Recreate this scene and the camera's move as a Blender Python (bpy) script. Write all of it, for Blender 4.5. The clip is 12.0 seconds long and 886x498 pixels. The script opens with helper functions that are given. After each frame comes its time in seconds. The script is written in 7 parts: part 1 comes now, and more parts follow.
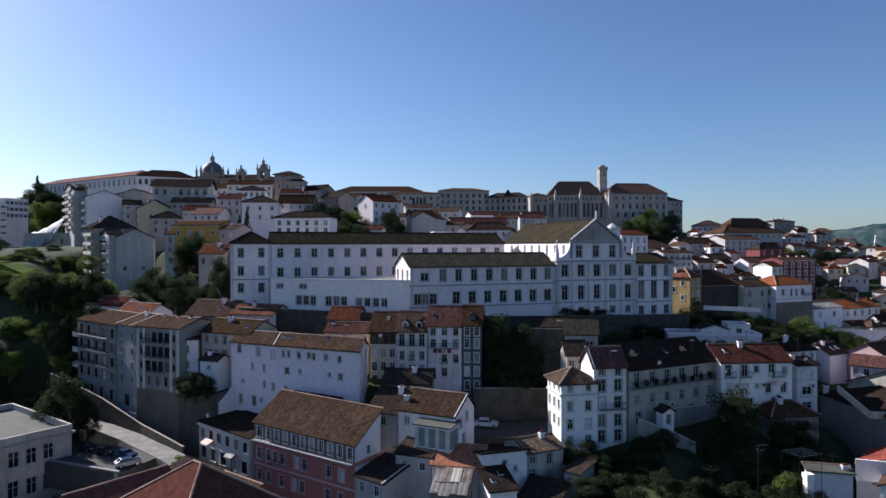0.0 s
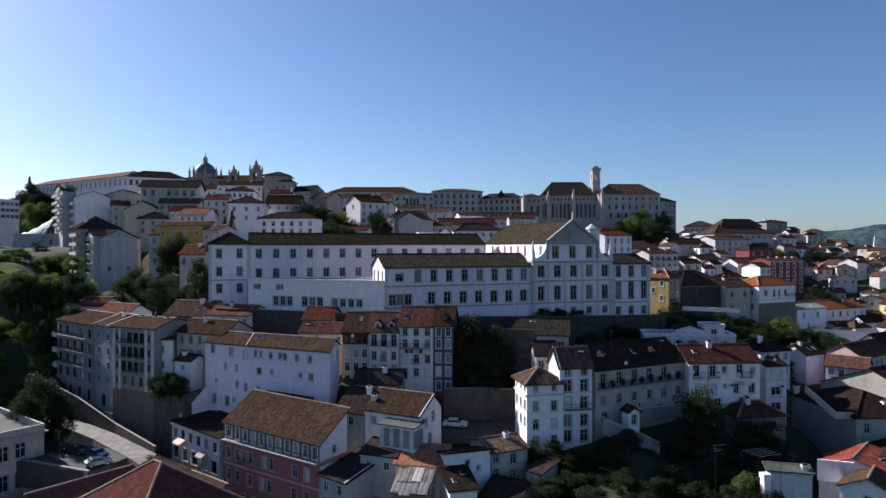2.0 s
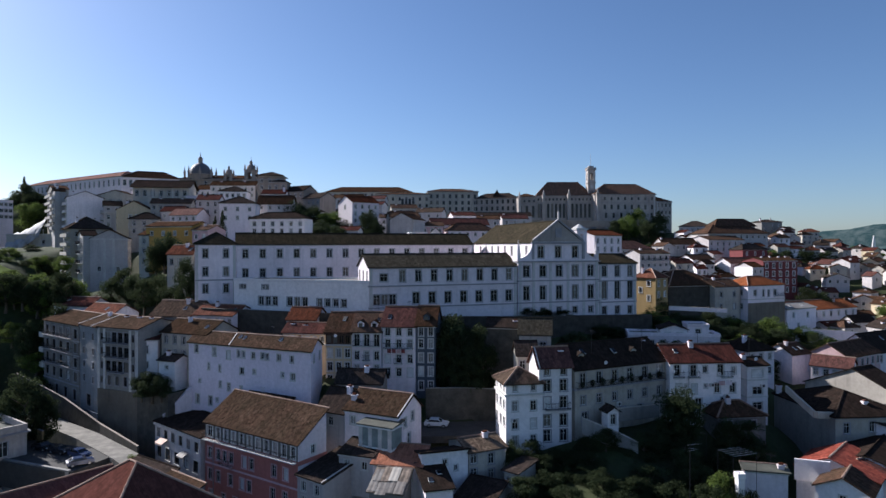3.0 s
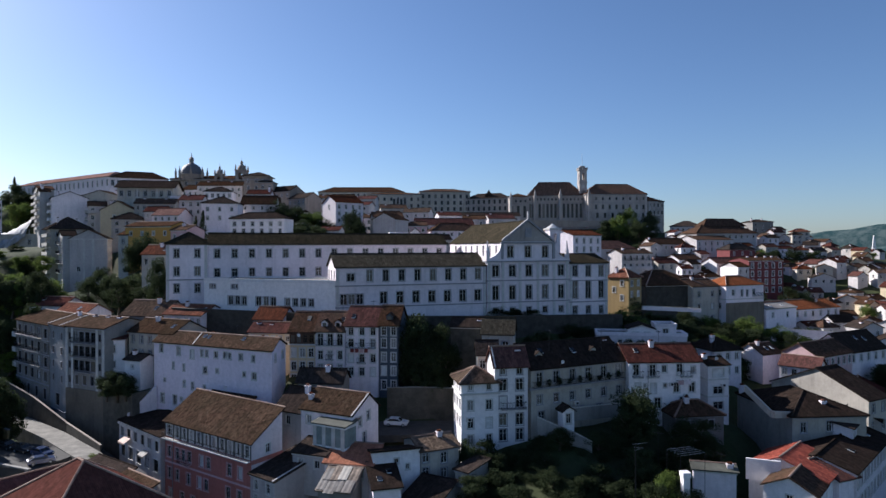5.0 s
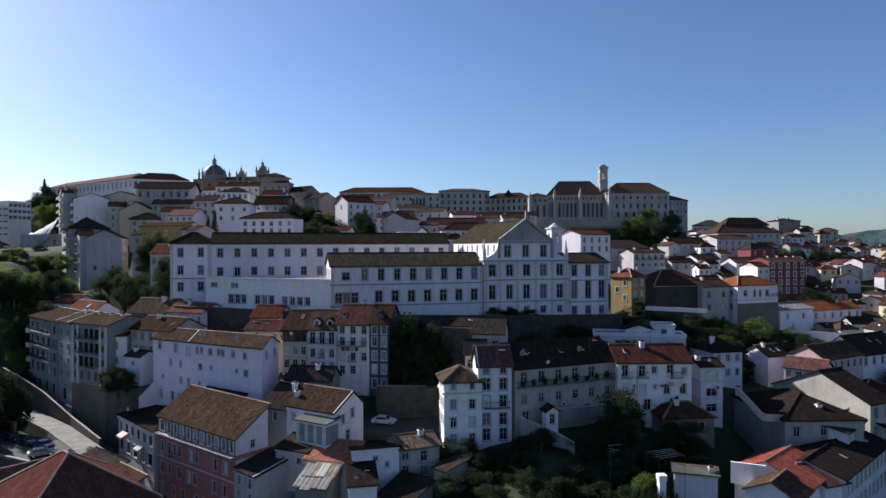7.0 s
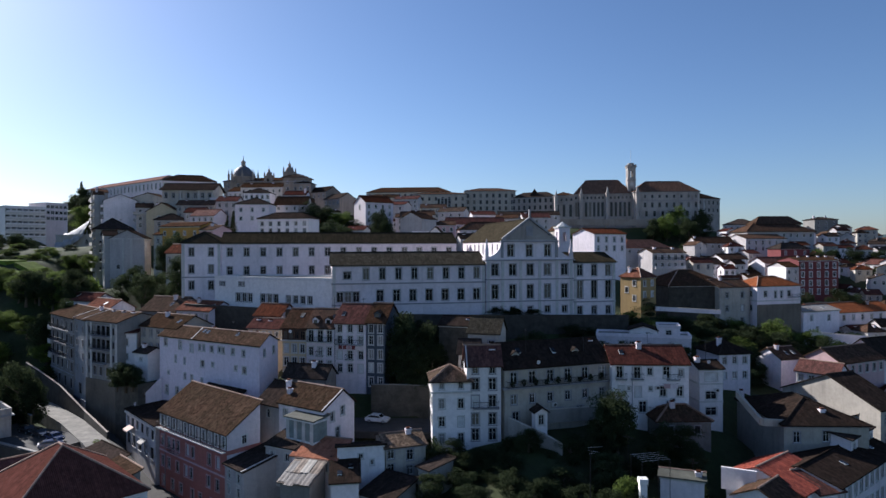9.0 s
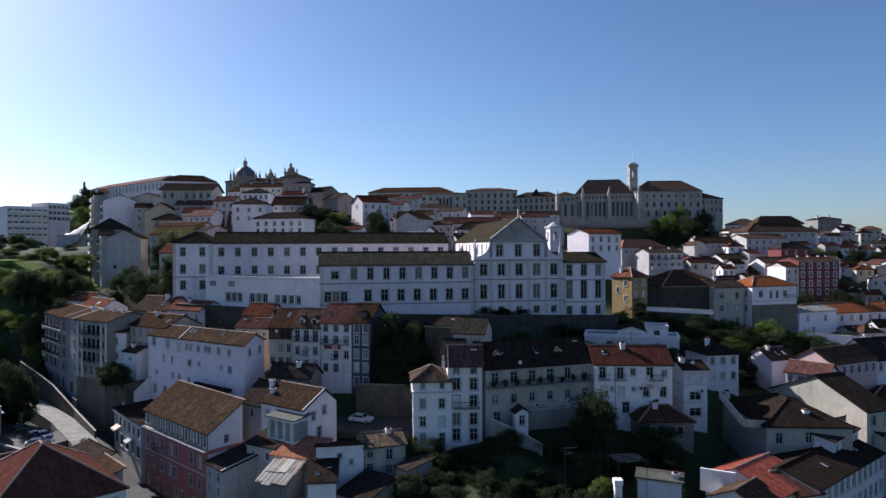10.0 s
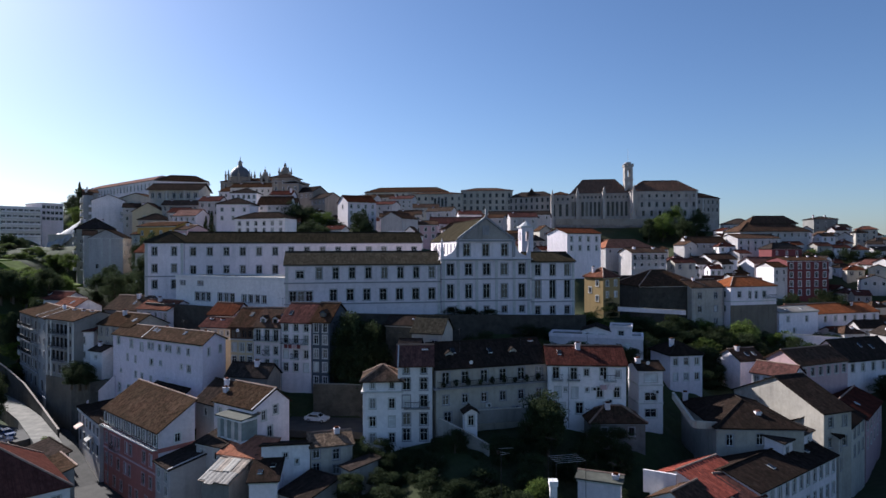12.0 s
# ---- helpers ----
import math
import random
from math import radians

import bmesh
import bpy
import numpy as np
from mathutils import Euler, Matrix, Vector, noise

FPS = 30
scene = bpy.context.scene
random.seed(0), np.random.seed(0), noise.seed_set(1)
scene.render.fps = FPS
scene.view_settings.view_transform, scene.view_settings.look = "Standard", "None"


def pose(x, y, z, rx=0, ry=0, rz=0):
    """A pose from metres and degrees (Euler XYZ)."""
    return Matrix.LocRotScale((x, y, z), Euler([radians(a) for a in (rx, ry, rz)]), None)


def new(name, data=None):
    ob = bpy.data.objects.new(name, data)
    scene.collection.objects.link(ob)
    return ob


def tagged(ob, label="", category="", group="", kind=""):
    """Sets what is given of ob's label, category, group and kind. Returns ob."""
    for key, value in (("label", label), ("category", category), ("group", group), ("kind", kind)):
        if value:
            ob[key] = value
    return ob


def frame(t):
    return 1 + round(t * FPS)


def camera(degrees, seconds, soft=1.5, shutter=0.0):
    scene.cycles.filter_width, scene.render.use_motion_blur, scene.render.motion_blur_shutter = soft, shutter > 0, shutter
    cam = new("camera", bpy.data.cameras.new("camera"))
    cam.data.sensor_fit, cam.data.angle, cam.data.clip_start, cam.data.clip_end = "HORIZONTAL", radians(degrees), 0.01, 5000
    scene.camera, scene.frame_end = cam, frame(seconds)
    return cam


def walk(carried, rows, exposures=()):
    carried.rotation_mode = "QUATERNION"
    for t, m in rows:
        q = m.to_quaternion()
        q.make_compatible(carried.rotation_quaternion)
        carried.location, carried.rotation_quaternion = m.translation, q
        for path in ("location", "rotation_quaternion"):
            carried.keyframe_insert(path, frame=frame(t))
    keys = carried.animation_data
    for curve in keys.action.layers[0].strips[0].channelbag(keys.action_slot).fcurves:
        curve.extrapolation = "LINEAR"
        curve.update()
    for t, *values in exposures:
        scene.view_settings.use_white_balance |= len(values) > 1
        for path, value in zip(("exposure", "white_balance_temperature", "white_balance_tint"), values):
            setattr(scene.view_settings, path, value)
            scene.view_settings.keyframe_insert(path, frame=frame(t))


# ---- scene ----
cam = camera(71.5, 12.0, soft=1.5)
METRES, EYE, TILT, LEAN, TURN = 46.0, 50.0, 0.0, 0.0, 0.0
ROWS = [
    (0.0, 0.0, 0.0, 0.0, -0.0, -0.24, 0.1),
    (0.5, 0.0254, -0.0028, 0.0013, 0.01, -0.24, 0.09),
    (1.0, 0.0574, -0.0061, 0.0012, 0.03, -0.22, 0.07),
    (1.5, 0.0888, -0.0089, 0.0011, 0.03, -0.2, 0.08),
    (2.0, 0.1233, -0.0114, 0.0009, 0.13, -0.19, 0.09),
    (2.5, 0.1581, -0.0133, 0.0011, 0.15, -0.19, 0.09),
    (3.0, 0.1978, -0.0146, 0.0006, 0.17, -0.19, 0.12),
    (5.0, 0.3635, -0.0194, -0.0019, 0.41, -0.17, 0.14),
    (5.5, 0.4049, -0.0195, -0.0027, 0.69, -0.17, 0.12),
    (6.0, 0.4483, -0.019, -0.0036, 1.15, -0.17, 0.13),
    (6.5, 0.4876, -0.0182, -0.0042, 2.12, -0.17, 0.13),
    (7.0, 0.5297, -0.0166, -0.0054, 3.21, -0.17, 0.14),
    (9.0, 0.6987, 0.0001, -0.0092, 6.62, -0.16, 0.17),
    (9.5, 0.7422, 0.0061, -0.0096, 7.02, -0.16, 0.17),
    (10.0, 0.7916, 0.0135, -0.01, 7.33, -0.16, 0.17),
    (10.5, 0.8383, 0.0207, -0.0106, 7.55, -0.16, 0.16),
    (11.0, 0.8915, 0.0297, -0.0114, 7.75, -0.15, 0.14),
    (11.5, 0.9401, 0.0382, -0.012, 7.89, -0.15, 0.15),
    (12.0, 0.9944, 0.048, -0.0129, 8.12, -0.15, 0.14),
]
walk(cam, [(t, pose(0, 0, EYE, TILT, LEAN, TURN) @ pose(METRES * x, METRES * y, METRES * z, 90 + pitch, roll, yaw)) for t, x, y, z, yaw, pitch, roll in ROWS], exposures=((0.0, 0.78, 5800, 14), (5.0, 0.78, 5800, 14), (9.0, 0.75, 5800, 14), (12.0, 0.76, 5800, 14)))

# ---- light ----
SUN_AZ, SUN_EL = -55.0, 30.0  # degrees from +y (minus: towards -x), degrees up
world = bpy.data.worlds.new("sky")
scene.world = world
world.use_nodes = True
wn = world.node_tree
wn.nodes.clear()
w_out = wn.nodes.new("ShaderNodeOutputWorld")
w_bg = wn.nodes.new("ShaderNodeBackground")
sky = wn.nodes.new("ShaderNodeTexSky")
sky.sky_type = "NISHITA"
sky.sun_disc = False
sky.sun_elevation = radians(SUN_EL)
sky.sun_rotation = radians(SUN_AZ)
sky.altitude = 60
sky.air_density = 0.95
sky.dust_density = 0.62
sky.ozone_density = 4.3
w_bg.inputs["Strength"].default_value = 0.064
wn.links.new(sky.outputs[0], w_bg.inputs[0])
wn.links.new(w_bg.outputs[0], w_out.inputs[0])
sun_data = bpy.data.lights.new("sun", "SUN")
sun_data.energy = 5.0
sun_data.angle = radians(0.5)
sun_data.color = (1.0, 0.93, 0.82)
sun = new("sun", sun_data)
sun_way = Vector((math.sin(radians(SUN_AZ)) * math.cos(radians(SUN_EL)), math.cos(radians(SUN_AZ)) * math.cos(radians(SUN_EL)), math.sin(radians(SUN_EL))))
sun.matrix_world = Matrix.Translation((-200, 100, 300)) @ (-sun_way).to_track_quat("-Z", "Y").to_matrix().to_4x4()

# ---- materials ----
MATS = {}


def shader(name, rough=0.8, metal=0.0, spec=0.3):
    m = bpy.data.materials.new(name)
    m.use_nodes = True
    n = m.node_tree.nodes
    b = n["Principled BSDF"]
    b.inputs["Roughness"].default_value = rough
    b.inputs["Metallic"].default_value = metal
    b.inputs["Specular IOR Level"].default_value = spec
    MATS[name] = m
    return m, n, m.node_tree.links, b


def noise_node(n, l, vec, scale, detail=4.0, rough=0.6, stretch=None):
    t = n.new("ShaderNodeTexNoise")
    t.inputs["Scale"].default_value = scale
    t.inputs["Detail"].default_value = detail
    t.inputs["Roughness"].default_value = rough
    if stretch:
        mp = n.new("ShaderNodeMapping")
        mp.inputs["Scale"].default_value = stretch
        l.new(vec, mp.inputs[0])
        vec = mp.outputs[0]
    l.new(vec, t.inputs["Vector"])
    return t.outputs["Fac"]


def ramp(n, l, fac, lo, hi, a, b):
    r = n.new("ShaderNodeMapRange")
    r.inputs["From Min"].default_value = lo
    r.inputs["From Max"].default_value = hi
    r.inputs["To Min"].default_value = a
    r.inputs["To Max"].default_value = b
    l.new(fac, r.inputs["Value"])
    return r.outputs[0]


def blend(n, l, fac, a, b, mode="MIX"):
    x = n.new("ShaderNodeMix")
    x.data_type = "RGBA"
    x.blend_type = mode
    if isinstance(fac, float):
        x.inputs[0].default_value = fac
    else:
        l.new(fac, x.inputs[0])
    for sock, v in ((x.inputs[6], a), (x.inputs[7], b)):
        if isinstance(v, tuple):
            sock.default_value = (*v, 1.0) if len(v) == 3 else v
        else:
            l.new(v, sock)
    return x.outputs[2]


def bump(n, l, b, height, strength, dist):
    k = n.new("ShaderNodeBump")
    k.inputs["Strength"].default_value = strength
    k.inputs["Distance"].default_value = dist
    l.new(height, k.inputs["Height"])
    l.new(k.outputs[0], b.inputs["Normal"])


def plaster(name, base, stain=(0.25, 0.23, 0.2), amount=0.35, rough=0.85):
    """Painted render: patches, rain streaks and a fine grain."""
    m, n, l, b = shader(name, rough)
    pos = n.new("ShaderNodeNewGeometry").outputs["Position"]
    info = n.new("ShaderNodeObjectInfo").outputs["Random"]
    big = ramp(n, l, noise_node(n, l, pos, 0.16, 5), 0.42, 0.75, 0.0, amount)
    streak = ramp(n, l, noise_node(n, l, pos, 1.0, 4, 0.65, (0.9, 0.9, 0.09)), 0.5, 0.85, 0.0, amount)
    grain = ramp(n, l, noise_node(n, l, pos, 1.6, 6, 0.7), 0.3, 0.7, 0.84, 1.05)
    c = blend(n, l, big, base, stain)
    c = blend(n, l, streak, c, tuple(v * 0.6 for v in stain))
    tint = n.new("ShaderNodeHueSaturation")
    l.new(ramp(n, l, info, 0, 1, 0.85, 1.1), tint.inputs["Value"])
    l.new(c, tint.inputs["Color"])
    cc = n.new("ShaderNodeCombineColor")
    for i in range(3):
        l.new(grain, cc.inputs[i])
    l.new(blend(n, l, 1.0, tint.outputs[0], cc.outputs[0], "MULTIPLY"), b.inputs["Base Color"])
    bump(n, l, b, noise_node(n, l, pos, 6.0, 4), 0.25, 0.05)
    return m


def tiles(name, a, c, moss=(0.09, 0.085, 0.06), amount=0.5):
    """Clay pantiles in columns down the slope, patched and lichened, each a little different."""
    m, n, l, b = shader(name, 0.95, 0.0, 0.0)
    uv = n.new("ShaderNodeUVMap").outputs[0]
    pos = n.new("ShaderNodeNewGeometry").outputs["Position"]
    info = n.new("ShaderNodeObjectInfo").outputs["Random"]
    piece = n.new("ShaderNodeTexVoronoi")
    mp = n.new("ShaderNodeMapping")
    mp.inputs["Scale"].default_value = (3.6, 2.4, 1)
    l.new(uv, mp.inputs[0])
    l.new(mp.outputs[0], piece.inputs["Vector"])
    piece.inputs["Scale"].default_value = 1.0
    sep = n.new("ShaderNodeSeparateColor")
    l.new(piece.outputs["Color"], sep.inputs[0])
    col = blend(n, l, sep.outputs[0], a, c)
    # stretches relaid with newer or older tiles
    relaid = ramp(n, l, noise_node(n, l, uv, 0.45, 2, 0.5, (1.0, 0.55, 1.0)), 0.5, 0.62, 0.0, 0.55)
    col = blend(n, l, relaid, col, tuple(min(1.0, v * 1.3) for v in a))
    patch = ramp(n, l, noise_node(n, l, pos, 0.28, 6, 0.75), 0.40, 0.66, 0.0, amount)
    col = blend(n, l, patch, col, moss)
    fine = ramp(n, l, noise_node(n, l, pos, 1.7, 6, 0.8), 0.44, 0.66, 0.0, min(1.0, amount * 1.5))
    col = blend(n, l, fine, col, tuple(v * 0.35 for v in moss))
    column = ramp(n, l, noise_node(n, l, uv, 1.0, 4, 0.8, (2.6, 0.12, 1.0)), 0.42, 0.66, 0.0, 0.6)
    col = blend(n, l, column, col, tuple(v * 0.45 for v in c))
    bleached = ramp(n, l, noise_node(n, l, uv, 1.0, 3, 0.7, (3.1, 0.35, 1.0)), 0.6, 0.74, 0.0, 0.35)
    col = blend(n, l, bleached, col, tuple(min(1.0, v * 1.5 + 0.012) for v in a))
    # odd paler tiles; sunlit specks of the roofs are put into colour here
    pale = ramp(n, l, sep.outputs[1], 0.9, 1.0, 0.0, 0.14)
    col = blend(n, l, pale, col, tuple(min(1.0, v * 1.6 + 0.06) for v in a))
    tint = n.new("ShaderNodeHueSaturation")
    l.new(ramp(n, l, info, 0, 1, 0.75, 1.3), tint.inputs["Value"])
    l.new(ramp(n, l, info, 0, 1, 1.08, 0.82), tint.inputs["Saturation"])
    l.new(col, tint.inputs["Color"])
    wave = n.new("ShaderNodeTexWave")
    wave.inputs["Scale"].default_value = 1.0
    wave.inputs["Distortion"].default_value = 0.25
    mw = n.new("ShaderNodeMapping")
    mw.inputs["Scale"].default_value = (1.35, 0.0, 0.0)
    l.new(uv, mw.inputs[0])
    l.new(mw.outputs[0], wave.inputs["Vector"])
    l.new(tint.outputs[0], b.inputs["Base Color"])
    bump(n, l, b, wave.outputs["Fac"], 0.35, 0.06)
    return m


def plain(name, base, rough=0.7, metal=0.0, vary=0.25, scale=0.8, grain=(1, 1, 1)):
    m, n, l, b = shader(name, rough, metal)
    pos = n.new("ShaderNodeNewGeometry").outputs["Position"]
    f = ramp(n, l, noise_node(n, l, pos, scale, 5, 0.65, grain), 0.3, 0.75, 0.0, 1.0)
    f2 = ramp(n, l, noise_node(n, l, pos, scale * 7, 4, 0.6), 0.3, 0.75, 0.0, 0.5)
    c = blend(n, l, f, tuple(v * (1 + vary) for v in base), tuple(v * (1 - vary) for v in base))
    c = blend(n, l, f2, c, tuple(v * (1 - vary * 0.8) for v in base))
    l.new(c, b.inputs["Base Color"])
    bump(n, l, b, f2, 0.3, 0.05)
    return m


WHITE = plaster("white_render", (0.84, 0.755, 0.775), (0.5, 0.44, 0.43), 0.34)
# brighter and duller whites: sun and shade on walls are put into the tone
BRIGHT = plaster("bright_white_render", (0.86, 0.81, 0.80), (0.6, 0.55, 0.52), 0.22)
DIM = plaster("shade_dulled_white_render", (0.57, 0.525, 0.51), (0.3, 0.27, 0.25), 0.45)
LILAC = plaster("pale_lilac_render", (0.86, 0.77, 0.84), (0.6, 0.54, 0.58), 0.2)
CREAM = plaster("cream_render", (0.68, 0.55, 0.36), (0.35, 0.3, 0.22), 0.4)
BEIGE = plaster("weathered_beige_render", (0.52, 0.47, 0.40), (0.2, 0.18, 0.16), 0.5)
GREY = plaster("grey_render", (0.30, 0.285, 0.265), (0.14, 0.13, 0.12), 0.5)
DIRTY = plaster("soot_stained_render", (0.29, 0.265, 0.24), (0.085, 0.078, 0.07), 0.85)
OCHRE = plaster("ochre_render", (0.66, 0.36, 0.085), (0.34, 0.2, 0.09), 0.35)
YELLOW = plaster("yellow_render", (0.37, 0.255, 0.11), (0.22, 0.16, 0.085), 0.45)
PINK = plaster("faded_pink_red_render", (0.52, 0.195, 0.16), (0.28, 0.135, 0.12), 0.5)
RED = plaster("dark_red_render", (0.21, 0.055, 0.055), (0.13, 0.045, 0.045), 0.4)
ROSE = plaster("rose_render", (0.62, 0.42, 0.42), (0.35, 0.25, 0.24), 0.3)
BLUETILE = plaster("blue_grey_glazed_tile", (0.075, 0.09, 0.115), (0.05, 0.055, 0.065), 0.4, 0.5)
STONE = plaster("old_limestone", (0.36, 0.30, 0.25), (0.16, 0.13, 0.11), 0.6)
PALE_STONE = plaster("pale_limestone", (0.48, 0.425, 0.385), (0.21, 0.185, 0.165), 0.6)
T_BROWN = tiles("brown_clay_tiles", (0.125, 0.060, 0.037), (0.06, 0.033, 0.022), (0.064, 0.049, 0.029), 0.6)
T_ORANGE = tiles("orange_clay_tiles", (0.235, 0.082, 0.045), (0.12, 0.047, 0.030), (0.078, 0.046, 0.033), 0.5)
T_RED = tiles("red_clay_tiles", (0.145, 0.049, 0.036), (0.075, 0.030, 0.024), (0.05, 0.032, 0.027), 0.45)
# blackened tiles, whose dark tone also carries shade on some roofs
T_DARK = tiles("blackened_and_shaded_tiles", (0.062, 0.041, 0.033), (0.034, 0.026, 0.022), (0.034, 0.030, 0.024), 0.5)
T_OLIVE = tiles("lichened_olive_tiles", (0.080, 0.064, 0.042), (0.044, 0.036, 0.026), (0.044, 0.041, 0.027), 0.6)
T_PINK = tiles("pink_clay_tiles", (0.30, 0.16, 0.125), (0.20, 0.105, 0.08), (0.14, 0.09, 0.075), 0.45)
T_BRIGHT = tiles("bright_orange_tiles", (0.45, 0.165, 0.082), (0.31, 0.11, 0.058), (0.20, 0.10, 0.065), 0.35)
T_HALL = tiles("sun_bleached_brown_tiles", (0.20, 0.10, 0.06), (0.12, 0.062, 0.04), (0.085, 0.065, 0.045), 0.5)
T_SCARLET = tiles("scarlet_clay_tiles", (0.38, 0.08, 0.045), (0.22, 0.05, 0.034), (0.13, 0.05, 0.04), 0.4)
T_MAROON = tiles("maroon_clay_tiles", (0.19, 0.082, 0.066), (0.15, 0.066, 0.054), (0.115, 0.058, 0.048), 0.35)
T_UMBER = tiles("sooty_umber_tiles", (0.118, 0.070, 0.047), (0.062, 0.038, 0.027), (0.052, 0.043, 0.028), 0.65)
TRIM = plain("pale_stone_trim", (0.55, 0.53, 0.50), 0.8)
DARKTRIM = plain("grey_stone_trim", (0.30, 0.29, 0.30), 0.8)
FRAME = plain("white_painted_wood", (0.72, 0.72, 0.70), 0.5)
DARKFRAME = plain("dark_painted_wood", (0.06, 0.05, 0.05), 0.5)
METAL = plain("galvanised_steel", (0.45, 0.46, 0.48), 0.45, 0.9)
IRON = plain("black_iron", (0.03, 0.03, 0.035), 0.5, 0.7)
SHEET = plaster("weathered_patched_sheet", (0.26, 0.24, 0.215), (0.10, 0.065, 0.05), 0.85, 0.7)
FELT = plain("grey_green_roof_felt", (0.085, 0.085, 0.068), 0.9, 0.0, 0.4, 0.3)
BLIND = plain("closed_white_shutters", (0.62, 0.61, 0.60), 0.6)
CURTAIN = plain("drawn_grey_curtain", (0.26, 0.25, 0.24), 0.6)
BROWNFRAME = plain("brown_varnished_wood", (0.16, 0.085, 0.05), 0.5)
MORTAR = plaster("mortared_ridge_tiles", (0.40, 0.27, 0.20), (0.13, 0.06, 0.04), 0.85)
RUBBLE = plaster("rough_rubble_masonry", (0.21, 0.175, 0.135), (0.08, 0.07, 0.055), 0.7)
BLUEGREY = plaster("blue_grey_render", (0.29, 0.30, 0.315), (0.14, 0.14, 0.145), 0.6)
GLAZED = plain("grey_green_glazed_panels", (0.23, 0.27, 0.26), 0.25, 0.0, 0.3, 0.8)
SHOPBLUE = plain("blue_painted_shop_front", (0.05, 0.08, 0.13), 0.6)
TIMBER = plain("dark_brown_timber", (0.09, 0.052, 0.035), 0.7, 0.0, 0.4, 1.0)
T_RUIN = tiles("broken_bleached_tiles", (0.26, 0.175, 0.11), (0.12, 0.075, 0.05), (0.07, 0.055, 0.04), 0.65)
GALLERY = plain("grey_green_painted_boards", (0.13, 0.135, 0.13), 0.7, 0.0, 0.35, 1.2)
# dark tone holds the shade lying on the lane and yard
STREET = plain("shade_toned_worn_cobbles", (0.062, 0.058, 0.054), 0.9, 0.0, 0.35, 0.6)
RUSTY = plain("patched_rusty_sheet", (0.20, 0.155, 0.12), 0.7, 0.2, 0.75, 0.9)
# pale tone holds some of the sunlight on the road
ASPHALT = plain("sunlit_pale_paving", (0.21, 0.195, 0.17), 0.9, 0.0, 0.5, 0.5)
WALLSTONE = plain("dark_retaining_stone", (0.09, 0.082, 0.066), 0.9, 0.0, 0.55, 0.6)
BARK = plain("bark", (0.11, 0.085, 0.06), 0.9, 0.0, 0.4, 3.0)
CANVAS = plain("awning_canvas", (0.72, 0.52, 0.42), 0.8)
RUBBER = plain("tyre_rubber", (0.02, 0.02, 0.02), 0.8)
TARP = plaster("pale_grey_sheeting", (0.36, 0.36, 0.37), (0.16, 0.15, 0.14), 0.6, 0.7)
COPPER = plain("slate_and_lead", (0.12, 0.12, 0.13), 0.6, 0.2)


def glass_material():
    m, n, l, b = shader("window_glass", 0.06, 0.0, 0.3)
    pos = n.new("ShaderNodeNewGeometry").outputs["Position"]
    info = n.new("ShaderNodeObjectInfo").outputs["Random"]
    f = ramp(n, l, noise_node(n, l, pos, 0.6, 2), 0.35, 0.7, 0.0, 1.0)
    c = blend(n, l, f, (0.006, 0.007, 0.009), (0.03, 0.031, 0.034))
    # one window in four has a pale curtain or a shutter behind the pane
    curtain = ramp(n, l, info, 0.80, 0.86, 0.0, 0.8)
    l.new(blend(n, l, curtain, c, (0.20, 0.18, 0.15)), b.inputs["Base Color"])
    return m


GLASS = glass_material()


def paint(name, c):
    m, n, l, b = shader(name, 0.25, 0.0, 0.5)
    pos = n.new("ShaderNodeNewGeometry").outputs["Position"]
    l.new(blend(n, l, ramp(n, l, noise_node(n, l, pos, 2.0, 3), 0.3, 0.7, 0, 1), c, tuple(v * 0.85 for v in c)), b.inputs["Base Color"])
    b.inputs["Coat Weight"].default_value = 0.6
    return m


CAR_WHITE, CAR_SILVER, CAR_BLACK, CAR_BLUE = paint("white_car_paint", (0.75, 0.75, 0.76)), paint("silver_car_paint", (0.4, 0.41, 0.43)), paint("black_car_paint", (0.02, 0.02, 0.024)), paint("blue_car_paint", (0.03, 0.05, 0.12))


def foliage(name, a, c):
    m, n, l, b = shader(name, 0.8, 0.0, 0.04)
    geo = n.new("ShaderNodeNewGeometry")
    info = n.new("ShaderNodeObjectInfo").outputs["Random"]
    col = blend(n, l, geo.outputs["Random Per Island"], a, c)
    big = ramp(n, l, noise_node(n, l, geo.outputs["Position"], 0.35, 3), 0.35, 0.7, 0.7, 1.25)
    t = n.new("ShaderNodeHueSaturation")
    l.new(big, t.inputs["Value"])
    l.new(col, t.inputs["Color"])
    t2 = n.new("ShaderNodeHueSaturation")
    l.new(ramp(n, l, info, 0, 1, 0.8, 1.2), t2.inputs["Value"])
    l.new(t.outputs[0], t2.inputs["Color"])
    l.new(t2.outputs[0], b.inputs["Base Color"])
    thin = n.new("ShaderNodeBsdfTranslucent")
    l.new(t2.outputs[0], thin.inputs["Color"])
    mix = n.new("ShaderNodeMixShader")
    mix.inputs[0].default_value = 0.4
    l.new(b.outputs[0], mix.inputs[1])
    l.new(thin.outputs[0], mix.inputs[2])
    l.new(mix.outputs[0], n["Material Output"].inputs["Surface"])
    return m


LEAF = foliage("broad_leaves", (0.085, 0.125, 0.032), (0.14, 0.18, 0.045))
LEAF_DARK = foliage("dark_leaves", (0.032, 0.045, 0.022), (0.055, 0.070, 0.032))
GRASS = foliage("mown_grass", (0.16, 0.23, 0.045), (0.22, 0.28, 0.06))
DARKWALL = plain("dark_wall_stone", (0.062, 0.055, 0.045), 0.95, 0.0, 0.5, 0.7)
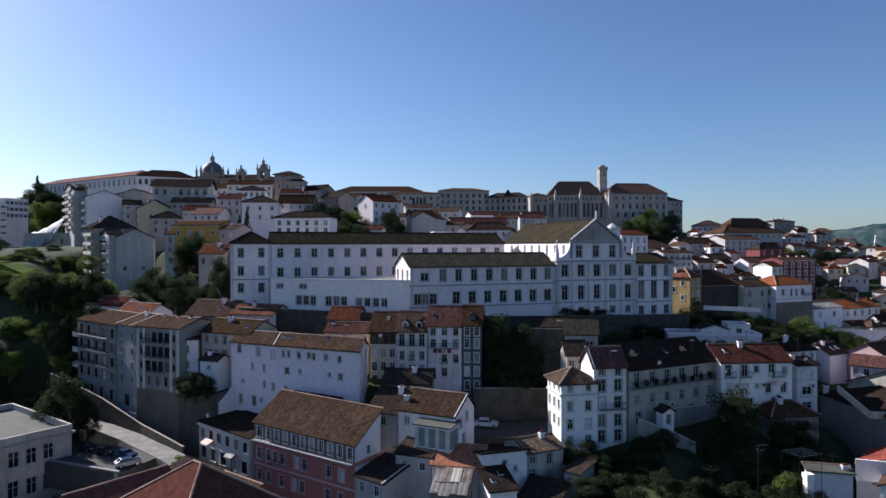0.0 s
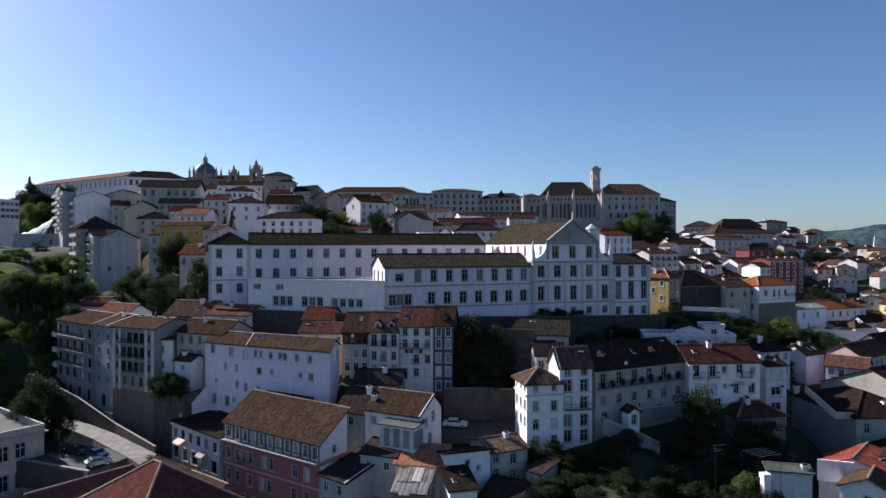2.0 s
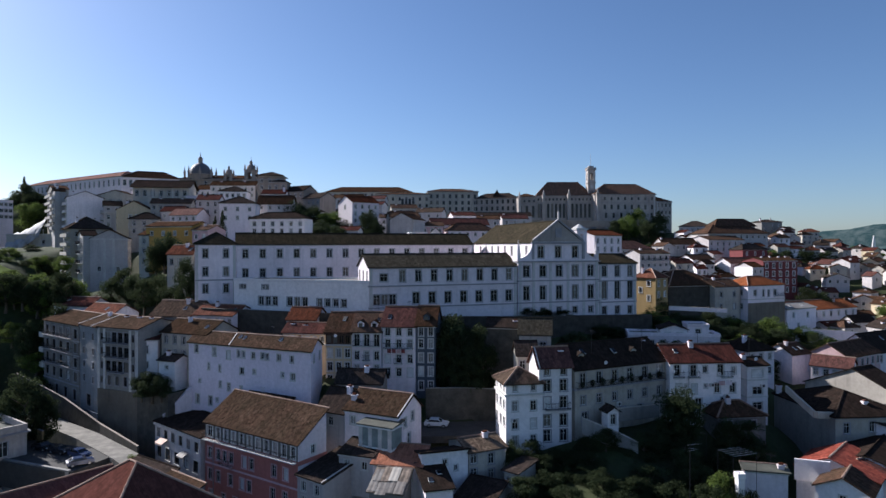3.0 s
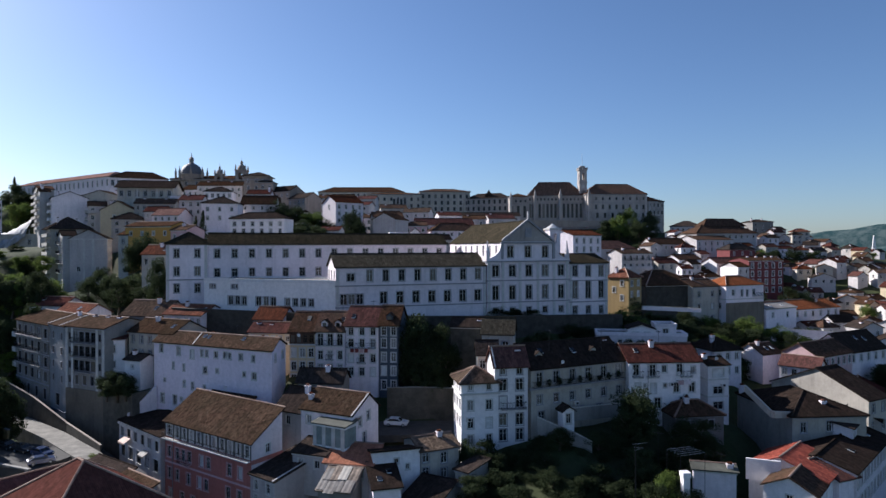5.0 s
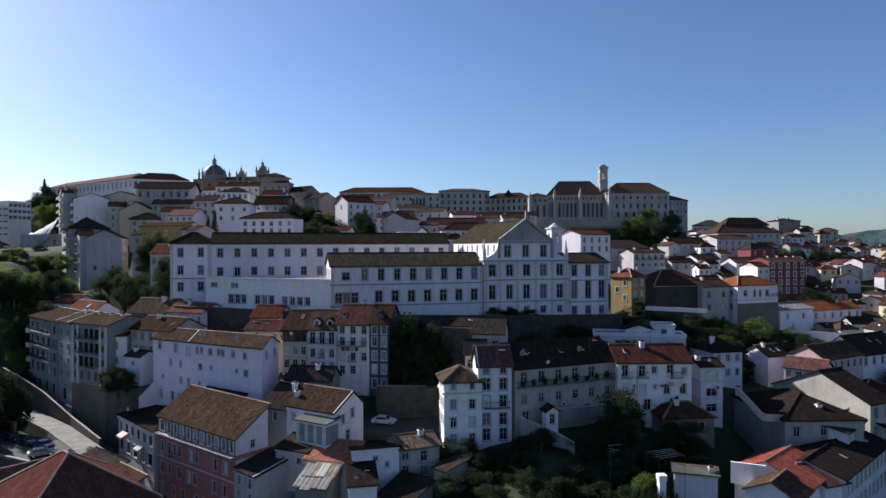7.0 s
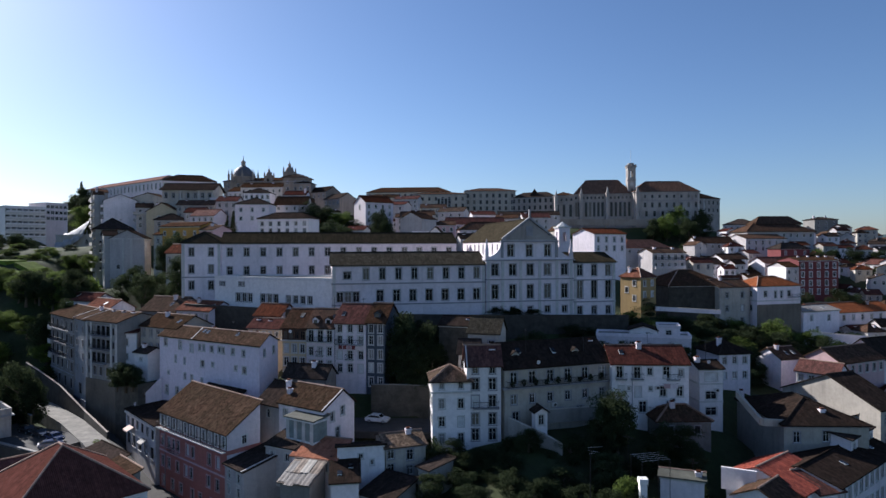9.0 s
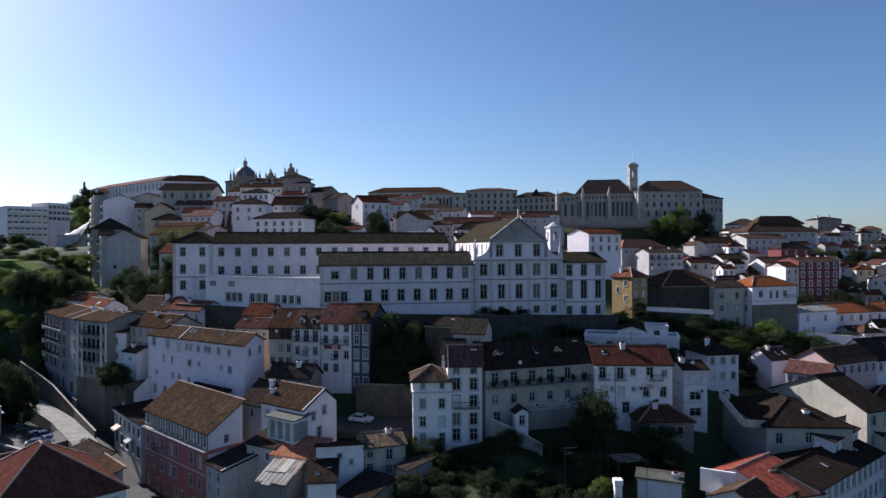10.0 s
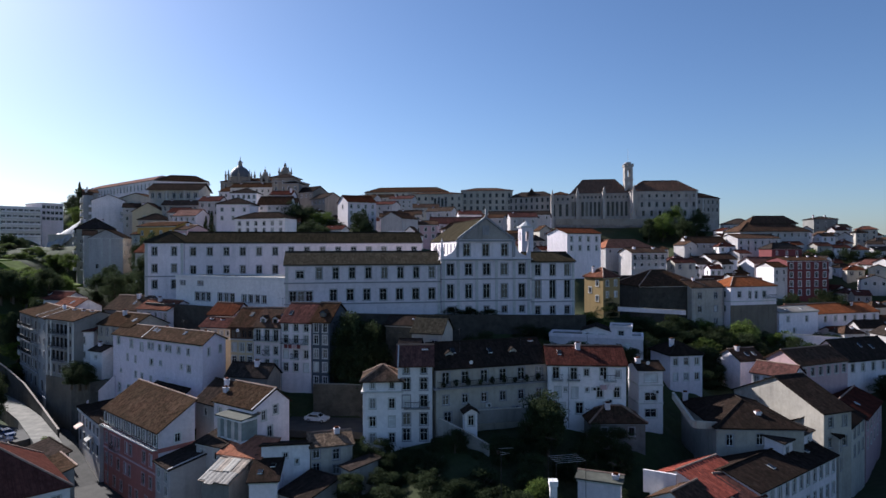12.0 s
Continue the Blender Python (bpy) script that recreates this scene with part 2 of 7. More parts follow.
# light green leaves; the tone also holds sunlight on the crowns
LEAF_LIGHT = foliage("light_leaves", (0.10, 0.15, 0.035), (0.17, 0.21, 0.05))


def ground_material():
    m, n, l, b = shader("earth_grass_and_paving", 0.95, 0.0, 0.1)
    pos = n.new("ShaderNodeNewGeometry").outputs["Position"]
    a = ramp(n, l, noise_node(n, l, pos, 0.05, 6, 0.65), 0.4, 0.6, 0, 1)
    c = blend(n, l, a, (0.040, 0.056, 0.021), (0.066, 0.066, 0.036))
    f = ramp(n, l, noise_node(n, l, pos, 0.7, 6, 0.7), 0.35, 0.7, 0, 0.7)
    c = blend(n, l, f, c, (0.028, 0.036, 0.017))
    l.new(c, b.inputs["Base Color"])
    bump(n, l, b, noise_node(n, l, pos, 1.2, 5), 0.6, 0.3)
    return m


GROUND = ground_material()

# ---- tools of this scene ----


def tag(ob, label, category, group="", kind=""):
    return tagged(ob, label, category, group, kind)


def mesh_of(name, verts, faces, mats, face_mats=None, uvs=None, smooth=False):
    me = bpy.data.meshes.new(name)
    me.from_pydata([tuple(v) for v in verts], [], faces)
    for m in mats:
        me.materials.append(m)
    if face_mats:
        me.polygons.foreach_set("material_index", face_mats)
    if uvs:
        lay = me.uv_layers.new(name="UVMap")
        lay.data.foreach_set("uv", [c for f in uvs for p in f for c in p])
    if smooth:
        me.polygons.foreach_set("use_smooth", [True] * len(me.polygons))
    me.update()
    return me


class Soup:
    """Collects faces of one mesh."""

    def __init__(self):
        self.v, self.f, self.m, self.uv = [], [], [], []

    def poly(self, pts, mi=0, uv=None):
        k = len(self.v)
        self.v += [tuple(p) for p in pts]
        self.f.append(list(range(k, k + len(pts))))
        self.m.append(mi)
        self.uv.append(uv or [(0.0, 0.0)] * len(pts))

    def box(self, x0, y0, z0, x1, y1, z1, mi=0, turn=None):
        c = [Vector((x, y, z)) for z in (z0, z1) for y in (y0, y1) for x in (x0, x1)]
        if turn:
            c = [turn @ p for p in c]
        for q in ((0, 2, 3, 1), (4, 5, 7, 6), (0, 1, 5, 4), (2, 6, 7, 3), (0, 4, 6, 2), (1, 3, 7, 5)):
            self.poly([c[i] for i in q], mi)

    def slab(self, top, thick, mi=0, side=0, uv=None):
        low = [(p[0], p[1], p[2] - thick) for p in top]
        self.poly(top, mi, uv)
        self.poly(low[::-1], side)
        for i in range(len(top)):
            j = (i + 1) % len(top)
            self.poly([top[i], low[i], low[j], top[j]], side)

    def tube(self, a, b, r0, r1, n=8, mi=0, cap=True):
        a, b = Vector(a), Vector(b)
        d = (b - a).normalized()
        s = d.orthogonal().normalized()
        t = d.cross(s)
        ra = [a + (s * math.cos(2 * math.pi * i / n) + t * math.sin(2 * math.pi * i / n)) * r0 for i in range(n)]
        rb = [b + (s * math.cos(2 * math.pi * i / n) + t * math.sin(2 * math.pi * i / n)) * r1 for i in range(n)]
        for i in range(n):
            j = (i + 1) % n
            self.poly([ra[i], ra[j], rb[j], rb[i]], mi)
        if cap:
            self.poly(rb, mi)
            self.poly(ra[::-1], mi)

    def lathe(self, prof, n=16, cx=0.0, cy=0.0, mi=0):
        rings = [[(cx + r * math.cos(2 * math.pi * i / n), cy + r * math.sin(2 * math.pi * i / n), z) for i in range(n)] for r, z in prof]
        for a, b in zip(rings, rings[1:]):
            for i in range(n):
                j = (i + 1) % n
                self.poly([a[i], a[j], b[j], b[i]], mi)
        self.poly(rings[-1], mi)

    def make(self, name, mats, smooth=False):
        return mesh_of(name, self.v, self.f, mats, self.m, self.uv, smooth)


def child(name, me, parent, loc=(0, 0, 0), rz=0.0, label=""):
    ob = new(name, me)
    ob.parent = parent
    ob.location = loc
    ob.rotation_euler = (0, 0, rz)
    if label:
        ob["label"] = label
    return ob


def root(name, x, y, z, yaw=0.0):
    ob = new(name)
    ob.location = (x, y, z)
    ob.rotation_euler = (0, 0, radians(yaw))
    return ob


WIN = {}
WV = random.Random(21)


def window_meshes(w, h, trim, far, blind=False, sash=None, fill=0):
    """A window facing -y, its origin in the middle of the opening at the face of the wall."""
    sash = sash or FRAME
    key = (round(w, 2), round(h, 2), trim.name, far, blind, sash.name, fill)
    if key in WIN:
        return WIN[key]
    s, p = Soup(), Soup()
    a, b, t = w / 2, h / 2, 0.16 if not far else 0.2
    pr = 0.06
    s.box(-a - t, -pr, b, a + t, 0.02, b + t * 1.2)
    s.box(-a - t, -pr, -b, -a, 0.02, b)
    s.box(a, -pr, -b, a + t, 0.02, b)
    s.box(-a - t * 1.3, -pr * 1.8, -b - t, a + t * 1.3, 0.02, -b)
    fw = 0.055
    y0, y1 = 0.12, 0.19
    s.box(-a, y0, -b, -a + fw, y1, b, 1)
    s.box(a - fw, y0, -b, a, y1, b, 1)
    s.box(-a + fw, y0, b - fw, a - fw, y1, b, 1)
    s.box(-a + fw, y0, -b, a - fw, y1, -b + fw, 1)
    s.box(-fw * 0.5, y0 + 0.005, -b + fw, fw * 0.5, y1, b - fw, 1)
    if h > 1.3:
        s.box(-a + fw, y0 + 0.01, b * 0.3, a - fw, y1, b * 0.3 + fw * 0.7, 1)
    q = p if not far else s
    q.poly([(-a, 0.17, -b), (a, 0.17, -b), (a, 0.17, b), (-a, 0.17, b)], 2 if far else 0)
    me = s.make("window", [trim, sash, GLASS])
    mp = None if far else p.make("pane", [BLIND if blind else (GLASS, BLIND, CURTAIN)[fill]])
    WIN[key] = (me, mp)
    return WIN[key]


def facade(s, origin, along, width, z0, z1, rects, mi=0, deep=0.22):
    """A wall face with real openings. along: unit vector to the right, seen from outside."""
    o, ax = Vector(origin), Vector(along)
    inward = Vector((-ax.y, ax.x, 0))
    xs = sorted({0.0, width, *[min(max(v, 0), width) for r in rects for v in (r[0], r[1])]})
    zs = sorted({z0, z1, *[min(max(v, z0), z1) for r in rects for v in (r[2], r[3])]})

    def at(u, z, k=0.0):
        p = o + ax * u + inward * k
        return (p.x, p.y, z)

    for u0, u1 in zip(xs, xs[1:]):
        if u1 - u0 < 1e-4:
            continue
        run = None
        for c0, c1 in zip(zs, zs[1:]):
            um, zm = (u0 + u1) / 2, (c0 + c1) / 2
            hole = any(r[0] < um < r[1] and r[2] < zm < r[3] for r in rects)
            if hole:
                if run is not None:
                    s.poly([at(u0, run), at(u1, run), at(u1, c0), at(u0, c0)], mi)
                run = None
            elif run is None:
                run = c0
        if run is not None:
            s.poly([at(u0, run), at(u1, run), at(u1, z1), at(u0, z1)], mi)
    for a, b, c, d in rects:
        s.poly([at(a, c), at(b, c), at(b, c, deep), at(a, c, deep)], mi)
        s.poly([at(a, d), at(a, d, deep), at(b, d, deep), at(b, d)], mi)
        s.poly([at(a, c), at(a, c, deep), at(a, d, deep), at(a, d)], mi)
        s.poly([at(b, c), at(b, d), at(b, d, deep), at(b, c, deep)], mi)


def spread(groups, width):
    """Windows of a wall from groups: (n, drops, w, h[, from, to]) evenly spread, or ((u, drop), ..., w, h) one by one."""
    out = []
    for g in groups:
        if isinstance(g[0], int):
            n, drops, w, h = g[:4]
            a, b = (g[4], g[5]) if len(g) > 4 else (0.0, width)
            for dr in drops:
                out += [(a + (b - a) * (i + 0.5) / n, dr, w, h) for i in range(n)]
        else:
            out += [(u, dr, g[-2], g[-1]) for u, dr in g[:-2]]
    return [o for o in out if o[0] - o[2] / 2 > 0.15 and o[0] + o[2] / 2 < width - 0.15]


def slope_uv(pts):
    p = [Vector(v) for v in pts]
    ax = (p[1] - p[0]).normalized()
    nor = ax.cross(p[-1] - p[0]).normalized()
    up = nor.cross(ax)
    return [((q - p[0]).dot(ax), (q - p[0]).dot(up)) for q in p]


FOOT = []  # where the ground meets a building: x, y, z


def roof_slopes(kind, w, d, rise, ov, mid=0.5):
    """The tops of the slopes; first two points of each lie on the eave. Eave height 0."""
    e = ov
    if kind == "x":
        m = d * mid
        kf, kb = rise / m, rise / (d - m)
        return [[(-e, -e, -e * kf), (w + e, -e, -e * kf), (w + e, m, rise), (-e, m, rise)], [(w + e, d + e, -e * kb), (-e, d + e, -e * kb), (-e, m, rise), (w + e, m, rise)]]
    if kind == "y":
        m = w * mid
        kl, kr = rise / m, rise / (w - m)
        return [[(-e, d + e, -e * kl), (-e, -e, -e * kl), (m, -e, rise), (m, d + e, rise)], [(w + e, -e, -e * kr), (w + e, d + e, -e * kr), (m, d + e, rise), (m, -e, rise)]]
    if kind == "s":
        k = rise / d
        return [[(-e, -e, -e * k), (w + e, -e, -e * k), (w + e, d + e, rise + e * k), (-e, d + e, rise + e * k)]]
    if kind == "sb":
        k = rise / d
        return [[(w + e, d + e, -e * k), (-e, d + e, -e * k), (-e, -e, rise + e * k), (w + e, -e, rise + e * k)]]
    if kind == "sl":
        k = rise / w
        return [[(-e, d + e, -e * k), (-e, -e, -e * k), (w + e, -e, rise + e * k), (-e + w + 2 * e, d + e, rise + e * k)]]
    h = min(w, d) / 2
    k = rise / h
    z = -e * k
    a, b, c, f = (-e, -e, z), (w + e, -e, z), (w + e, d + e, z), (-e, d + e, z)
    if w >= d:
        p, q = (h, d / 2, rise), (w - h, d / 2, rise)
        if w - 2 * h < 0.05:
            return [[a, b, p], [b, c, p], [c, f, p], [f, a, p]]
        return [[a, b, q, p], [b, c, q], [c, f, p, q], [f, a, p]]
    p, q = (w / 2, h, rise), (w / 2, d - h, rise)
    return [[a, b, p], [b, c, q, p], [c, f, q], [f, a, p, q]]


RIB_LIFT = 0.13  # how far cover tiles stand proud


def house(name, label, x, y, yaw, w, d, z0, z1, roof, rise, wall, tile, F=(), L=(), R=(), B=(), ov=0.35, trim=None, chim=(), far=False, cat="house", cornice=True, ribs=0.0, mid=0.5, group="", belts=(), parapet=0.0, dorm=(), balc=(), pipes=(), lights=(), other=None, low=-3.0, pil=(), blind=False, base=(), verge=(), sash=None):
    """A house; x, y: its front left corner; z0 its foot, z1 its eaves; F, L, R, B: windows of its four walls."""
    if cat == "university":
        sash = sash or DARKFRAME
    trim = trim or (DARKTRIM if wall in (GREY, DIRTY, BEIGE, STONE, PALE_STONE) else TRIM)
    o = root(name, x, y, z0, yaw)
    tag(o, label, cat, group)
    h = z1 - z0
    s = Soup()
    sides = (((0, 0, 0), (1, 0, 0), w, F), ((w, 0, 0), (0, 1, 0), d, R), ((w, d, 0), (-1, 0, 0), w, B), ((0, d, 0), (0, -1, 0), d, L))
    c, sn = math.cos(radians(yaw)), math.sin(radians(yaw))
    for fx in (0.1, 0.5, 0.9):
        for fy in (0.1, 0.9):
            FOOT.append((x + c * w * fx - sn * d * fy, y + sn * w * fx + c * d * fy, z0))
    spots = []
    other = other or {}
    skins = [wall] + list(other.values())
    for key, (org, ax, wid, groups) in zip("FRBL", sides):
        skin = 1 + list(other).index(key) if key in other else 0
        ws = [q for q in spread(groups, wid) if h - q[1] - q[3] / 2 > low + 0.2 and q[1] - q[3] / 2 > 0.05]
        facade(s, org, ax, wid, low, h, [(u - a / 2, u + a / 2, h - dr - b / 2, h - dr + b / 2) for u, dr, a, b in ws], skin)
        for u, dr, a, b in ws:
            spots.append((org[0] + ax[0] * u, org[1] + ax[1] * u, h - dr, math.atan2(ax[1], ax[0]), a, b))
    if roof == "x":
        m = d * mid
        s.poly([(0, d, h), (0, 0, h), (0, m, h + rise)])
        s.poly([(w, 0, h), (w, d, h), (w, m, h + rise)])
    elif roof == "y":
        m = w * mid
        s.poly([(0, 0, h), (w, 0, h), (m, 0, h + rise)])
        s.poly([(w, d, h), (0, d, h), (m, d, h + rise)])
    elif roof == "s":
        s.poly([(0, d, h), (0, 0, h), (0, d, h + rise)])
        s.poly([(w, 0, h), (w, d, h), (w, d, h + rise)], 1 if "R" in other else 0)
        s.poly([(w, d, h), (0, d, h), (0, d, h + rise), (w, d, h + rise)])
    elif roof == "sb":
        s.poly([(0, d, h), (0, 0, h), (0, 0, h + rise)])
        s.poly([(w, 0, h), (w, d, h), (w, 0, h + rise)])
        s.poly([(0, 0, h), (w, 0, h), (w, 0, h + rise), (0, 0, h + rise)])
    elif roof == "sl":
        s.poly([(0, 0, h), (w, 0, h), (w, 0, h + rise)])
        s.poly([(w, d, h), (0, d, h), (w, d, h + rise)])
        s.poly([(w, 0, h), (w, d, h), (w, d, h + rise), (w, 0, h + rise)])
    child("wall", s.make("wall", skins), o)
    if roof == "f":
        r = Soup()
        r.poly([(0.0, 0.0, h - 0.02), (w, 0.0, h - 0.02), (w, d, h - 0.02), (0.0, d, h - 0.02)], 0, [(0, 0), (w, 0), (w, d), (0, d)])
        child("roof", r.make("roof", [tile]), o)
        p = Soup()
        k, ph = 0.3, max(parapet, 0.35)
        for b in ((-0.1, -0.1, w + 0.1, k), (-0.1, d - k, w + 0.1, d + 0.1), (-0.1, k, k, d - k), (w - k, k, w + 0.1, d - k)):
            p.box(b[0], b[1], h - 0.3, b[2], b[3], h + ph)
        child("parapet", p.make("parapet", [wall]), o)
    else:
        r = Soup()
        tops = roof_slopes(roof, w, d, rise, ov, mid)
        lift = 0.2
        for t in tops:
            tt = [(p[0], p[1], p[2] + h + lift) for p in t]
            r.slab(tt, lift, 0, 0, slope_uv(tt))
        child("roof", r.make("roof", [tile]), o)
        cap = Soup()
        seen = set()
        for t in tops:
            n = len(t)
            for i in range(n):
                a, b = t[i], t[(i + 1) % n]
                key = tuple(sorted((tuple(round(v, 2) for v in a), tuple(round(v, 2) for v in b))))
                if key in seen and max(a[2], b[2]) > rise * 0.5:
                    cap.tube((a[0], a[1], a[2] + h + lift), (b[0], b[1], b[2] + h + lift), 0.17, 0.17, 6)
                seen.add(key)
        if roof in ("s", "sb") and not far:
            a, b = tops[0][3], tops[0][2]
            cap.tube((a[0], a[1], a[2] + h + lift), (b[0], b[1], b[2] + h + lift), 0.15, 0.15, 6)
        if cap.f:
            child("ridge_tiles", cap.make("ridge_tiles", [tile if far or tile in (T_DARK, T_OLIVE) else MORTAR]), o)
        if ribs:
            rib = Soup()
            for t in tops:
                p = [Vector(v) for v in t]
                ax = (p[1] - p[0]).normalized()
                nor = ax.cross(p[-1] - p[0]).normalized()
                up = nor.cross(ax)
                flat = [((q - p[0]).dot(ax), (q - p[0]).dot(up)) for q in p]
                top = max(f[1] for f in flat)
                k = int(flat[1][0] / ribs)
                for i in range(1, k):
                    u = i * ribs
                    v1 = top
                    for a, b in zip(flat[1:], flat[2:] + flat[:1]):
                        if abs(b[0] - a[0]) > 1e-5 and min(a[0], b[0]) - 1e-6 <= u <= max(a[0], b[0]) + 1e-6:
                            v1 = min(v1, a[1] + (b[1] - a[1]) * (u - a[0]) / (b[0] - a[0]))
                    if v1 < 0.4:
                        continue
                    for sx in (-1, 1):
                        q0, q1 = p[0] + ax * (u + sx * 0.11), p[0] + ax * u + nor * RIB_LIFT
                        pts = [q0, q0 + up * v1, q1 + up * v1, q1] if sx < 0 else [q1, q1 + up * v1, q0 + up * v1, q0]
                        pts = [(v.x, v.y, v.z + h + lift + 0.005) for v in pts][::-1]
                        rib.poly(pts, 0, [(u, 0), (u, v1), (u + 0.1, v1), (u + 0.1, 0)])
            child("cover_tiles", rib.make("cover_tiles", [tile]), o)
        if cornice and roof in "xhs":
            k = Soup()
            k.box(-0.12, -0.14, h - 0.34, w + 0.12, -0.003, h - 0.1)
            child("cornice", k.make("cornice", [trim]), o)
    for u in verge:
        m = d * mid if roof == "x" else d
        k = Soup()
        k.slab([(u - 0.1, -ov, h - ov * rise / m + 0.3), (u + 0.1, -ov, h - ov * rise / m + 0.3), (u + 0.1, m, h + rise + 0.3), (u - 0.1, m, h + rise + 0.3)], 0.3)
        child("fire_wall", k.make("fire_wall", [DIM]), o, label="whitewashed fire wall across the roof")
    if base:
        k = Soup()
        k.box(-0.08, -0.16, low, w + 0.08, -0.003, base[0])
        child("base", k.make("base", [base[1]]), o)
    for drop, out in belts:
        k = Soup()
        k.box(-out, -out, h - drop - 0.14, w + out, -0.003, h - drop + 0.14)
        k.box(-out, -0.002, h - drop - 0.14, -0.003, d, h - drop + 0.14)
        k.box(w + 0.003, -0.002, h - drop - 0.14, w + out, d, h - drop + 0.14)
        child("string_course", k.make("string_course", [trim]), o)
    for px, py, pz, a, ww, wh in spots:
        pick = WV.random()
        me, pane = window_meshes(ww, wh, trim, far, blind, sash, 0 if far or cat != "house" or pick > 0.2 else (1 if pick < 0.08 else 2))
        win = child("window", me, o, (px, py, pz), a)
        if pane:
            child("pane", pane, win)
    if not chim and not far and cat == "house" and roof in "xh" and 4 < w < 14 and WV.random() < 0.75:
        chim = ((w * WV.uniform(0.15, 0.85), d * 0.4, 0.55),)
    if not lights and not far and cat == "house" and roof == "x" and mid == 0.5 and w > 5 and WV.random() < 0.5:
        lights = tuple((w * WV.uniform(0.15, 0.85), d * WV.uniform(0.18, 0.34)) for _ in range(WV.choice((1, 1, 2))))
    for cx, cy, ch in chim:
        k = Soup()
        top = h + rise + ch
        k.box(cx - 0.4, cy - 0.3, h, cx + 0.4, cy + 0.3, top)
        k.box(cx - 0.5, cy - 0.4, top, cx + 0.5, cy + 0.4, top + 0.18)
        k.box(cx - 0.3, cy - 0.2, top + 0.18, cx + 0.3, cy + 0.2, top + 0.45, 1)
        child("chimney", k.make("chimney", [WHITE, T_ORANGE]), o)
    for side, u0, u1, drop, solid in balc:
        org, ax = sides["FRBL".index(side)][:2]
        turn = math.atan2(ax[1], ax[0])
        wd, out = u1 - u0, 1.1 if solid else 0.8
        k = Soup()
        k.box(0, -out, -0.16, wd, -0.003, 0)
        bal = child("balcony", k.make("balcony", [trim]), o, (org[0] + ax[0] * u0, org[1] + ax[1] * u0, h - drop), turn)
        k = Soup()
        if solid:
            k.box(0, -out, 0.003, wd, -out + 0.12, 0.95)
            k.box(0, -out + 0.12, 0.003, 0.12, -0.003, 0.95)
            k.box(wd - 0.12, -out + 0.12, 0.003, wd, -0.003, 0.95)
        else:
            for zz in (0.1, 1.0):
                k.box(0, -out, zz, wd, -out + 0.06, zz + 0.06)
                k.box(0, -out + 0.06, zz, 0.06, -0.003, zz + 0.06)
                k.box(wd - 0.06, -out + 0.06, zz, wd, -0.003, zz + 0.06)
            for q in range(int(wd / 0.25) + 1):
                k.box(q * 0.25, -out + 0.01, 0.16, q * 0.25 + 0.035, -out + 0.045, 1.0)
        child("railing", k.make("railing", [wall if solid else IRON]), bal)
    for u in pil:
        k = Soup()
        k.box(u - 0.32, -0.13, low, u + 0.32, -0.002, h - 0.36)
        child("pilaster", k.make("pilaster", [TRIM]), o)
    for u in pipes:
        k = Soup()
        k.tube((u, -0.09, -1), (u, -0.09, h - 0.35), 0.06, 0.06, 6)
        child("drainpipe", k.make("drainpipe", [DARKTRIM]), o)
    for u, v in lights:
        k = Soup()
        m = d * mid if roof == "x" else d
        zz = h + rise * v / m + 0.22
        sl = rise / m
        k.slab([(u - 0.35, v - 0.5, zz - 0.5 * sl + 0.1), (u + 0.35, v - 0.5, zz - 0.5 * sl + 0.1), (u + 0.35, v + 0.5, zz + 0.5 * sl + 0.1), (u - 0.35, v + 0.5, zz + 0.5 * sl + 0.1)], 0.14, 0, 1)
        child("skylight", k.make("skylight", [GLASS, FRAME]), o)
    for cx, cy, cz, cw, ch in dorm:
        k = Soup()
        zb = h + cz
        k.box(cx - cw / 2, cy, zb - 0.6, cx + cw / 2, cy + 2.2, zb + ch, 0)
        k.poly([(cx - cw / 2, cy - 0.004, zb + ch), (cx + cw / 2, cy - 0.004, zb + ch), (cx, cy - 0.004, zb + ch + 0.5)], 0)
        for sx in (-1, 1):
            k.slab([(cx, cy - 0.2, zb + ch + 0.6), (cx, cy + 2.6, zb + ch + 0.6), (cx + sx * (cw / 2 + 0.25), cy + 2.6, zb + ch), (cx + sx * (cw / 2 + 0.25), cy - 0.2, zb + ch)][::-sx], 0.12, 1, 1)
        k.box(cx - cw * 0.32, cy - 0.03, zb + 0.15, cx + cw * 0.32, cy - 0.001, zb + ch - 0.1, 2)
        child("dormer", k.make("dormer", [wall, tile, GLASS]), o)
    return o


def skew(o, k):
    """Leans the plan of a house, whose corners are not square."""
    for ch in o.children:
        side = abs(ch.rotation_euler.z - math.pi / 2) < 0.02
        ch.location.x += k * ch.location.y
        if side:
            ch.rotation_euler.z -= math.atan(k)
        elif not ch.name.startswith("window"):
            for v in ch.data.vertices:
                v.co.x += k * v.co.y


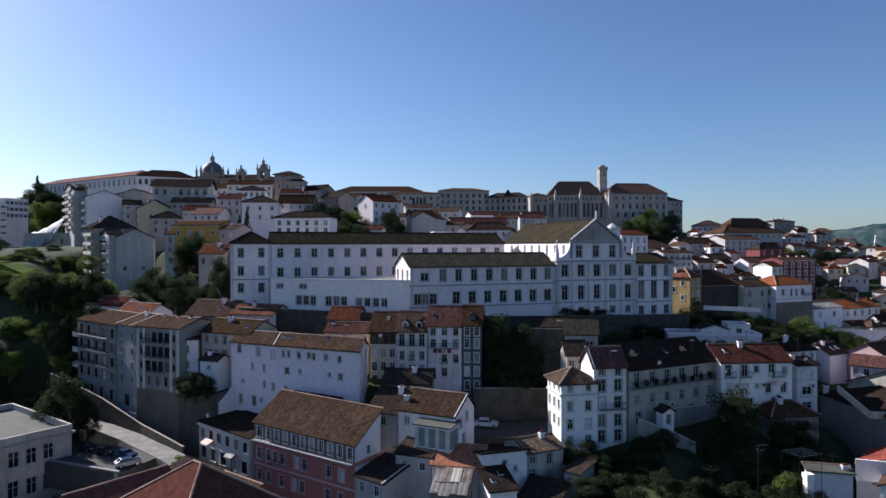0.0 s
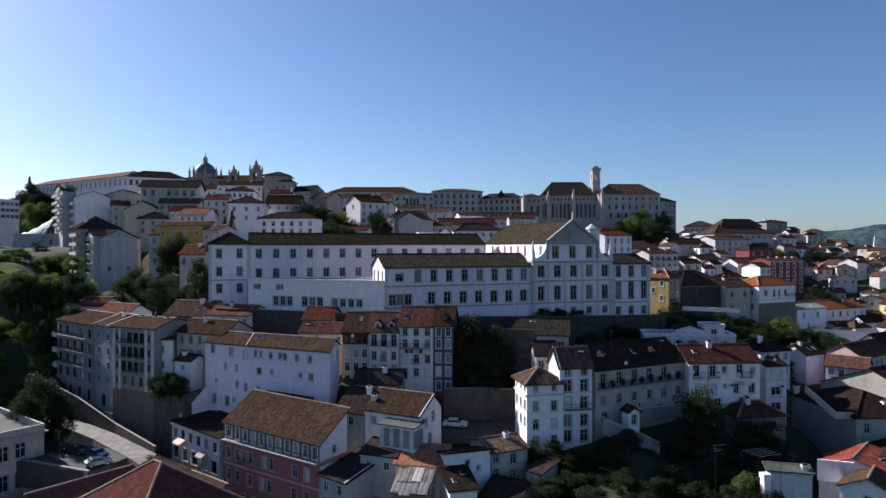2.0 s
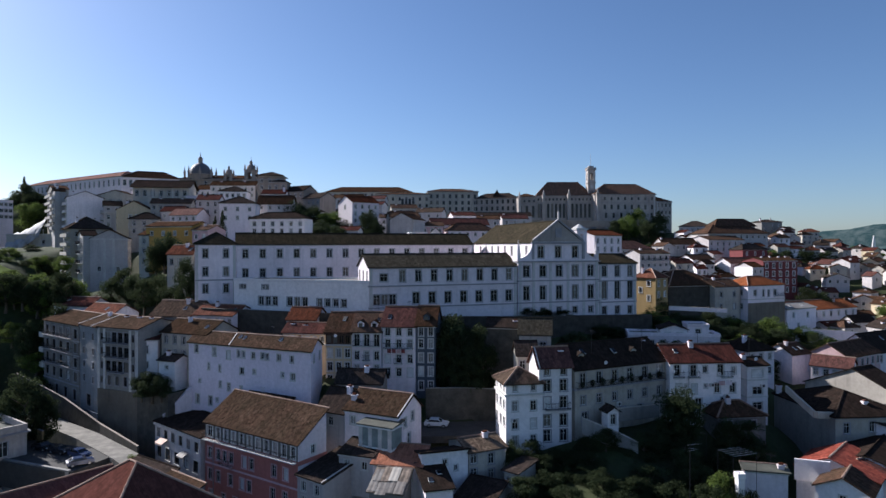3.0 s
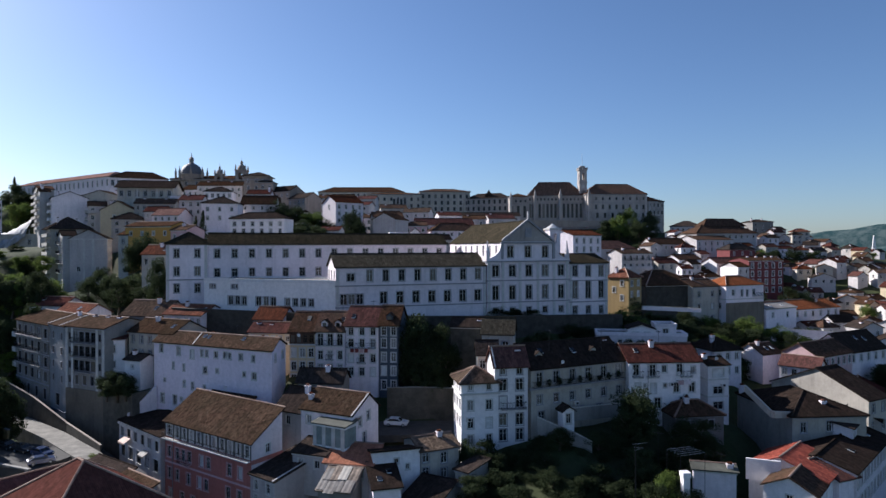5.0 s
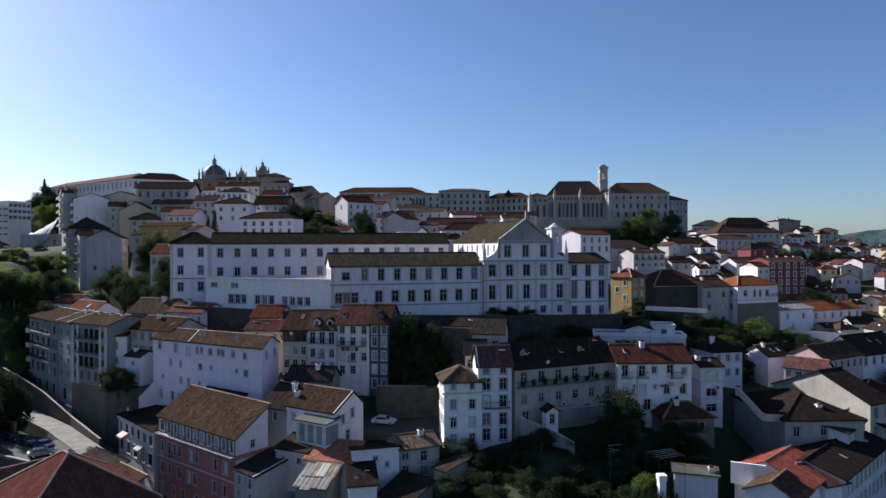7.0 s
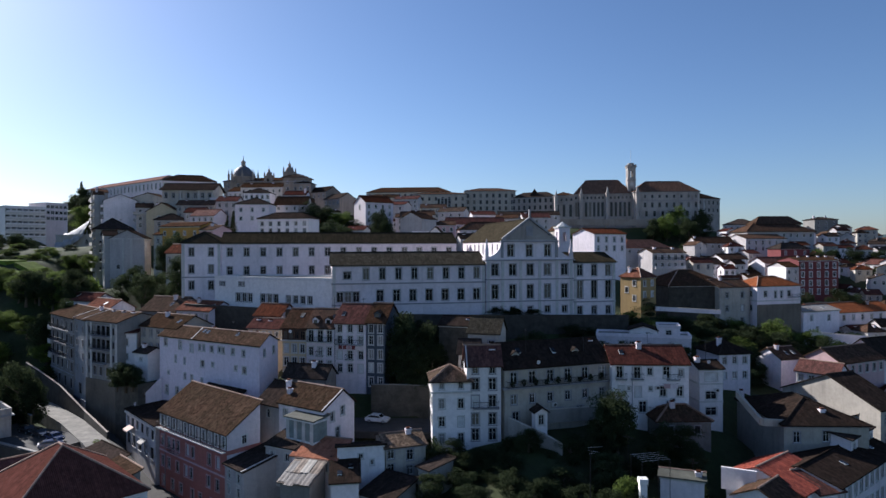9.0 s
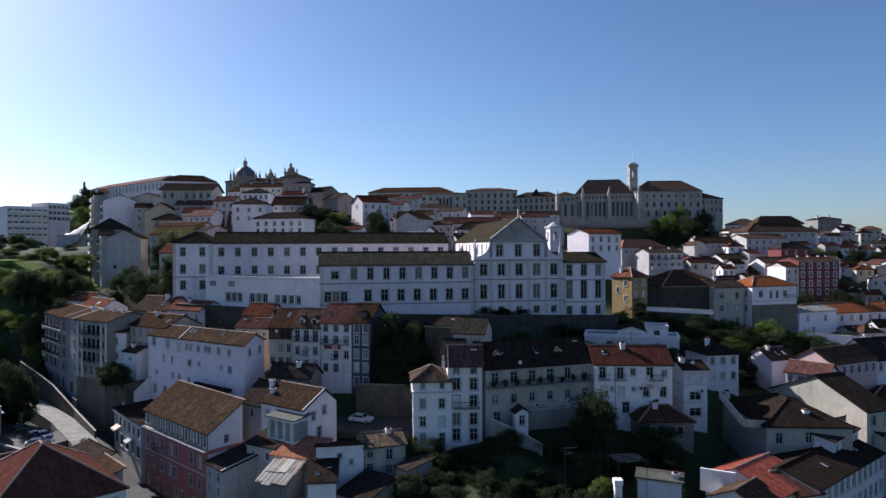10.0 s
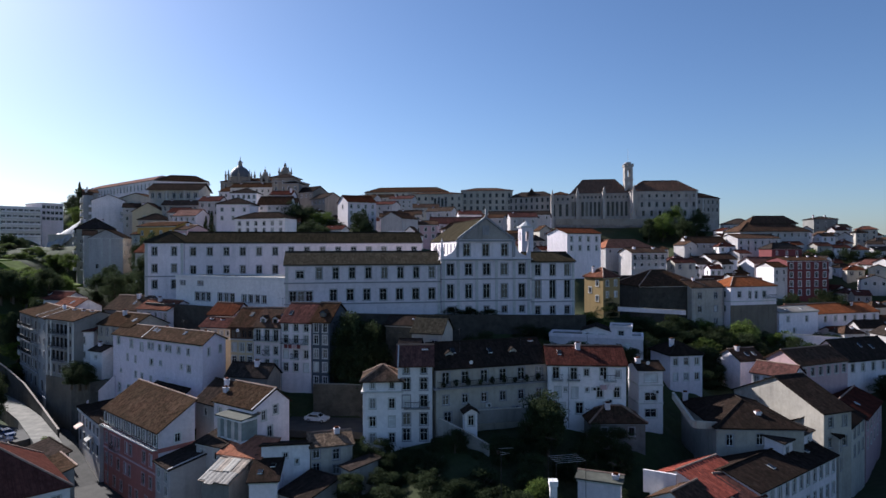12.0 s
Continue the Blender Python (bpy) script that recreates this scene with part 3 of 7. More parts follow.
# ---- houses ----
house('pink_house', 'long faded pink-red rendered house below a glazed gallery', -32.6, 106.0, -33.6, 23.0, 6.1, 5.2, 16.8, 'f', 0.0, PINK, T_DARK, F=[((1.6, 9.3), (5.0, 9.3), (8.0, 9.3), (12.0, 9.3), (14.6, 9.3), (18.4, 9.3), (21.2, 9.3), 1.1, 1.8), ((3.6, 2.1), (5.3, 2.1), (7.0, 2.1), (10.4, 2.1), (12.2, 2.1), (17.6, 2.1), (20.3, 2.1), (1.3, 2.1), 1.1, 1.9), ((3.6, 5.8), (6.8, 5.8), (9.8, 5.8), (11.6, 5.8), (17.3, 5.8), (20.1, 5.8), (1.3, 5.8), 1.1, 1.9)], R=[((3.0, 1.8), 1.0, 1.6)], belts=((3.9, 0.12),), other={"R": WHITE}, trim=ROSE, balc=(("F", 4.6, 7.4, 3.4, 0),), pipes=(2.3,), parapet=0.0)
house('glazed_gallery', 'glazed top floor with white sashes under a brown pantile roof', -32.6, 106.0, -33.6, 23.0, 6.1, 16.9, 19.8, 's', 3.9, GALLERY, T_UMBER, low=0.0, F=[(10, (1.45,), 1.0, 1.9, 2.6, 23.0), (1, (1.4,), 1.4, 1.8, 0.2, 2.5)], R=[((3.2, 1.5), (4.9, 0.3), 0.9, 1.4)], other={"R": WHITE}, trim=FRAME, balc=(("F", 0.2, 22.8, 2.75, 0),), chim=((20.5, 4.6, -2.4),))
block = house('white_block', 'tall lilac-white rendered block with irregular small windows', -41.7, 121.1, -23.5, 29.2, 7.5, 16.0, 31.3, 'x', 1.6, LILAC, T_UMBER, R=[(2, (1.6,), 0.8, 1.4)], verge=(10.4, ), lights=((11.8, 2.6), (13.0, 2.4), (21.5, 2.6)), chim=((11.5, 6.5, -0.4), (24.5, 6.0, -0.3)), F=[((2, 1.2), (6.6, 1.5), (10.1, 1.9), 0.9, 1.6), ((12.6, 1.5), (13.8, 1.5), 0.6, 1.3), ((16.1, 1.6), (22.1, 1.6), 0.8, 1.2), ((18.3, 1.5), (19.4, 1.6), (25, 1.7), 0.7, 1.2), ((5.2, 4.4), (8, 4.6), 0.4, 1.3), ((13.4, 4.7), 0.9, 1.2), ((16.4, 4.6), 0.6, 0.8), ((22.9, 4.7), 0.6, 0.9), ((25.2, 4.9), 1, 1.3), ((2.9, 7.4), 0.4, 0.6), ((8.1, 7.7), (13.2, 8.2), 0.5, 1.2), ((10.2, 8), 0.6, 1.4), ((2.3, 11), (5.6, 11.1), 0.9, 1.8), ((7.3, 10.8), 0.5, 0.7)])
skew(block, -0.376)
house('row_house', 'narrow cream rendered row house with dark timber gallery', -14.1, 118.6, -5.6, 5.2, 10.0, 21.5, 33.6, 'x', 3.2, CREAM, T_BROWN, F=[(3, (4.1, 6.7, 9.2, 11.6), 1.0, 1.7)], group='row of old town houses', chim=((0.8, 6.0, -0.2),), belts=((2.5, 0.25),), base=(1.2, RUBBLE))
house('row_house', 'narrow white rendered row house with tall dark windows', -8.9, 118.1, -5.7, 5.8, 10.0, 21.5, 33.7, 'x', 3.2, WHITE, T_BROWN, F=[(3, (1.6,), 1.1, 2.3), (3, (4.6, 7.2, 9.8), 0.95, 1.7)], group='row of old town houses', chim=((0.8, 6.0, -0.2),), dorm=((1.5, 1.0, 0.4, 1.2, 1.2), (4.2, 1.0, 0.4, 1.2, 1.2)), balc=(("F", 0.3, 5.4, 2.7, 0), ("F", 2.2, 3.6, 5.5, 0)))
house('row_house', 'narrow white row house under an orange roof', -3.0, 117.5, -5.8, 6.5, 10.0, 21.5, 34.8, 'x', 3.2, WHITE, T_RED, F=[(3, (1.0, 3.3, 6.2, 8.8), 1.0, 1.6)], group='row of old town houses', chim=((0.8, 6.0, -0.2),), balc=(("F", 0.3, 6.0, 4.2, 0), ("F", 2.4, 4.0, 7.1, 0)), pipes=(0.15,))
house('row_house', 'narrow row house faced with blue-grey glazed tiles', 3.6, 116.8, -5.8, 3.7, 10.0, 21.5, 35.0, 'x', 3.2, BLUETILE, T_BROWN, F=[(2, (1.1, 3.4, 6.1, 8.7, 11.4), 0.9, 1.7)], group='row of old town houses', chim=((0.8, 6.0, -0.2),), dorm=((1.8, 1.2, 0.5, 1.2, 1.2),))
house('timber_gallery', 'dark timber glazed gallery on top of a cream row house', -14.0, 118.4, -5.6, 4.9, 0.6, 31.1, 33.2, 's', 0.1, TIMBER, T_BROWN, F=[(4, (1.0,), 0.85, 1.5)], trim=TIMBER, sash=BROWNFRAME, low=0.0, cornice=False)
house('gabled_house', 'small white rendered house with brown roof and open side gable', -7.3, 99.6, -26.4, 10.1, 7.5, 17.5, 23.6, 'x', 2.4, WHITE, T_UMBER, verge=(10.2,), F=[(1, (1.6,), 1.0, 1.3, 0.6, 2.6)], R=[((2.2, 1.5), (4.6, 1.0), 0.9, 1.5), ((3.4, 4.4), 1.0, 1.9)], chim=((0.5, 2.0, -0.6),), mid=0.62)
house('annex', 'low white annex with blackened lean-to roof', -13.3, 92.3, -36.9, 5.8, 8.5, 7.0, 15.6, 's', 1.7, DIM, T_DARK, F=[(2, (1.4, 3.6), 1.0, 1.5)], verge=(5.7,))
house('sun_room', 'flat-roofed lean-to of grey-green glazed panels with a white fascia', -4.4, 95.5, -26.5, 6.0, 3.0, 17.0, 22.4, 's', 0.3, GLAZED, FELT, trim=FRAME, belts=((0.15, 0.3), (3.4, 0.1)), pil=(0.35, 2.1, 3.9, 5.65))
house('low_house', 'low white house under an orange tile roof', -7.3, 94.0, -20.0, 5.8, 6.0, 15.0, 18.3, 's', 1.2, DIM, T_DARK, F=[(2,(1.5,),0.9,1.2)])
house('low_house', 'low house under an orange pantile roof', -1.7, 90.8, -10.9, 7.4, 4.6, 13.5, 17.8, 's', 1.4, WHITE, T_BRIGHT, F=[(2,(1.5,),0.9,1.2)])
house('white_cottage', 'plain white cottage with a small square window', 5.7, 89.6, 16.4, 7.1, 4.5, 14.0, 18.7, 'sb', 0.9, BRIGHT, T_DARK, cornice=False, F=[((3.5, 0.6), 0.7, 0.7), ((5.2, 1.6), 0.5, 0.8)])
house('cream_house', 'plain weathered house with a ruined bleached tile roof', 12.7, 91.6, 25.5, 6.3, 7.0, 12.5, 19.1, 'x', 1.1, BEIGE, T_RUIN, F=[((0.8, 0.9), (3.8, 1.4), 1, 1.6), ((0.8, 3.2), (3.8, 3.7), 1, 1.4)])
house('cream_annex', 'low cream annex of a garden house', 17.8, 90.5, -39.3, 2.4, 5.0, 12.5, 16.9, 's', 0.5, BEIGE, T_DARK, F=[(1,(1.6,),1.0,1.4)])
house('shed', 'shed under a patched pale corrugated roof', -1.6, 85.4, -12.0, 4.9, 4.4, 12.0, 15.8, 's', 1.6, GREY, RUSTY, cornice=False)
house('low_house', 'low house under a patchy dull red roof', 6.4, 84.0, 14.9, 3.9, 6.0, 12.0, 16.4, 's', 1.4, WHITE, T_DARK, lights=((1.2, 2.0), (2.8, 3.6)))
house('low_house', 'low house under a dark brown roof', 10.2, 85.4, -27.2, 5.5, 6.0, 12.0, 14.6, 's', 1.2, GREY, T_DARK)
house('corner_house', 'white four-storey corner house with brown hipped roof', 18.9, 98.5, 11.1, 6.2, 6.0, 16.5, 28.0, 'h', 1.8, BRIGHT, T_UMBER, ov=0.5, F=[(2, (0.9,), 0.7, 1.0), (2, (3.8, 6.7, 9.4), 0.95, 1.6)], chim=((4.8, 4.6, -1.2),), L=[(3, (0.9,), 0.6, 1.0), (3, (3.6, 6.4), 0.8, 1.5)], belts=((1.9, 0.3),))
house('tall_house', 'tall white house with reddish roof and railed balcony', 24.4, 99.6, 9.6, 5.6, 5.4, 17.5, 30.4, 'x', 2.7, BRIGHT, T_RED, verge=(0.05,), F=[(2, (0.9,), 0.9, 1.0), (2, (3.1, 5.9, 8.8, 11.3), 1.2, 1.9)], trim=DARKTRIM, chim=((4.4, 2.2, -0.6),), balc=(("F", 1.0, 5.2, 6.9, 0),))
house('long_house', 'long beige weathered house with dark roof and terrace', 30.5, 100.7, 25.6, 20.1, 10.0, 19.5, 29.7, 'x', 3.3, BEIGE, T_DARK, F=[(6, (1.7,), 1.2, 2.0), (6, (5.2,), 1.0, 1.5), (5, (8.2,), 1.2, 2.0)], dorm=((3.0, 2.2, 0.8, 1.3, 1.1), (14.5, 2.2, 0.8, 1.3, 1.1)), chim=((18.8, 4.6, -0.4),), belts=((3.3, 0.4),), balc=(("F", 0.2, 19.0, 3.1, 0),))
house('balcony_house', 'white three-storey house with balconies and red-brown roof', 48.6, 107.5, 4.0, 12.9, 9.0, 20.0, 29.6, 'x', 2.4, BRIGHT, T_RED, F=[((1.3, 1.4), (4.3, 1.5), (9.2, 1.4), 1.1, 2.0), ((6.4, 1.3), (11.6, 1.5), 0.8, 1.2), ((1.6, 4.6), (4.4, 4.7), (8.6, 4.6), (11.4, 4.6), 1.0, 1.7), ((6.5, 4.2), (2.9, 4.2), 0.5, 0.7), ((2.2, 7.4), (5.2, 7.3), (9.8, 7.2), 1.2, 1.9)], balc=(("F", 0.6, 2.4, 2.6, 0), ("F", 3.2, 5.2, 2.6, 0), ("F", 9.2, 11.2, 2.6, 0), ("F", 6.2, 8.2, 8.3, 0)), pipes=(3.4,))
house('tower_house', 'narrow white tower-like house with glazed top floor', 64.0, 111.2, 10.9, 4.2, 5.2, 18.0, 28.3, 'x', 0.9, BRIGHT, T_DARK, F=[(1, (1.4,), 2.2, 1.3), (1, (4.6, 7.4), 2.0, 1.4)], belts=((2.6, 0.1), (5.7, 0.1)), chim=((0.6, 2.0, 0.6),))
house('garden_shelter', 'small white gabled shelter at the foot of a long house', 35.4, 98.8, 18.0, 2.0, 1.8, 19.0, 23.3, 'y', 0.6, BRIGHT, T_DARK, F=[(1, (1.3,), 0.9, 1.6)])
house('roofed_house', 'small house under a wide dark brown roof among gardens', 55.2, 103.4, 8.0, 8.8, 6.0, 17.0, 21.2, 'h', 1.8, DIRTY, T_BROWN, sash=DARKFRAME, F=[(2,(1.5,),0.9,1.3)])
house('plain_house', 'small white house with dark hipped roof', 73.1, 129.5, 16.8, 6.9, 8.0, 20.5, 27.9, 'h', 2.0, WHITE, T_DARK, F=[(3, (1.4, 4.4), 0.9, 1.4)])
house('green_roof_house', 'old beige house with olive lichened roof', 23.3, 117.2, -9.6, 6.0, 7.0, 26.0, 33.3, 'x', 2.6, BEIGE, T_OLIVE, F=[(2, (2.2, 4.8), 1.2, 1.6)], chim=((0.4, 3.0, -0.8),))
house('small_house', 'narrow white house behind the corner house', 22.1, 110.0, 0.0, 3.7, 6.0, 24.0, 30.5, 'x', 2.0, BEIGE, T_DARK, F=[(2,(1.8,),1.0,1.6)])
# left wall takes a greyer render so its shade is in the colour
house('dark_roof_house', 'low house under a broad black-stained hipped roof with chimneys', 73.9, 101.6, 4.5, 13.0, 16.6, 11.0, 21.6, 'h', 2.6, BEIGE, T_DARK, F=[((2.0, 1.9), (6.5, 1.7), 1.0, 1.7)], chim=((0.4, 15.8, -1.0), (7.5, 3.0, -1.0)), other={"L": GREY})
house('dark_roof_wing', 'lit pale wing with small windows below a dark roof', 83.0, 100.2, 46.5, 10.5, 5.5, 11.0, 20.0, 's', 1.0, WHITE, T_DARK, F=[(4, (1.5,), 0.9, 1.5)])
house('gable_wall_house', 'large house with a plain weathered gable wall and dark roof', 85.0, 129.2, -61.5, 18.9, 6.5, 9.0, 21.5, 'y', 4.3, BEIGE, T_DARK, R=[(2, (1.6, 5.0), 1.0, 1.7)], chim=((14.2, 0.5, -2.6),))
house('street_house', 'long pale street house with tall windows and dark roof', 75.5, 88.0, 45.0, 24.0, 10.0, 4.0, 17.1, 'x', 1.5, WHITE, T_DARK, F=[(11, (1.4, 4.8), 1.0, 2.0)])
house('street_house', 'pale street house with balconies along a falling street', 96.5, 113.0, 52.8, 18.8, 10.0, 3.0, 17.5, 'x', 2.4, BEIGE, T_DARK, F=[(6, (1.4, 4.8), 1.0, 2.0)])
house('street_house', 'rose street house with brown roof', 109.1, 130.0, 55.4, 19.4, 10.0, 3.0, 16.2, 'x', 2.4, ROSE, T_RED, F=[(5, (1.4, 4.8), 1.0, 2.0)])
house('red_roof_house', 'white house with bright red ribbed tile roof', 62.4, 92.8, -45.0, 10.4, 9.5, 6.0, 16.9, 'y', 2.0, BRIGHT, T_SCARLET, mid=0.42, F=[(2,(1.6,),1.0,1.4)], ribs=0.7)
house('gabled_cottage', 'small white cottage with a brown gable roof', 60.9, 85.6, -42.0, 6.6, 6.0, 6.0, 16.6, 'y', 1.7, BRIGHT, T_BROWN, F=[(1,(1.2,),0.8,1.0)])
house('lean_to', 'long low whitewashed garden house with a grey flat roof', 52.0, 87.5, -14.0, 5.6, 1.6, 8.0, 18.0, 's', 0.3, WHITE, FELT, chim=((4.9, 0.8, 0.4),))
house('garden_pillar', 'square whitewashed garden chimney with a cap', 48.1, 81.2, 5.0, 0.9, 0.9, 11.0, 19.4, 'f', 0.0, BRIGHT, SHEET)
house('low_red_house', 'narrow house with a dull red roof beside a street house', 72.4, 87.0, 23.1, 4.1, 9.0, 6.0, 16.5, 'x', 1.6, WHITE, T_RED)
house('hip_roof_house', 'white building under a large red hipped tile roof', -45.1, 80.2, -38.0, 18.8, 17.0, 2.0, 15.4, 'h', 6.0, BRIGHT, T_MAROON, F=[(5,(2.0,),1.1,1.8)], R=[(5,(2.0,),1.1,1.8)])
house('low_house', 'low plain beige building beside a hipped roof', -36.8, 95.2, -36.0, 9.0, 3.2, 4.0, 13.0, 's', 0.9, BEIGE, T_UMBER, F=[(2,(1.8,),0.9,1.3)], R=[((1.6, 1.6),0.9,1.3)])
house('low_wing', 'low wing under a dark red roof', -53.3, 84.4, -38.0, 6.0, 14.0, 2.0, 15.0, 'y', 1.5, BEIGE, T_MAROON)
# dark tiles here put shade into a red-brown roof
house('low_wing', 'low outbuilding under a lean-to roof coloured dark for shade', -47.0, 103.4, -33.0, 11.6, 4.0, 4.0, 12.3, 's', 1.0, BEIGE, T_DARK)
house('low_house', 'low house under a blackened roof before the old row', -10.6, 110.2, -6.0, 8.4, 5.0, 19.0, 25.6, 'x', 1.9, GREY, T_DARK)
house('palace', 'pale stone institutional building with a flat parapet roof', -76.9, 99.0, 54.8, 15.9, 26.0, -4.0, 16.7, 'f', 0.0, PALE_STONE, FELT, parapet=1.1, belts=((0.3, 0.5),), cat='palace', F=[((6.7, 2.9), (9.4, 2.9), (12.1, 2.8), (4, 2.9), 1.6, 2.6), ((6.6, 8), (9.4, 8.1), (12, 8.1), (4, 7.8), 1.6, 2.8)])
house('shop_row', 'low white shop row with awnings and pale roof edge', -46.4, 116.8, -39.8, 16.9, 7.0, 7.0, 16.9, 's', 0.9, DIM, T_DARK, F=[(6,(1.9,),1.4,1.8), (5,(5.4,),1.8,2.2)], sash=DARKFRAME, belts=((0.5,0.25),))
house('old_block', 'tall soot-grey block with glazed loggias and brown roof', -87.0, 146.5, -37.2, 19.2, 12.0, 11.0, 32.8, 'x', 1.8, DIRTY, T_UMBER, F=[(5,(2.0,5.2,8.4,11.6),1.7,2.1),(4,(15.6,),1.6,2.4)], cornice=False, sash=DARKFRAME, belts=((3.6,0.12),(6.8,0.12),(10.0,0.12),(13.4,0.2)), pipes=(0.3,), balc=(("F", 0.5, 15.5, 3.2, 0), ("F", 0.5, 15.5, 6.4, 0), ("F", 0.5, 15.5, 9.6, 0)))
house('old_block', 'tall blue-grey block with a narrow front', -71.4, 134.6, -38.5, 9.2, 12.0, 11.0, 33.2, 'x', 1.8, BLUEGREY, T_UMBER, F=[(2,(2.2,5.4,8.4,11.4),0.8,1.4),(1,(16.0,),2.2,2.6)], verge=(0.1,6.5), trim=DARKTRIM, sash=DARKFRAME, base=(4.0, SHOPBLUE), pipes=(0.5,))
house('balconied_block', 'grey five-storey block with stacked glazed galleries', -64.1, 128.9, -24.3, 11.9, 11.0, 11.0, 33.4, 'x', 1.6, GREY, T_UMBER, F=[(4,(2.0,5.0,8.0),1.5,2.1,2.2,9.4),(1,(2.0,5.0,8.0,11.0),0.8,1.5,0.3,2.0),(1,(2.0,5.0,8.0,11.0),0.8,1.5,9.6,11.4),(3,(11.0,),1.0,1.9,2.2,9.4)], balc=(("F", 2.2, 9.4, 3.2, 0), ("F", 2.2, 9.4, 6.2, 0), ("F", 3.6, 8.0, 9.2, 0)), chim=((2.5, 5.0, 0.0), (6.5, 5.0, 0.0), (10.0, 5.0, 0.0)), base=(9.5, RUBBLE), pil=(0.25, 2.0, 9.7, 11.6), sash=DARKFRAME, pipes=(0.2, 11.6))
house('white_annex', 'small bright white house beside a grey block', -54.8, 125.2, 15.8, 4.6, 4.0, 20.0, 31.0, 's', 0.8, BRIGHT, T_RED, F=[(1,(2.0,),1.0,1.6),(1,(5.2,),1.0,1.4)], chim=((2.4, 3.0, 0.2),), L=[(1,(2.0,),1.0,1.6)])
house('white_annex', 'low white gabled annex', -48.6, 123.0, -20.8, 4.2, 4.0, 20.0, 27.4, 'x', 0.8, BRIGHT, T_DARK, F=[(1,(1.4,),.7,.7)])
house('cream_row_house', 'beige three-storey house with small paired windows', -49.9, 127.2, -22.8, 12.1, 9.0, 19.0, 32.5, 'x', 2.2, BEIGE, T_UMBER, F=[(5,(1.5,4.4,7.2),0.9,1.6)])
house('back_house', 'small white house with balcony and red-brown roof', -42.3, 136.0, -22.6, 5.2, 8.0, 25.0, 35.0, 'x', 1.8, WHITE, T_ORANGE, balc=(("F", 0.6, 4.6, 6.4, 0),), F=[(3,(1.6,),0.9,1.7),(2,(4.4,),1.0,1.7)])
house('back_house', 'white house with a reddish pantile roof', -47.1, 137.0, -12.0, 4.8, 8.0, 27.0, 35.0, 'x', 1.8, WHITE, T_ORANGE, F=[(2,(1.6,),0.9,1.7)])
house('back_house', 'house under a long red-brown roof', -59.3, 142.0, -15.0, 11.6, 9.0, 27.0, 34.3, 'x', 3.0, GREY, T_UMBER, F=[(4,(1.8,),0.9,1.4)])
house('back_house', 'small house under a dark brown roof', -38.3, 138.0, -25.9, 9.2, 8.0, 25.0, 34.0, 'x', 2.0, GREY, T_DARK)
house('back_house', 'small white house with orange roof above the row', -24.0, 128.0, -9.1, 6.3, 7.0, 25.0, 34.9, 'x', 2.2, WHITE, T_ORANGE, F=[(2,(1.0,),0.8,1.1)])
house('back_house', 'low house with red roof and white chimney pots', -23.9, 124.5, -9.5, 9.1, 6.0, 24.0, 32.7, 'x', 1.6, CREAM, T_RED, F=[(6,(1.2,),0.7,1.0)], chim=((1.2,2.4,-0.2),(4.0,2.4,-0.4)))
house('penthouse', 'white rooftop house with a red roof and two chimneys', -90.6, 156.0, -15.8, 11.0, 7.0, 27.0, 35.4, 'x', 1.8, BRIGHT, T_RED, chim=((1.5,4.8,0.0),(8.5,4.8,0.0)), R=[(1,(1.5,),0.8,1.0)])
house('back_house', 'house with orange roof behind the grey blocks', -78.7, 148.0, -26.8, 11.1, 7.0, 28.0, 34.3, 'x', 2.0, WHITE, T_ORANGE, chim=((6.5,4,-.3),))
# added block without windows, in place of the dark slope behind the tree
house('back_house', 'dark house-shaped block standing in for a slope behind a big tree', 17.3, 121.0, -13.2, 6.5, 6.0, 20.0, 34.2, 'x', 1.4, WALLSTONE, T_DARK, chim=((5.5, 2.0, -0.4),))
house('yellow_house', 'narrow yellow tower-like house with a sunlit side and orange roof', 63.4, 158.0, 40.0, 5.8, 6.4, 32.0, 42.0, 'h', 2.0, YELLOW, T_ORANGE, F=[(2, (1.6, 4.4), 0.9, 1.4)], L=[((4.4, 1.6), (2.0, 3.4), (4.4, 5.4), 0.9, 1.4)], chim=((1.4, 4.6, 0.2),))
house('garden_pavilion', 'long low white garden building with a terrace', 49.6, 135.0, -9.1, 19.0, 6.0, 26.0, 30.8, 'f', 0.0, WHITE, SHEET, F=[((5.0, 1.9), (7.2, 1.9), (16.0, 1.9), 0.9, 1.3)])
house('terrace_house', 'small white gabled house standing on a terrace', 56.4, 134.5, -9.0, 5.6, 5.0, 27.0, 31.9, 'y', 0.9, BRIGHT, T_DARK, F=[((1.5, 1.5), (4.0, 1.5), 1.1, 1.5)])
house('terrace_house', 'flat-roofed white upper room on a terrace', 62.0, 133.6, -9.0, 4.4, 5.0, 27.0, 32.8, 'f', 0.0, WHITE, SHEET, F=[((2.2, 1.5), 1.1, 1.5)])
house('dark_hall', 'large dark old hall with stained walls and a brown roof', 76.5, 184.5, 18.0, 20.0, 16.0, 24.0, 38.2, 'h', 4.2, DARKWALL, T_BROWN)
house('apartment_house', 'white corner house over stained stone floors, orange hipped roof', 102.9, 190.0, 22.5, 15.8, 10.0, 22.0, 37.9, 'h', 2.4, WHITE, T_BRIGHT, F=[((3.0, 2.4), (11.6, 2.4), 1.2, 1.8), ((6.6, 2.6), (8.8, 2.6), 0.9, 2.2), ((4.6, 7.6), (13.0, 7.8), 1.5, 2.2)], L=[(2, (2.4, 6.6), 1.0, 1.7)], belts=((4.4, 0.2),), base=(10.4, RUBBLE), balc=(("F", 11.0, 15.2, 3.6, 0),))
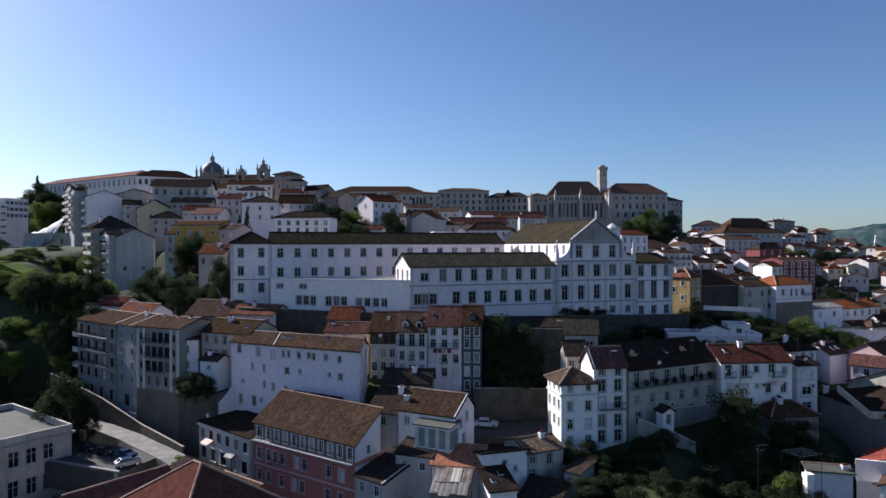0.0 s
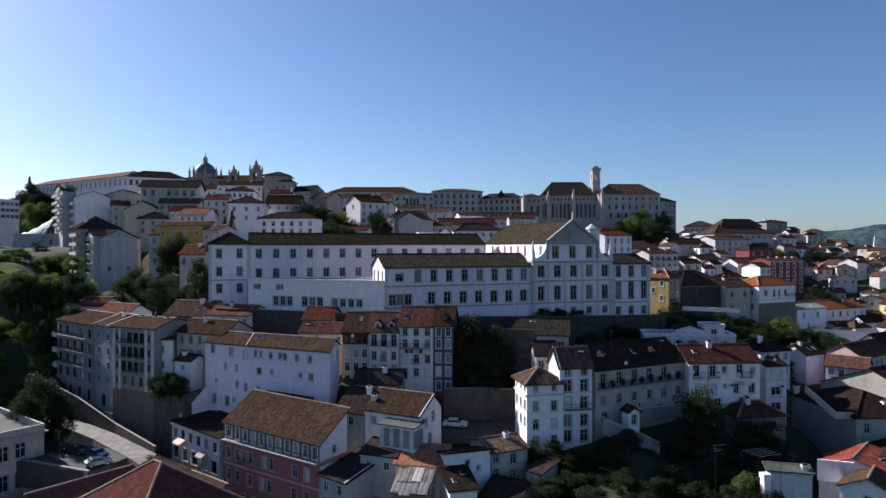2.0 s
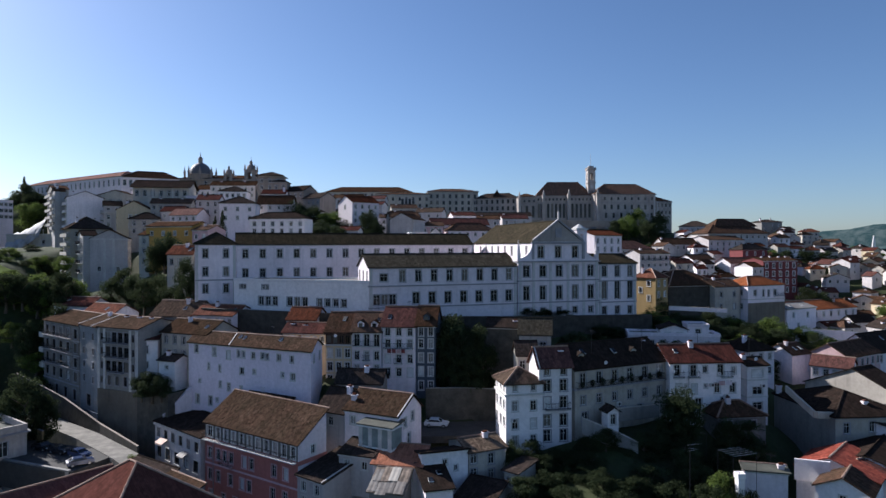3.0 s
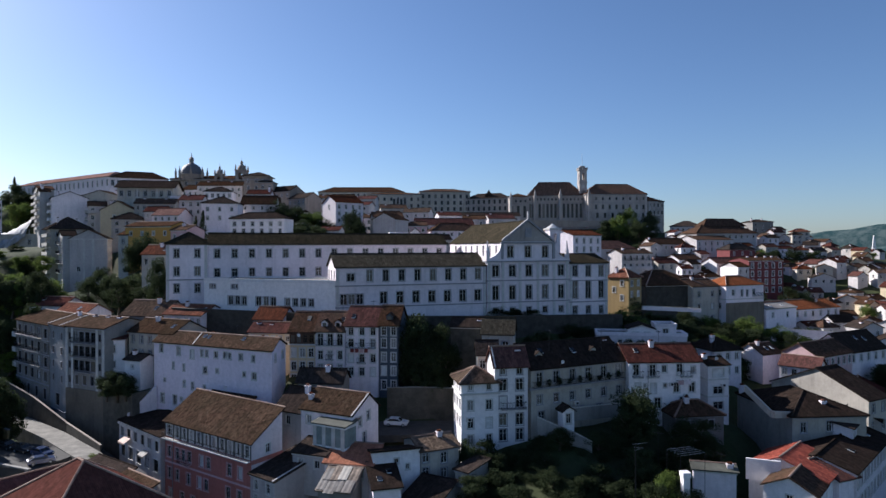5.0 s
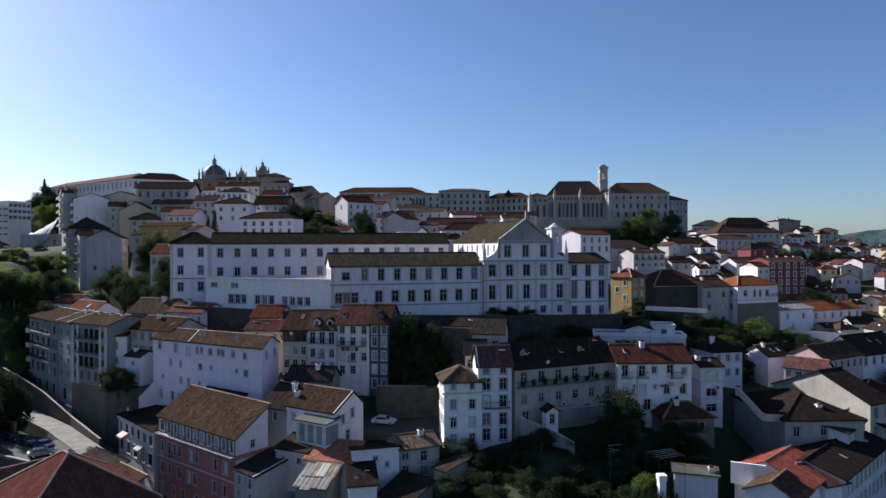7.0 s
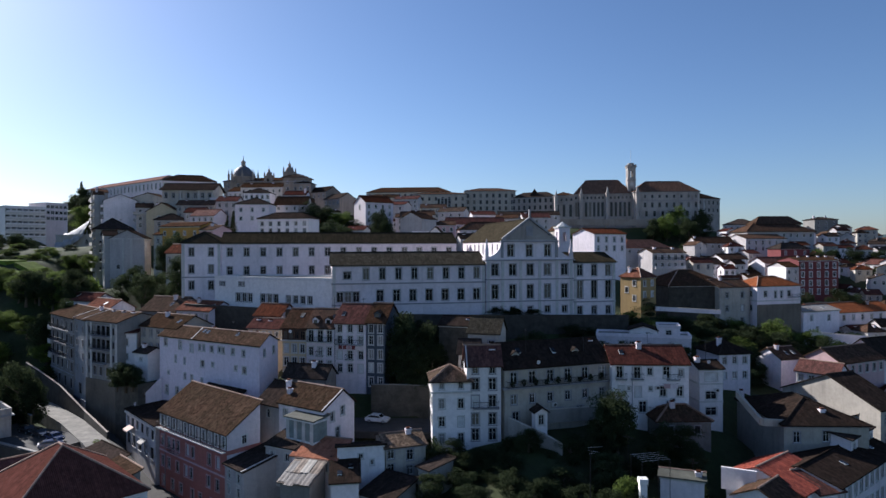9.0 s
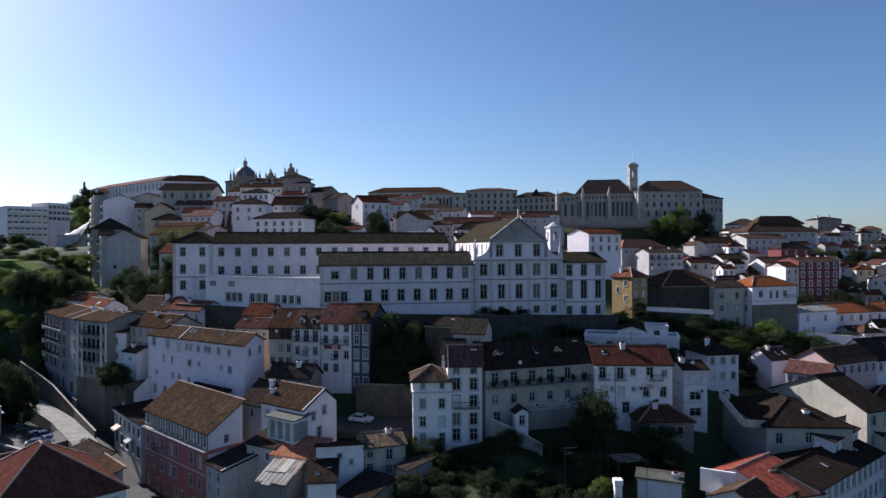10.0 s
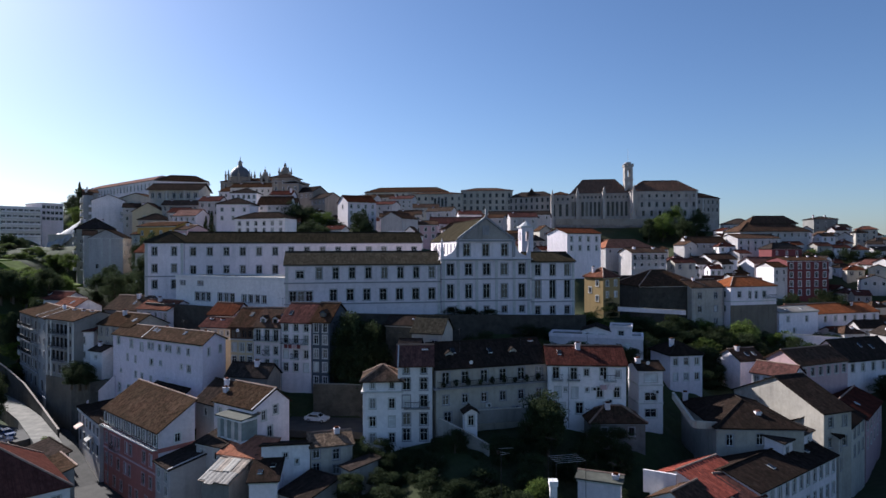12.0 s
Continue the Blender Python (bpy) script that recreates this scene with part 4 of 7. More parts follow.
house('apartment_house', 'lower weathered beige house joined to a corner house', 91.5, 187.4, 25.3, 11.2, 9.0, 22.0, 37.6, 'x', 2.0, BEIGE, T_BROWN, F=[(2, (2.4, 6.2), 1.1, 1.7), ((8.4, 10.0), 1.2, 1.8)], base=(4.5, RUBBLE), pipes=(0.4, 10.8))
house('orange_roof_house', 'long white house with a bright orange tile roof', 130.9, 213.0, 24.8, 33.4, 12.0, 18.0, 27.6, 'x', 2.6, WHITE, T_BRIGHT, F=[(8,(1.8,),1.2,1.9),(7,(5.2,),1.2,1.8)], chim=((26.0, 4.0, 0.2),))
house('low_house', 'plain two-storey white house beside an orange-roofed house', 118.5, 196.5, 28.0, 15.6, 9.0, 18.0, 29.8, 'x', 1.2, WHITE, SHEET, F=[((3.5, 2.0), (11.0, 2.2), 1.1, 1.7), ((6.0, 5.6), 1.1, 1.7)])
house('rose_house', 'long low rose house with brown pantile roof', 101.9, 141.0, 31.8, 15.2, 9.0, 16.0, 24.3, 'x', 2.6, ROSE, T_BROWN, F=[(6,(1.6,),1.1,1.8)])
house('dark_gable_house', 'white house with dark roof and stepped white gable', 116.2, 152.0, 28.4, 16.8, 10.0, 16.0, 23.5, 'x', 4.0, WHITE, T_DARK, F=[(5,(1.6,),1.1,1.8)])
house('low_house', 'small white house with a patchy red roof', 90.8, 137.0, -40.3, 7.7, 7.0, 15.0, 23.5, 'x', 1.8, WHITE, T_RED, F=[(4,(1.4,),1.0,1.4)])
house('low_house', 'small white house with a brown roof among walls', 91.2, 145.0, 26.7, 6.7, 7.0, 18.0, 24.3, 'x', 2.0, WHITE, T_BROWN)
house('red_brick_house', 'dark red four-storey house with white window surrounds', 149.4, 270.8, 19.0, 19.6, 12.0, 24.0, 43.6, 'x', 1.4, RED, T_BROWN, F=[(5,(2.2,5.8,9.4,13.0),1.4,2.2)], chim=((4,5,0.3),(9,5,.3),(14,5,.3),(18,5,.3)), trim=FRAME, far=True)
# left wall in brighter white, painting in the sun on that side
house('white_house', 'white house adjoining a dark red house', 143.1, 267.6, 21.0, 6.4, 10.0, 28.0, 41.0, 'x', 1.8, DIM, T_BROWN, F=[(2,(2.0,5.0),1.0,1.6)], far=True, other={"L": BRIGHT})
house('grey_villa', 'square dark grey house with two chimneys on the skyline', 210.4, 391.0, 6.2, 13.9, 12.0, 55.0, 65.4, 'h', 1.6, GREY, T_DARK, F=[(3,(2,5),1.2,1.8)], chim=((3,6,0.6),(10,6,0.6)), far=True)
house('skyline_hall', 'long white hall under a broad brown hipped roof', 148.9, 326.0, 10.1, 35.0, 16.0, 46.0, 57.3, 'h', 4.4, DIM, T_BROWN, F=[(10,(2.2,),1.2,1.8)], far=True, ov=0.8)
house('skyline_hall', 'raised middle of a long hall under a brown roof', 156.0, 334.0, 10.1, 24.0, 8.0, 56.0, 61.6, 'h', 3.4, DIM, T_BROWN, F=[(6,(1.4,),1.0,1.2)], far=True, ov=0.8)
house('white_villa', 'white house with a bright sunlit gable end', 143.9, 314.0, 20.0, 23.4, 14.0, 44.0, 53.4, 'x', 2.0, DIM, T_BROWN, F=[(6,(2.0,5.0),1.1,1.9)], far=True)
house('long_white_house', 'long white house with a brown roof', 120.7, 313.0, 14.4, 20.1, 10.0, 46.0, 51.2, 'x', 3.0, DIM, T_BROWN, F=[(6,(1.6,),1.2,1.8)], far=True, chim=((1,4,0.2),))
house('orange_roof_house', 'low white house under a broad orange roof', 73.0, 235.0, 29.0, 21.0, 9.0, 42.0, 49.2, 'h', 2.8, DIM, T_BRIGHT, F=[(5,(1.4,),0.9,1.3)], far=True, chim=((6,4,-1),))
house('veranda_house', 'white house with verandas on two floors and a brown roof', 80.8, 225.6, 25.6, 14.4, 8.0, 38.0, 47.4, 'x', 1.5, DIM, T_BROWN, F=[(5,(1.6,4.6),1.2,1.8)], far=True, balc=(("F", 0.5, 13.8, 2.7, 0), ("F", 0.5, 13.8, 5.7, 1)), chim=((3,3,0.3),(11,3,0.2)))
house('white_block_house', 'white house with sunlit end behind the college', 56.9, 196.0, 36.2, 13.6, 10.0, 40.0, 53.7, 'x', 1.6, WHITE, T_ORANGE, F=[(4,(1.8,4.6),0.9,1.6)], far=True)
house('gable_house', 'small white gabled house on the hillside', 123.0, 282.0, 25.8, 13.8, 9.0, 38.0, 43.9, 'x', 2.2, BRIGHT, T_BROWN, F=[(3,(1.6,),1.0,1.4)], far=True)
house('gable_house', 'small white gabled house with brown roof', 115.6, 276.0, 36.2, 10.2, 9.0, 36.0, 42.0, 'x', 2.4, BRIGHT, T_BROWN, F=[(2,(1.6,),1.0,1.4)], far=True)
house('gable_house', 'white gabled house among roofs', 141.1, 284.0, 25.1, 14.2, 9.0, 36.0, 42.2, 'x', 2.4, BRIGHT, T_ORANGE, F=[(2,(1.6,4.2),1.0,1.6)], far=True)
house('red_house', 'small red house with a domed corner', 153.0, 297.0, 21.7, 16.2, 8.0, 42.0, 48.5, 'h', 2.4, RED, T_DARK, F=[(3,(2.0,),1.0,1.6)], far=True)
house('long_white_house', 'long white house stepping down the slope', 190.4, 300.0, -60.6, 11.5, 9.0, 36.0, 41.4, 'x', 2.0, BRIGHT, T_RED, F=[(4,(1.6,),1.0,1.4)], far=True)
house('pale_block', 'pale long block on the hillside edge', 158.4, 392.0, -21.6, 19.0, 16.0, 54.0, 62.7, 'h', 3.4, DIM, T_DARK, F=[(6,(2.0,),1.1,1.7)], far=True)
house('ochre_house', 'ochre yellow house with a long plain front', -83.9, 190.7, -13.1, 16.3, 10.0, 45.0, 56.6, 'x', 1.4, OCHRE, T_BROWN, L=[(2,(2,5),1.0,1.6)], F=[(4,(2.2,),0.9,1.3)])
house('pink_roof_house', 'pale house with a rosy tile roof', -67.6, 186.0, -20.1, 5.8, 8.0, 44.0, 55.3, 'x', 1.4, ROSE, T_BROWN, F=[(2,(2.0,),1.0,1.4)])
house('small_house', 'small beige house with an orange roof', -63.5, 160.0, -15.0, 7.7, 6.0, 36.0, 48.3, 'x', 2.2, BEIGE, T_ORANGE, F=[(3,(2.0,),1.0,1.6)])
house('small_white_house', 'small white house with two storeys', -94.6, 245.5, 6.3, 4.6, 8.0, 62.0, 70.4, 'f', 0.0, WHITE, T_BROWN, F=[(2,(1.6,4.6),0.9,1.5)], far=True)
house('rosy_roof_house', 'low house with a rosy tile roof', -90.5, 222.0, -10.8, 10.7, 8.0, 58.0, 61.8, 'x', 2.4, WHITE, T_PINK, F=[(4,(1.4,),.9,1.2)], far=True)
house('three_storey_house', 'white three-storey house with a dark hipped roof', -72.2, 221.0, 9.1, 12.6, 12.0, 52.0, 66.1, 'h', 2.6, WHITE, T_DARK, F=[(3,(2.2,5.4),0.9,1.4)], far=True)
house('terrace_house', 'white two-storey house with a veranda and dark roof', -55.5, 203.0, -4.6, 18.6, 9.0, 54.0, 59.6, 'h', 2.0, BRIGHT, T_DARK, F=[(6,(1.8,4.2),1.1,1.5)])
house('sunlit_gable_house', 'white house with a bright sunlit gable and small windows', -27.7, 244.0, 39.4, 12.6, 11.0, 58.0, 68.1, 'x', 2.8, WHITE, T_ORANGE, F=[(4,(1.8,4.6,7.4),1.0,1.6)], L=[((5.4, 1.8), 0.9, 1.8)], far=True)
house('dark_roof_row', 'low row with a dark flat roof', -64.1, 246.0, 17.4, 13.3, 10.0, 62.0, 68.2, 'x', 2.2, WHITE, T_DARK, F=[(5,(1.8,),1,1.4)], chim=((8,5,0.6),), far=True)
house('pale_house', 'pale house with a brown roof near trees', -12.5, 243.0, 14.5, 12.0, 10.0, 54.0, 62.0, 'x', 2.0, BEIGE, T_BROWN, F=[(4,(1.8,4.6),1.0,1.5)], far=True)
house('white_terrace', 'white flat-roofed terrace building', -3.1, 211.0, 9.1, 6.3, 8.0, 50.0, 54.8, 'f', 0.0, BRIGHT, SHEET, F=[(4,(1.0,),1.0,1.0)], far=True)
house('dormer_house', 'house with brown roof and a sunlit white dormer gable', 3.0, 203.0, 0.0, 6.0, 8.0, 49.0, 53.6, 'y', 2.6, BRIGHT, T_BROWN, far=True)
house('low_white_row', 'low white row with red-brown roof', 24.4, 350.0, 8.6, 33.3, 10.0, 60.0, 66.3, 'x', 2.6, WHITE, T_RED, F=[(9,(1.6,),1.0,1.4)], far=True)
house('brown_roof_row', 'long brown-roofed row behind the college', 3.8, 260.0, 11.6, 24.9, 10.0, 50.0, 59.5, 'x', 2.8, WHITE, T_RED, F=[(8,(1.6,),1.0,1.4)], far=True)
house('dark_tower_house', 'dark massive old stone building on the hilltop', -77.5, 284.0, 4.0, 11.0, 10.0, 66.0, 83.4, 'h', 1.8, STONE, T_DARK, F=[(3, (2.4, 5.6), 1.0, 1.6)], far=True, ov=0.9, belts=((2.0, 0.3),))
house('dark_tower_house', 'dark stone annex with a stepped outline on the hilltop', -70.0, 282.0, 4.0, 6.5, 9.0, 64.0, 80.2, 'h', 1.2, STONE, T_DARK, F=[(2, (2.4,), 1.0, 1.6)], far=True)
house('white_row', 'white row houses under dark roofs below the church', -113.4, 300.0, -8.4, 34.2, 12.0, 66.0, 78.4, 'x', 2.6, WHITE, T_BROWN, F=[(12,(2.0,5.0),1.0,1.6)], far=True)
house('long_hall', 'long pale hall with many tall windows and pink roof', -232.6, 353.0, -32.4, 99.0, 16.0, 68.0, 85.2, 'h', 3.2, WHITE, T_PINK, F=[(22,(3.0,),1.4,3.0)], far=True)
house('long_hall', 'brown-roofed wing of a long hall', -148.9, 300.0, 27.3, 26.2, 14.0, 68.0, 84.8, 'h', 3.6, WHITE, T_BROWN, F=[(10,(2.8,),1.4,2.8)], far=True)
# white left end wall stands for sunlight on it, beige front for shade
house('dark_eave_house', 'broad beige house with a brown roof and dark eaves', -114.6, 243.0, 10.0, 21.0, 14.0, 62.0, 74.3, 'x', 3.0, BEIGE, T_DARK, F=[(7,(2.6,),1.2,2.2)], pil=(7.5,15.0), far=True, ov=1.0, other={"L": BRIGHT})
house('hillside_house', 'pale house with a brown roof crowded below the university', -65.5, 385.0, -14.0, 13.3, 10.0, 68.8, 80.8, 'x', 2.2, DIM, T_BROWN, F=[(4, (1.8, 4.6), 1.0, 1.5)], far=True, chim=((3.0, 4.0, 0.2),))
house('hillside_house', 'pale house with a brown roof crowded below the university', -56.8, 392.0, 8.0, 14.2, 10.0, 70.0, 82.0, 'x', 2.2, BEIGE, T_UMBER, F=[(4, (1.8, 4.6), 1.0, 1.5)], far=True, chim=((3.0, 4.0, 0.2),))
house('hillside_house', 'pale house with a brown roof crowded below the university', -44.0, 388.0, -6.0, 15.4, 10.0, 68.4, 80.4, 'x', 2.2, DIM, T_RED, F=[(4, (1.8, 4.6), 1.0, 1.5)], far=True, chim=((3.0, 4.0, 0.2),))
house('hillside_house', 'pale house with a brown roof crowded below the university', -21.2, 350.0, 10.0, 14.7, 10.0, 60.3, 72.3, 'x', 2.2, BEIGE, T_BROWN, F=[(4, (1.8, 4.6), 1.0, 1.5)], far=True, chim=((3.0, 4.0, 0.2),))
house('hillside_house', 'pale house with a weathered tile roof below the university', -35.1, 300.0, -12.0, 14.1, 9.0, 59.6, 70.6, 'x', 1.6, DIM, T_RED, F=[(3, (1.8, 4.6), 1.0, 1.5)], far=True, chim=((2.0, 4.0, 0.2),))
house('hillside_house', 'pale house with a weathered tile roof below the university', -18.9, 262.0, 8.0, 12.6, 9.0, 51.6, 62.6, 'x', 1.6, WHITE, T_BROWN, F=[(3, (1.8, 4.6), 1.0, 1.5)], far=True, chim=((2.0, 4.0, 0.2),))
house('hillside_house', 'pale house with a weathered tile roof below the university', -15.4, 285.0, 14.0, 10.7, 9.0, 53.9, 64.9, 'x', 2.0, BEIGE, T_BROWN, F=[(3, (1.8, 4.6), 1.0, 1.5)], far=True, chim=((2.0, 4.0, 0.2),))
house('hillside_house', 'pale house with a weathered tile roof below the university', -5.0, 300.0, -12.0, 13.0, 9.0, 56.0, 67.0, 'x', 2.1, DIM, T_UMBER, F=[(3, (1.8, 4.6), 1.0, 1.5)], far=True, chim=((2.0, 4.0, 0.2),))
house('hillside_house', 'pale house with a weathered tile roof below the university', 12.9, 285.0, 14.0, 10.9, 9.0, 53.7, 64.7, 'x', 1.7, WHITE, T_RED, F=[(3, (1.8, 4.6), 1.0, 1.5)], far=True, chim=((2.0, 4.0, 0.2),))
house('hillside_house', 'pale house with a weathered tile roof below the university', -0.5, 245.0, 6.0, 9.1, 9.0, 47.5, 58.5, 'x', 1.6, ROSE, T_BROWN, F=[(3, (1.8, 4.6), 1.0, 1.5)], far=True, chim=((2.0, 4.0, 0.2),))
house('hillside_house', 'pale house with a weathered tile roof below the university', 23.6, 280.0, -8.0, 10.1, 9.0, 51.6, 62.6, 'x', 1.7, DIM, T_BROWN, F=[(3, (1.8, 4.6), 1.0, 1.5)], far=True, chim=((2.0, 4.0, 0.2),))
house('hillside_house', 'pale house with a weathered tile roof below the university', 36.3, 290.0, 12.0, 12.9, 9.0, 52.4, 63.4, 'x', 2.2, DIM, T_RED, F=[(3, (1.8, 4.6), 1.0, 1.5)], far=True, chim=((2.0, 4.0, 0.2),))
house('hillside_house', 'low beige house with a shallow brown roof on the slope', -104.5, 236.5, 8.0, 15.0, 6.0, 54.0, 67.2, 'x', 1.8, BEIGE, T_BROWN, F=[(6,(1.6,4.4),0.9,1.4)], far=True, chim=((3,3,0.2),(11,3,0.1)))
house('hillside_house', 'small white house with a rosy roof on the slope', -97.0, 229.0, -4.0, 8.0, 6.0, 52.0, 63.6, 'x', 1.8, DIM, T_RED, F=[(3,(1.6,),0.9,1.4)], far=True)
house('hillside_house', 'pale house with a red-brown roof on the hill', -83.3, 228.0, 7.1, 8.1, 9.0, 52.0, 67.8, 'x', 2.0, DIM, T_RED, F=[(3,(1.6,4.4),1.0,1.6)], far=True, chim=((2,4,0.1),))
house('hillside_house', 'white house with a dark hipped roof below the cathedral', -87.5, 262.0, 9.9, 11.6, 10.0, 56.0, 74.1, 'h', 2.2, BRIGHT, T_DARK, F=[(5,(1.8,4.6),1.0,1.6)], far=True)
house('apartment_block', 'white five-storey apartment block with long balconies', -209.7, 268.0, 55.2, 17.1, 16.0, 40.0, 69.9, 'f', 0.0, BRIGHT, SHEET, F=[(7,(1.8,4.8,7.8,10.8,13.8),1.8,1.5)], far=True, balc=tuple(("F", 0.5, 17.0, 2.9 + 3.0 * q, 1) for q in range(5)))
house('apartment_block', 'pale apartment block behind trees', -206.3, 290.0, 67.9, 10.8, 16.0, 46.0, 72.9, 'f', 0.0, WHITE, SHEET, F=[(5,(1.8,4.8,7.8),1.6,1.5)], far=True)
house('gable_front_house', 'tall pale grey house with a plain broad gable front', -100.4, 189.0, 22.6, 10.4, 12.0, 36.0, 52.9, 'y', 2.7, DIM, T_DARK, F=[((2.4, 9.5), 1.0, 1.6), ((7.6, 9.5), (7.6, 12.6), 1.0, 1.5)], R=[(3, (2.0, 5.0, 8.0), 1.0, 1.6)], pil=(3.9, 6.4), belts=((0.2, 0.25),))
house('balcony_block', 'old grey-white block with stacked balconies and a broad dark hipped roof', -112.0, 198.0, 40.0, 11.4, 14.0, 36.0, 56.6, 'h', 3.6, BEIGE, T_DARK, L=[(5, (1.8, 4.8, 7.8, 10.8, 13.8), 1.3, 2.0)], F=[(3, (2.2, 5.2), 1.0, 1.5)], ov=0.8, balc=tuple(("L", 0.6, 13.4, 2.9 + 3.0 * q, 1) for q in range(5)), chim=((2.5, 4.0, -0.4), (8.5, 8.0, -0.6)))
house('balcony_annex', 'lower rust-stained annex with iron balconies beside a gable front', -103.6, 190.6, 40.0, 4.0, 9.0, 36.0, 53.8, 'x', 1.6, DIM, T_DARK, L=[(3, (1.6, 4.6, 7.6, 10.6), 1.2, 1.9)], balc=tuple(("L", 0.5, 8.5, 2.7 + 3.0 * q, 0) for q in range(4)))
house('gable_front_house', 'tall white block with a blind gable front and balconied side', -139.0, 240.0, 36.0, 12.8, 20.0, 50.0, 69.8, 'y', 2.6, WHITE, T_BROWN, L=[(7, (1.8, 4.8, 7.8, 10.8, 13.8), 1.4, 1.9)], balc=tuple(("L", 0.8, 19.2, 2.9 + 3.0 * q, 1) for q in range(5)), chim=((3.0, 9.0, 0.2),))
house('side_block', 'narrow pale block with stacked balconies and uneven roof', -151.0, 250.5, 40.0, 5.5, 16.0, 52.0, 74.2, 'x', 1.8, BEIGE, T_BROWN, L=[(6, (2, 5, 8, 11, 14), 1.4, 1.8)], balc=tuple(("L", 0.4, 15.6, 3.1 + 3.0 * q, 1) for q in range(5)), far=True, chim=((1.5, 5.0, 0.6), (3.8, 11.0, 0.9)))
house('side_block', 'narrow weathered block with stacked balconies', -146.5, 244.5, 40.0, 3.6, 7.0, 50.0, 72.6, 'x', 1.4, DIM, T_DARK, L=[(3, (2, 5, 8, 11, 14), 1.2, 1.8)], balc=tuple(("L", 0.4, 6.6, 3.1 + 3.0 * q, 1) for q in range(5)), far=True, chim=((1.2, 3.0, 0.8),))
house('cream_gable_house', 'cream house with a broad low gable front', -117.4, 236.0, 9.3, 12.6, 12.0, 50.0, 64.6, 'y', 3.4, CREAM, T_BROWN, F=[((5.0, 2.6), (7.4, 2.6), (5.0, 6.0), 0.9, 1.3)], L=[(3, (2.0, 5.0), 1.0, 1.6)], far=True, chim=((2.0, 6.0, 0.2),))
house('low_gable_house', 'pale grey house with a wide shallow gable', -132.3, 248.0, 2.0, 15.8, 10.0, 54.0, 71.0, 'y', 2.2, BEIGE, T_BROWN, F=[(4, (2.4, 5.4), 0.9, 1.4)], far=True, chim=((4.0, 5.0, 0.1), (12.0, 5.0, 0.3)))
house('stepped_house', 'weathered house with balconies between taller blocks', -124.5, 240.0, 30.0, 6.4, 8.0, 50.0, 66.6, 'x', 1.8, DIM, T_DARK, F=[(2, (1.8, 4.6, 7.4), 1.1, 1.7)], L=[(2, (1.8, 4.6, 7.4), 1.1, 1.7)], far=True, balc=(("F", 0.3, 6.0, 2.8, 1), ("L", 0.5, 7.5, 2.8, 1), ("L", 0.5, 7.5, 5.6, 1)))
house('dark_roof_house', 'low house under a dark spreading roof', -106.5, 224.0, 14.0, 10.4, 9.0, 48.0, 60.6, 'h', 2.4, BEIGE, T_DARK, F=[(3, (1.6, 4.4), 1.0, 1.5)], far=True)
house('lane_house', 'narrow beige house at the corner of a hillside lane', -86.4, 191.2, -14.0, 3.6, 8.0, 38.0, 54.0, 'x', 1.6, BEIGE, T_BROWN, F=[(1, (2.0, 5.0, 8.0), 0.9, 1.5)])
house('ruined_house', 'roofless beige stone walls of a ruined house', -177.7, 261.0, -12.9, 26.8, 6.0, 44.0, 55.4, 'f', 0.0, BEIGE, GROUND, F=[((5.0, 3.0), (11.0, 3.4), (19.0, 3.0), 1.3, 2.0)], far=True, parapet=0.5, other={"L": STONE})
house('hillside_house', 'brown-roofed house below the cathedral', -63.7, 238.0, 4.0, 13.2, 9.0, 56.0, 66.9, 'x', 3.4, DIM, T_BROWN, F=[(4, (1.5, 4.2), 1.0, 1.4)], far=True)
house('hillside_house', 'low white house with a tall bright chimney', -69.0, 262.0, 4.0, 9.8, 8.0, 60.0, 72.9, 'x', 1.9, WHITE, T_RED, F=[(3, (1.6,), 1.0, 1.4)], far=True, chim=((9.0, 2.0, 0.9),))
house('long_row', 'long pale row with a dark roof line below the cathedral', -101.0, 288.0, 2.0, 21.0, 9.0, 66.0, 79.2, 'x', 2.2, DIM, T_BROWN, F=[(7, (1.8, 4.6), 1.0, 1.5)], far=True, chim=((4, 4, 0.1), (15, 4, 0.3)))
house('dark_roof_row', 'dark brown roofs stepping down beside the hilltop tower', -66.0, 284.0, -30.0, 13.0, 9.0, 62.0, 75.6, 'x', 2.6, STONE, T_DARK, F=[(4, (1.8,), 1.0, 1.4)], far=True)
house('dark_roof_row', 'lower dark roof at the end of a stepping row', -54.5, 274.0, -38.0, 12.0, 9.0, 58.0, 71.6, 'x', 2.4, STONE, T_DARK, F=[(4, (1.8,), 1.0, 1.4)], far=True)
house('gable_wall_house', 'pale blind gable wall under a brown roof', -12.0, 236.0, -20.0, 9.6, 12.0, 50.0, 60.6, 'y', 2.4, DIM, T_BROWN, far=True)
house('dark_roof_row', 'low dark-roofed row below the university', 23.6, 330.0, 3.0, 32.5, 9.0, 56.0, 66.6, 'x', 2.0, DIM, T_DARK, F=[(8, (1.6,), 1.0, 1.4)], far=True)
house('red_roof_house', 'small house with a sunlit white gable and red-brown roof', 31.0, 300.0, 24.0, 9.6, 9.0, 52.0, 62.2, 'x', 2.8, BRIGHT, T_RED, F=[(3, (1.6,), 1.0, 1.4)], far=True)
house('brown_roof_house', 'broad brown roof behind the college', 10.5, 250.0, 14.9, 20.0, 10.0, 48.0, 56.8, 'h', 3.0, WHITE, T_BROWN, F=[(6, (1.6,), 1.0, 1.4)], far=True)
house('back_shed', 'low building with a black roof behind a pink house', -28.0, 113.5, -20.5, 10.0, 4.0, 12.0, 22.1, 'x', 1.2, WHITE, T_DARK)
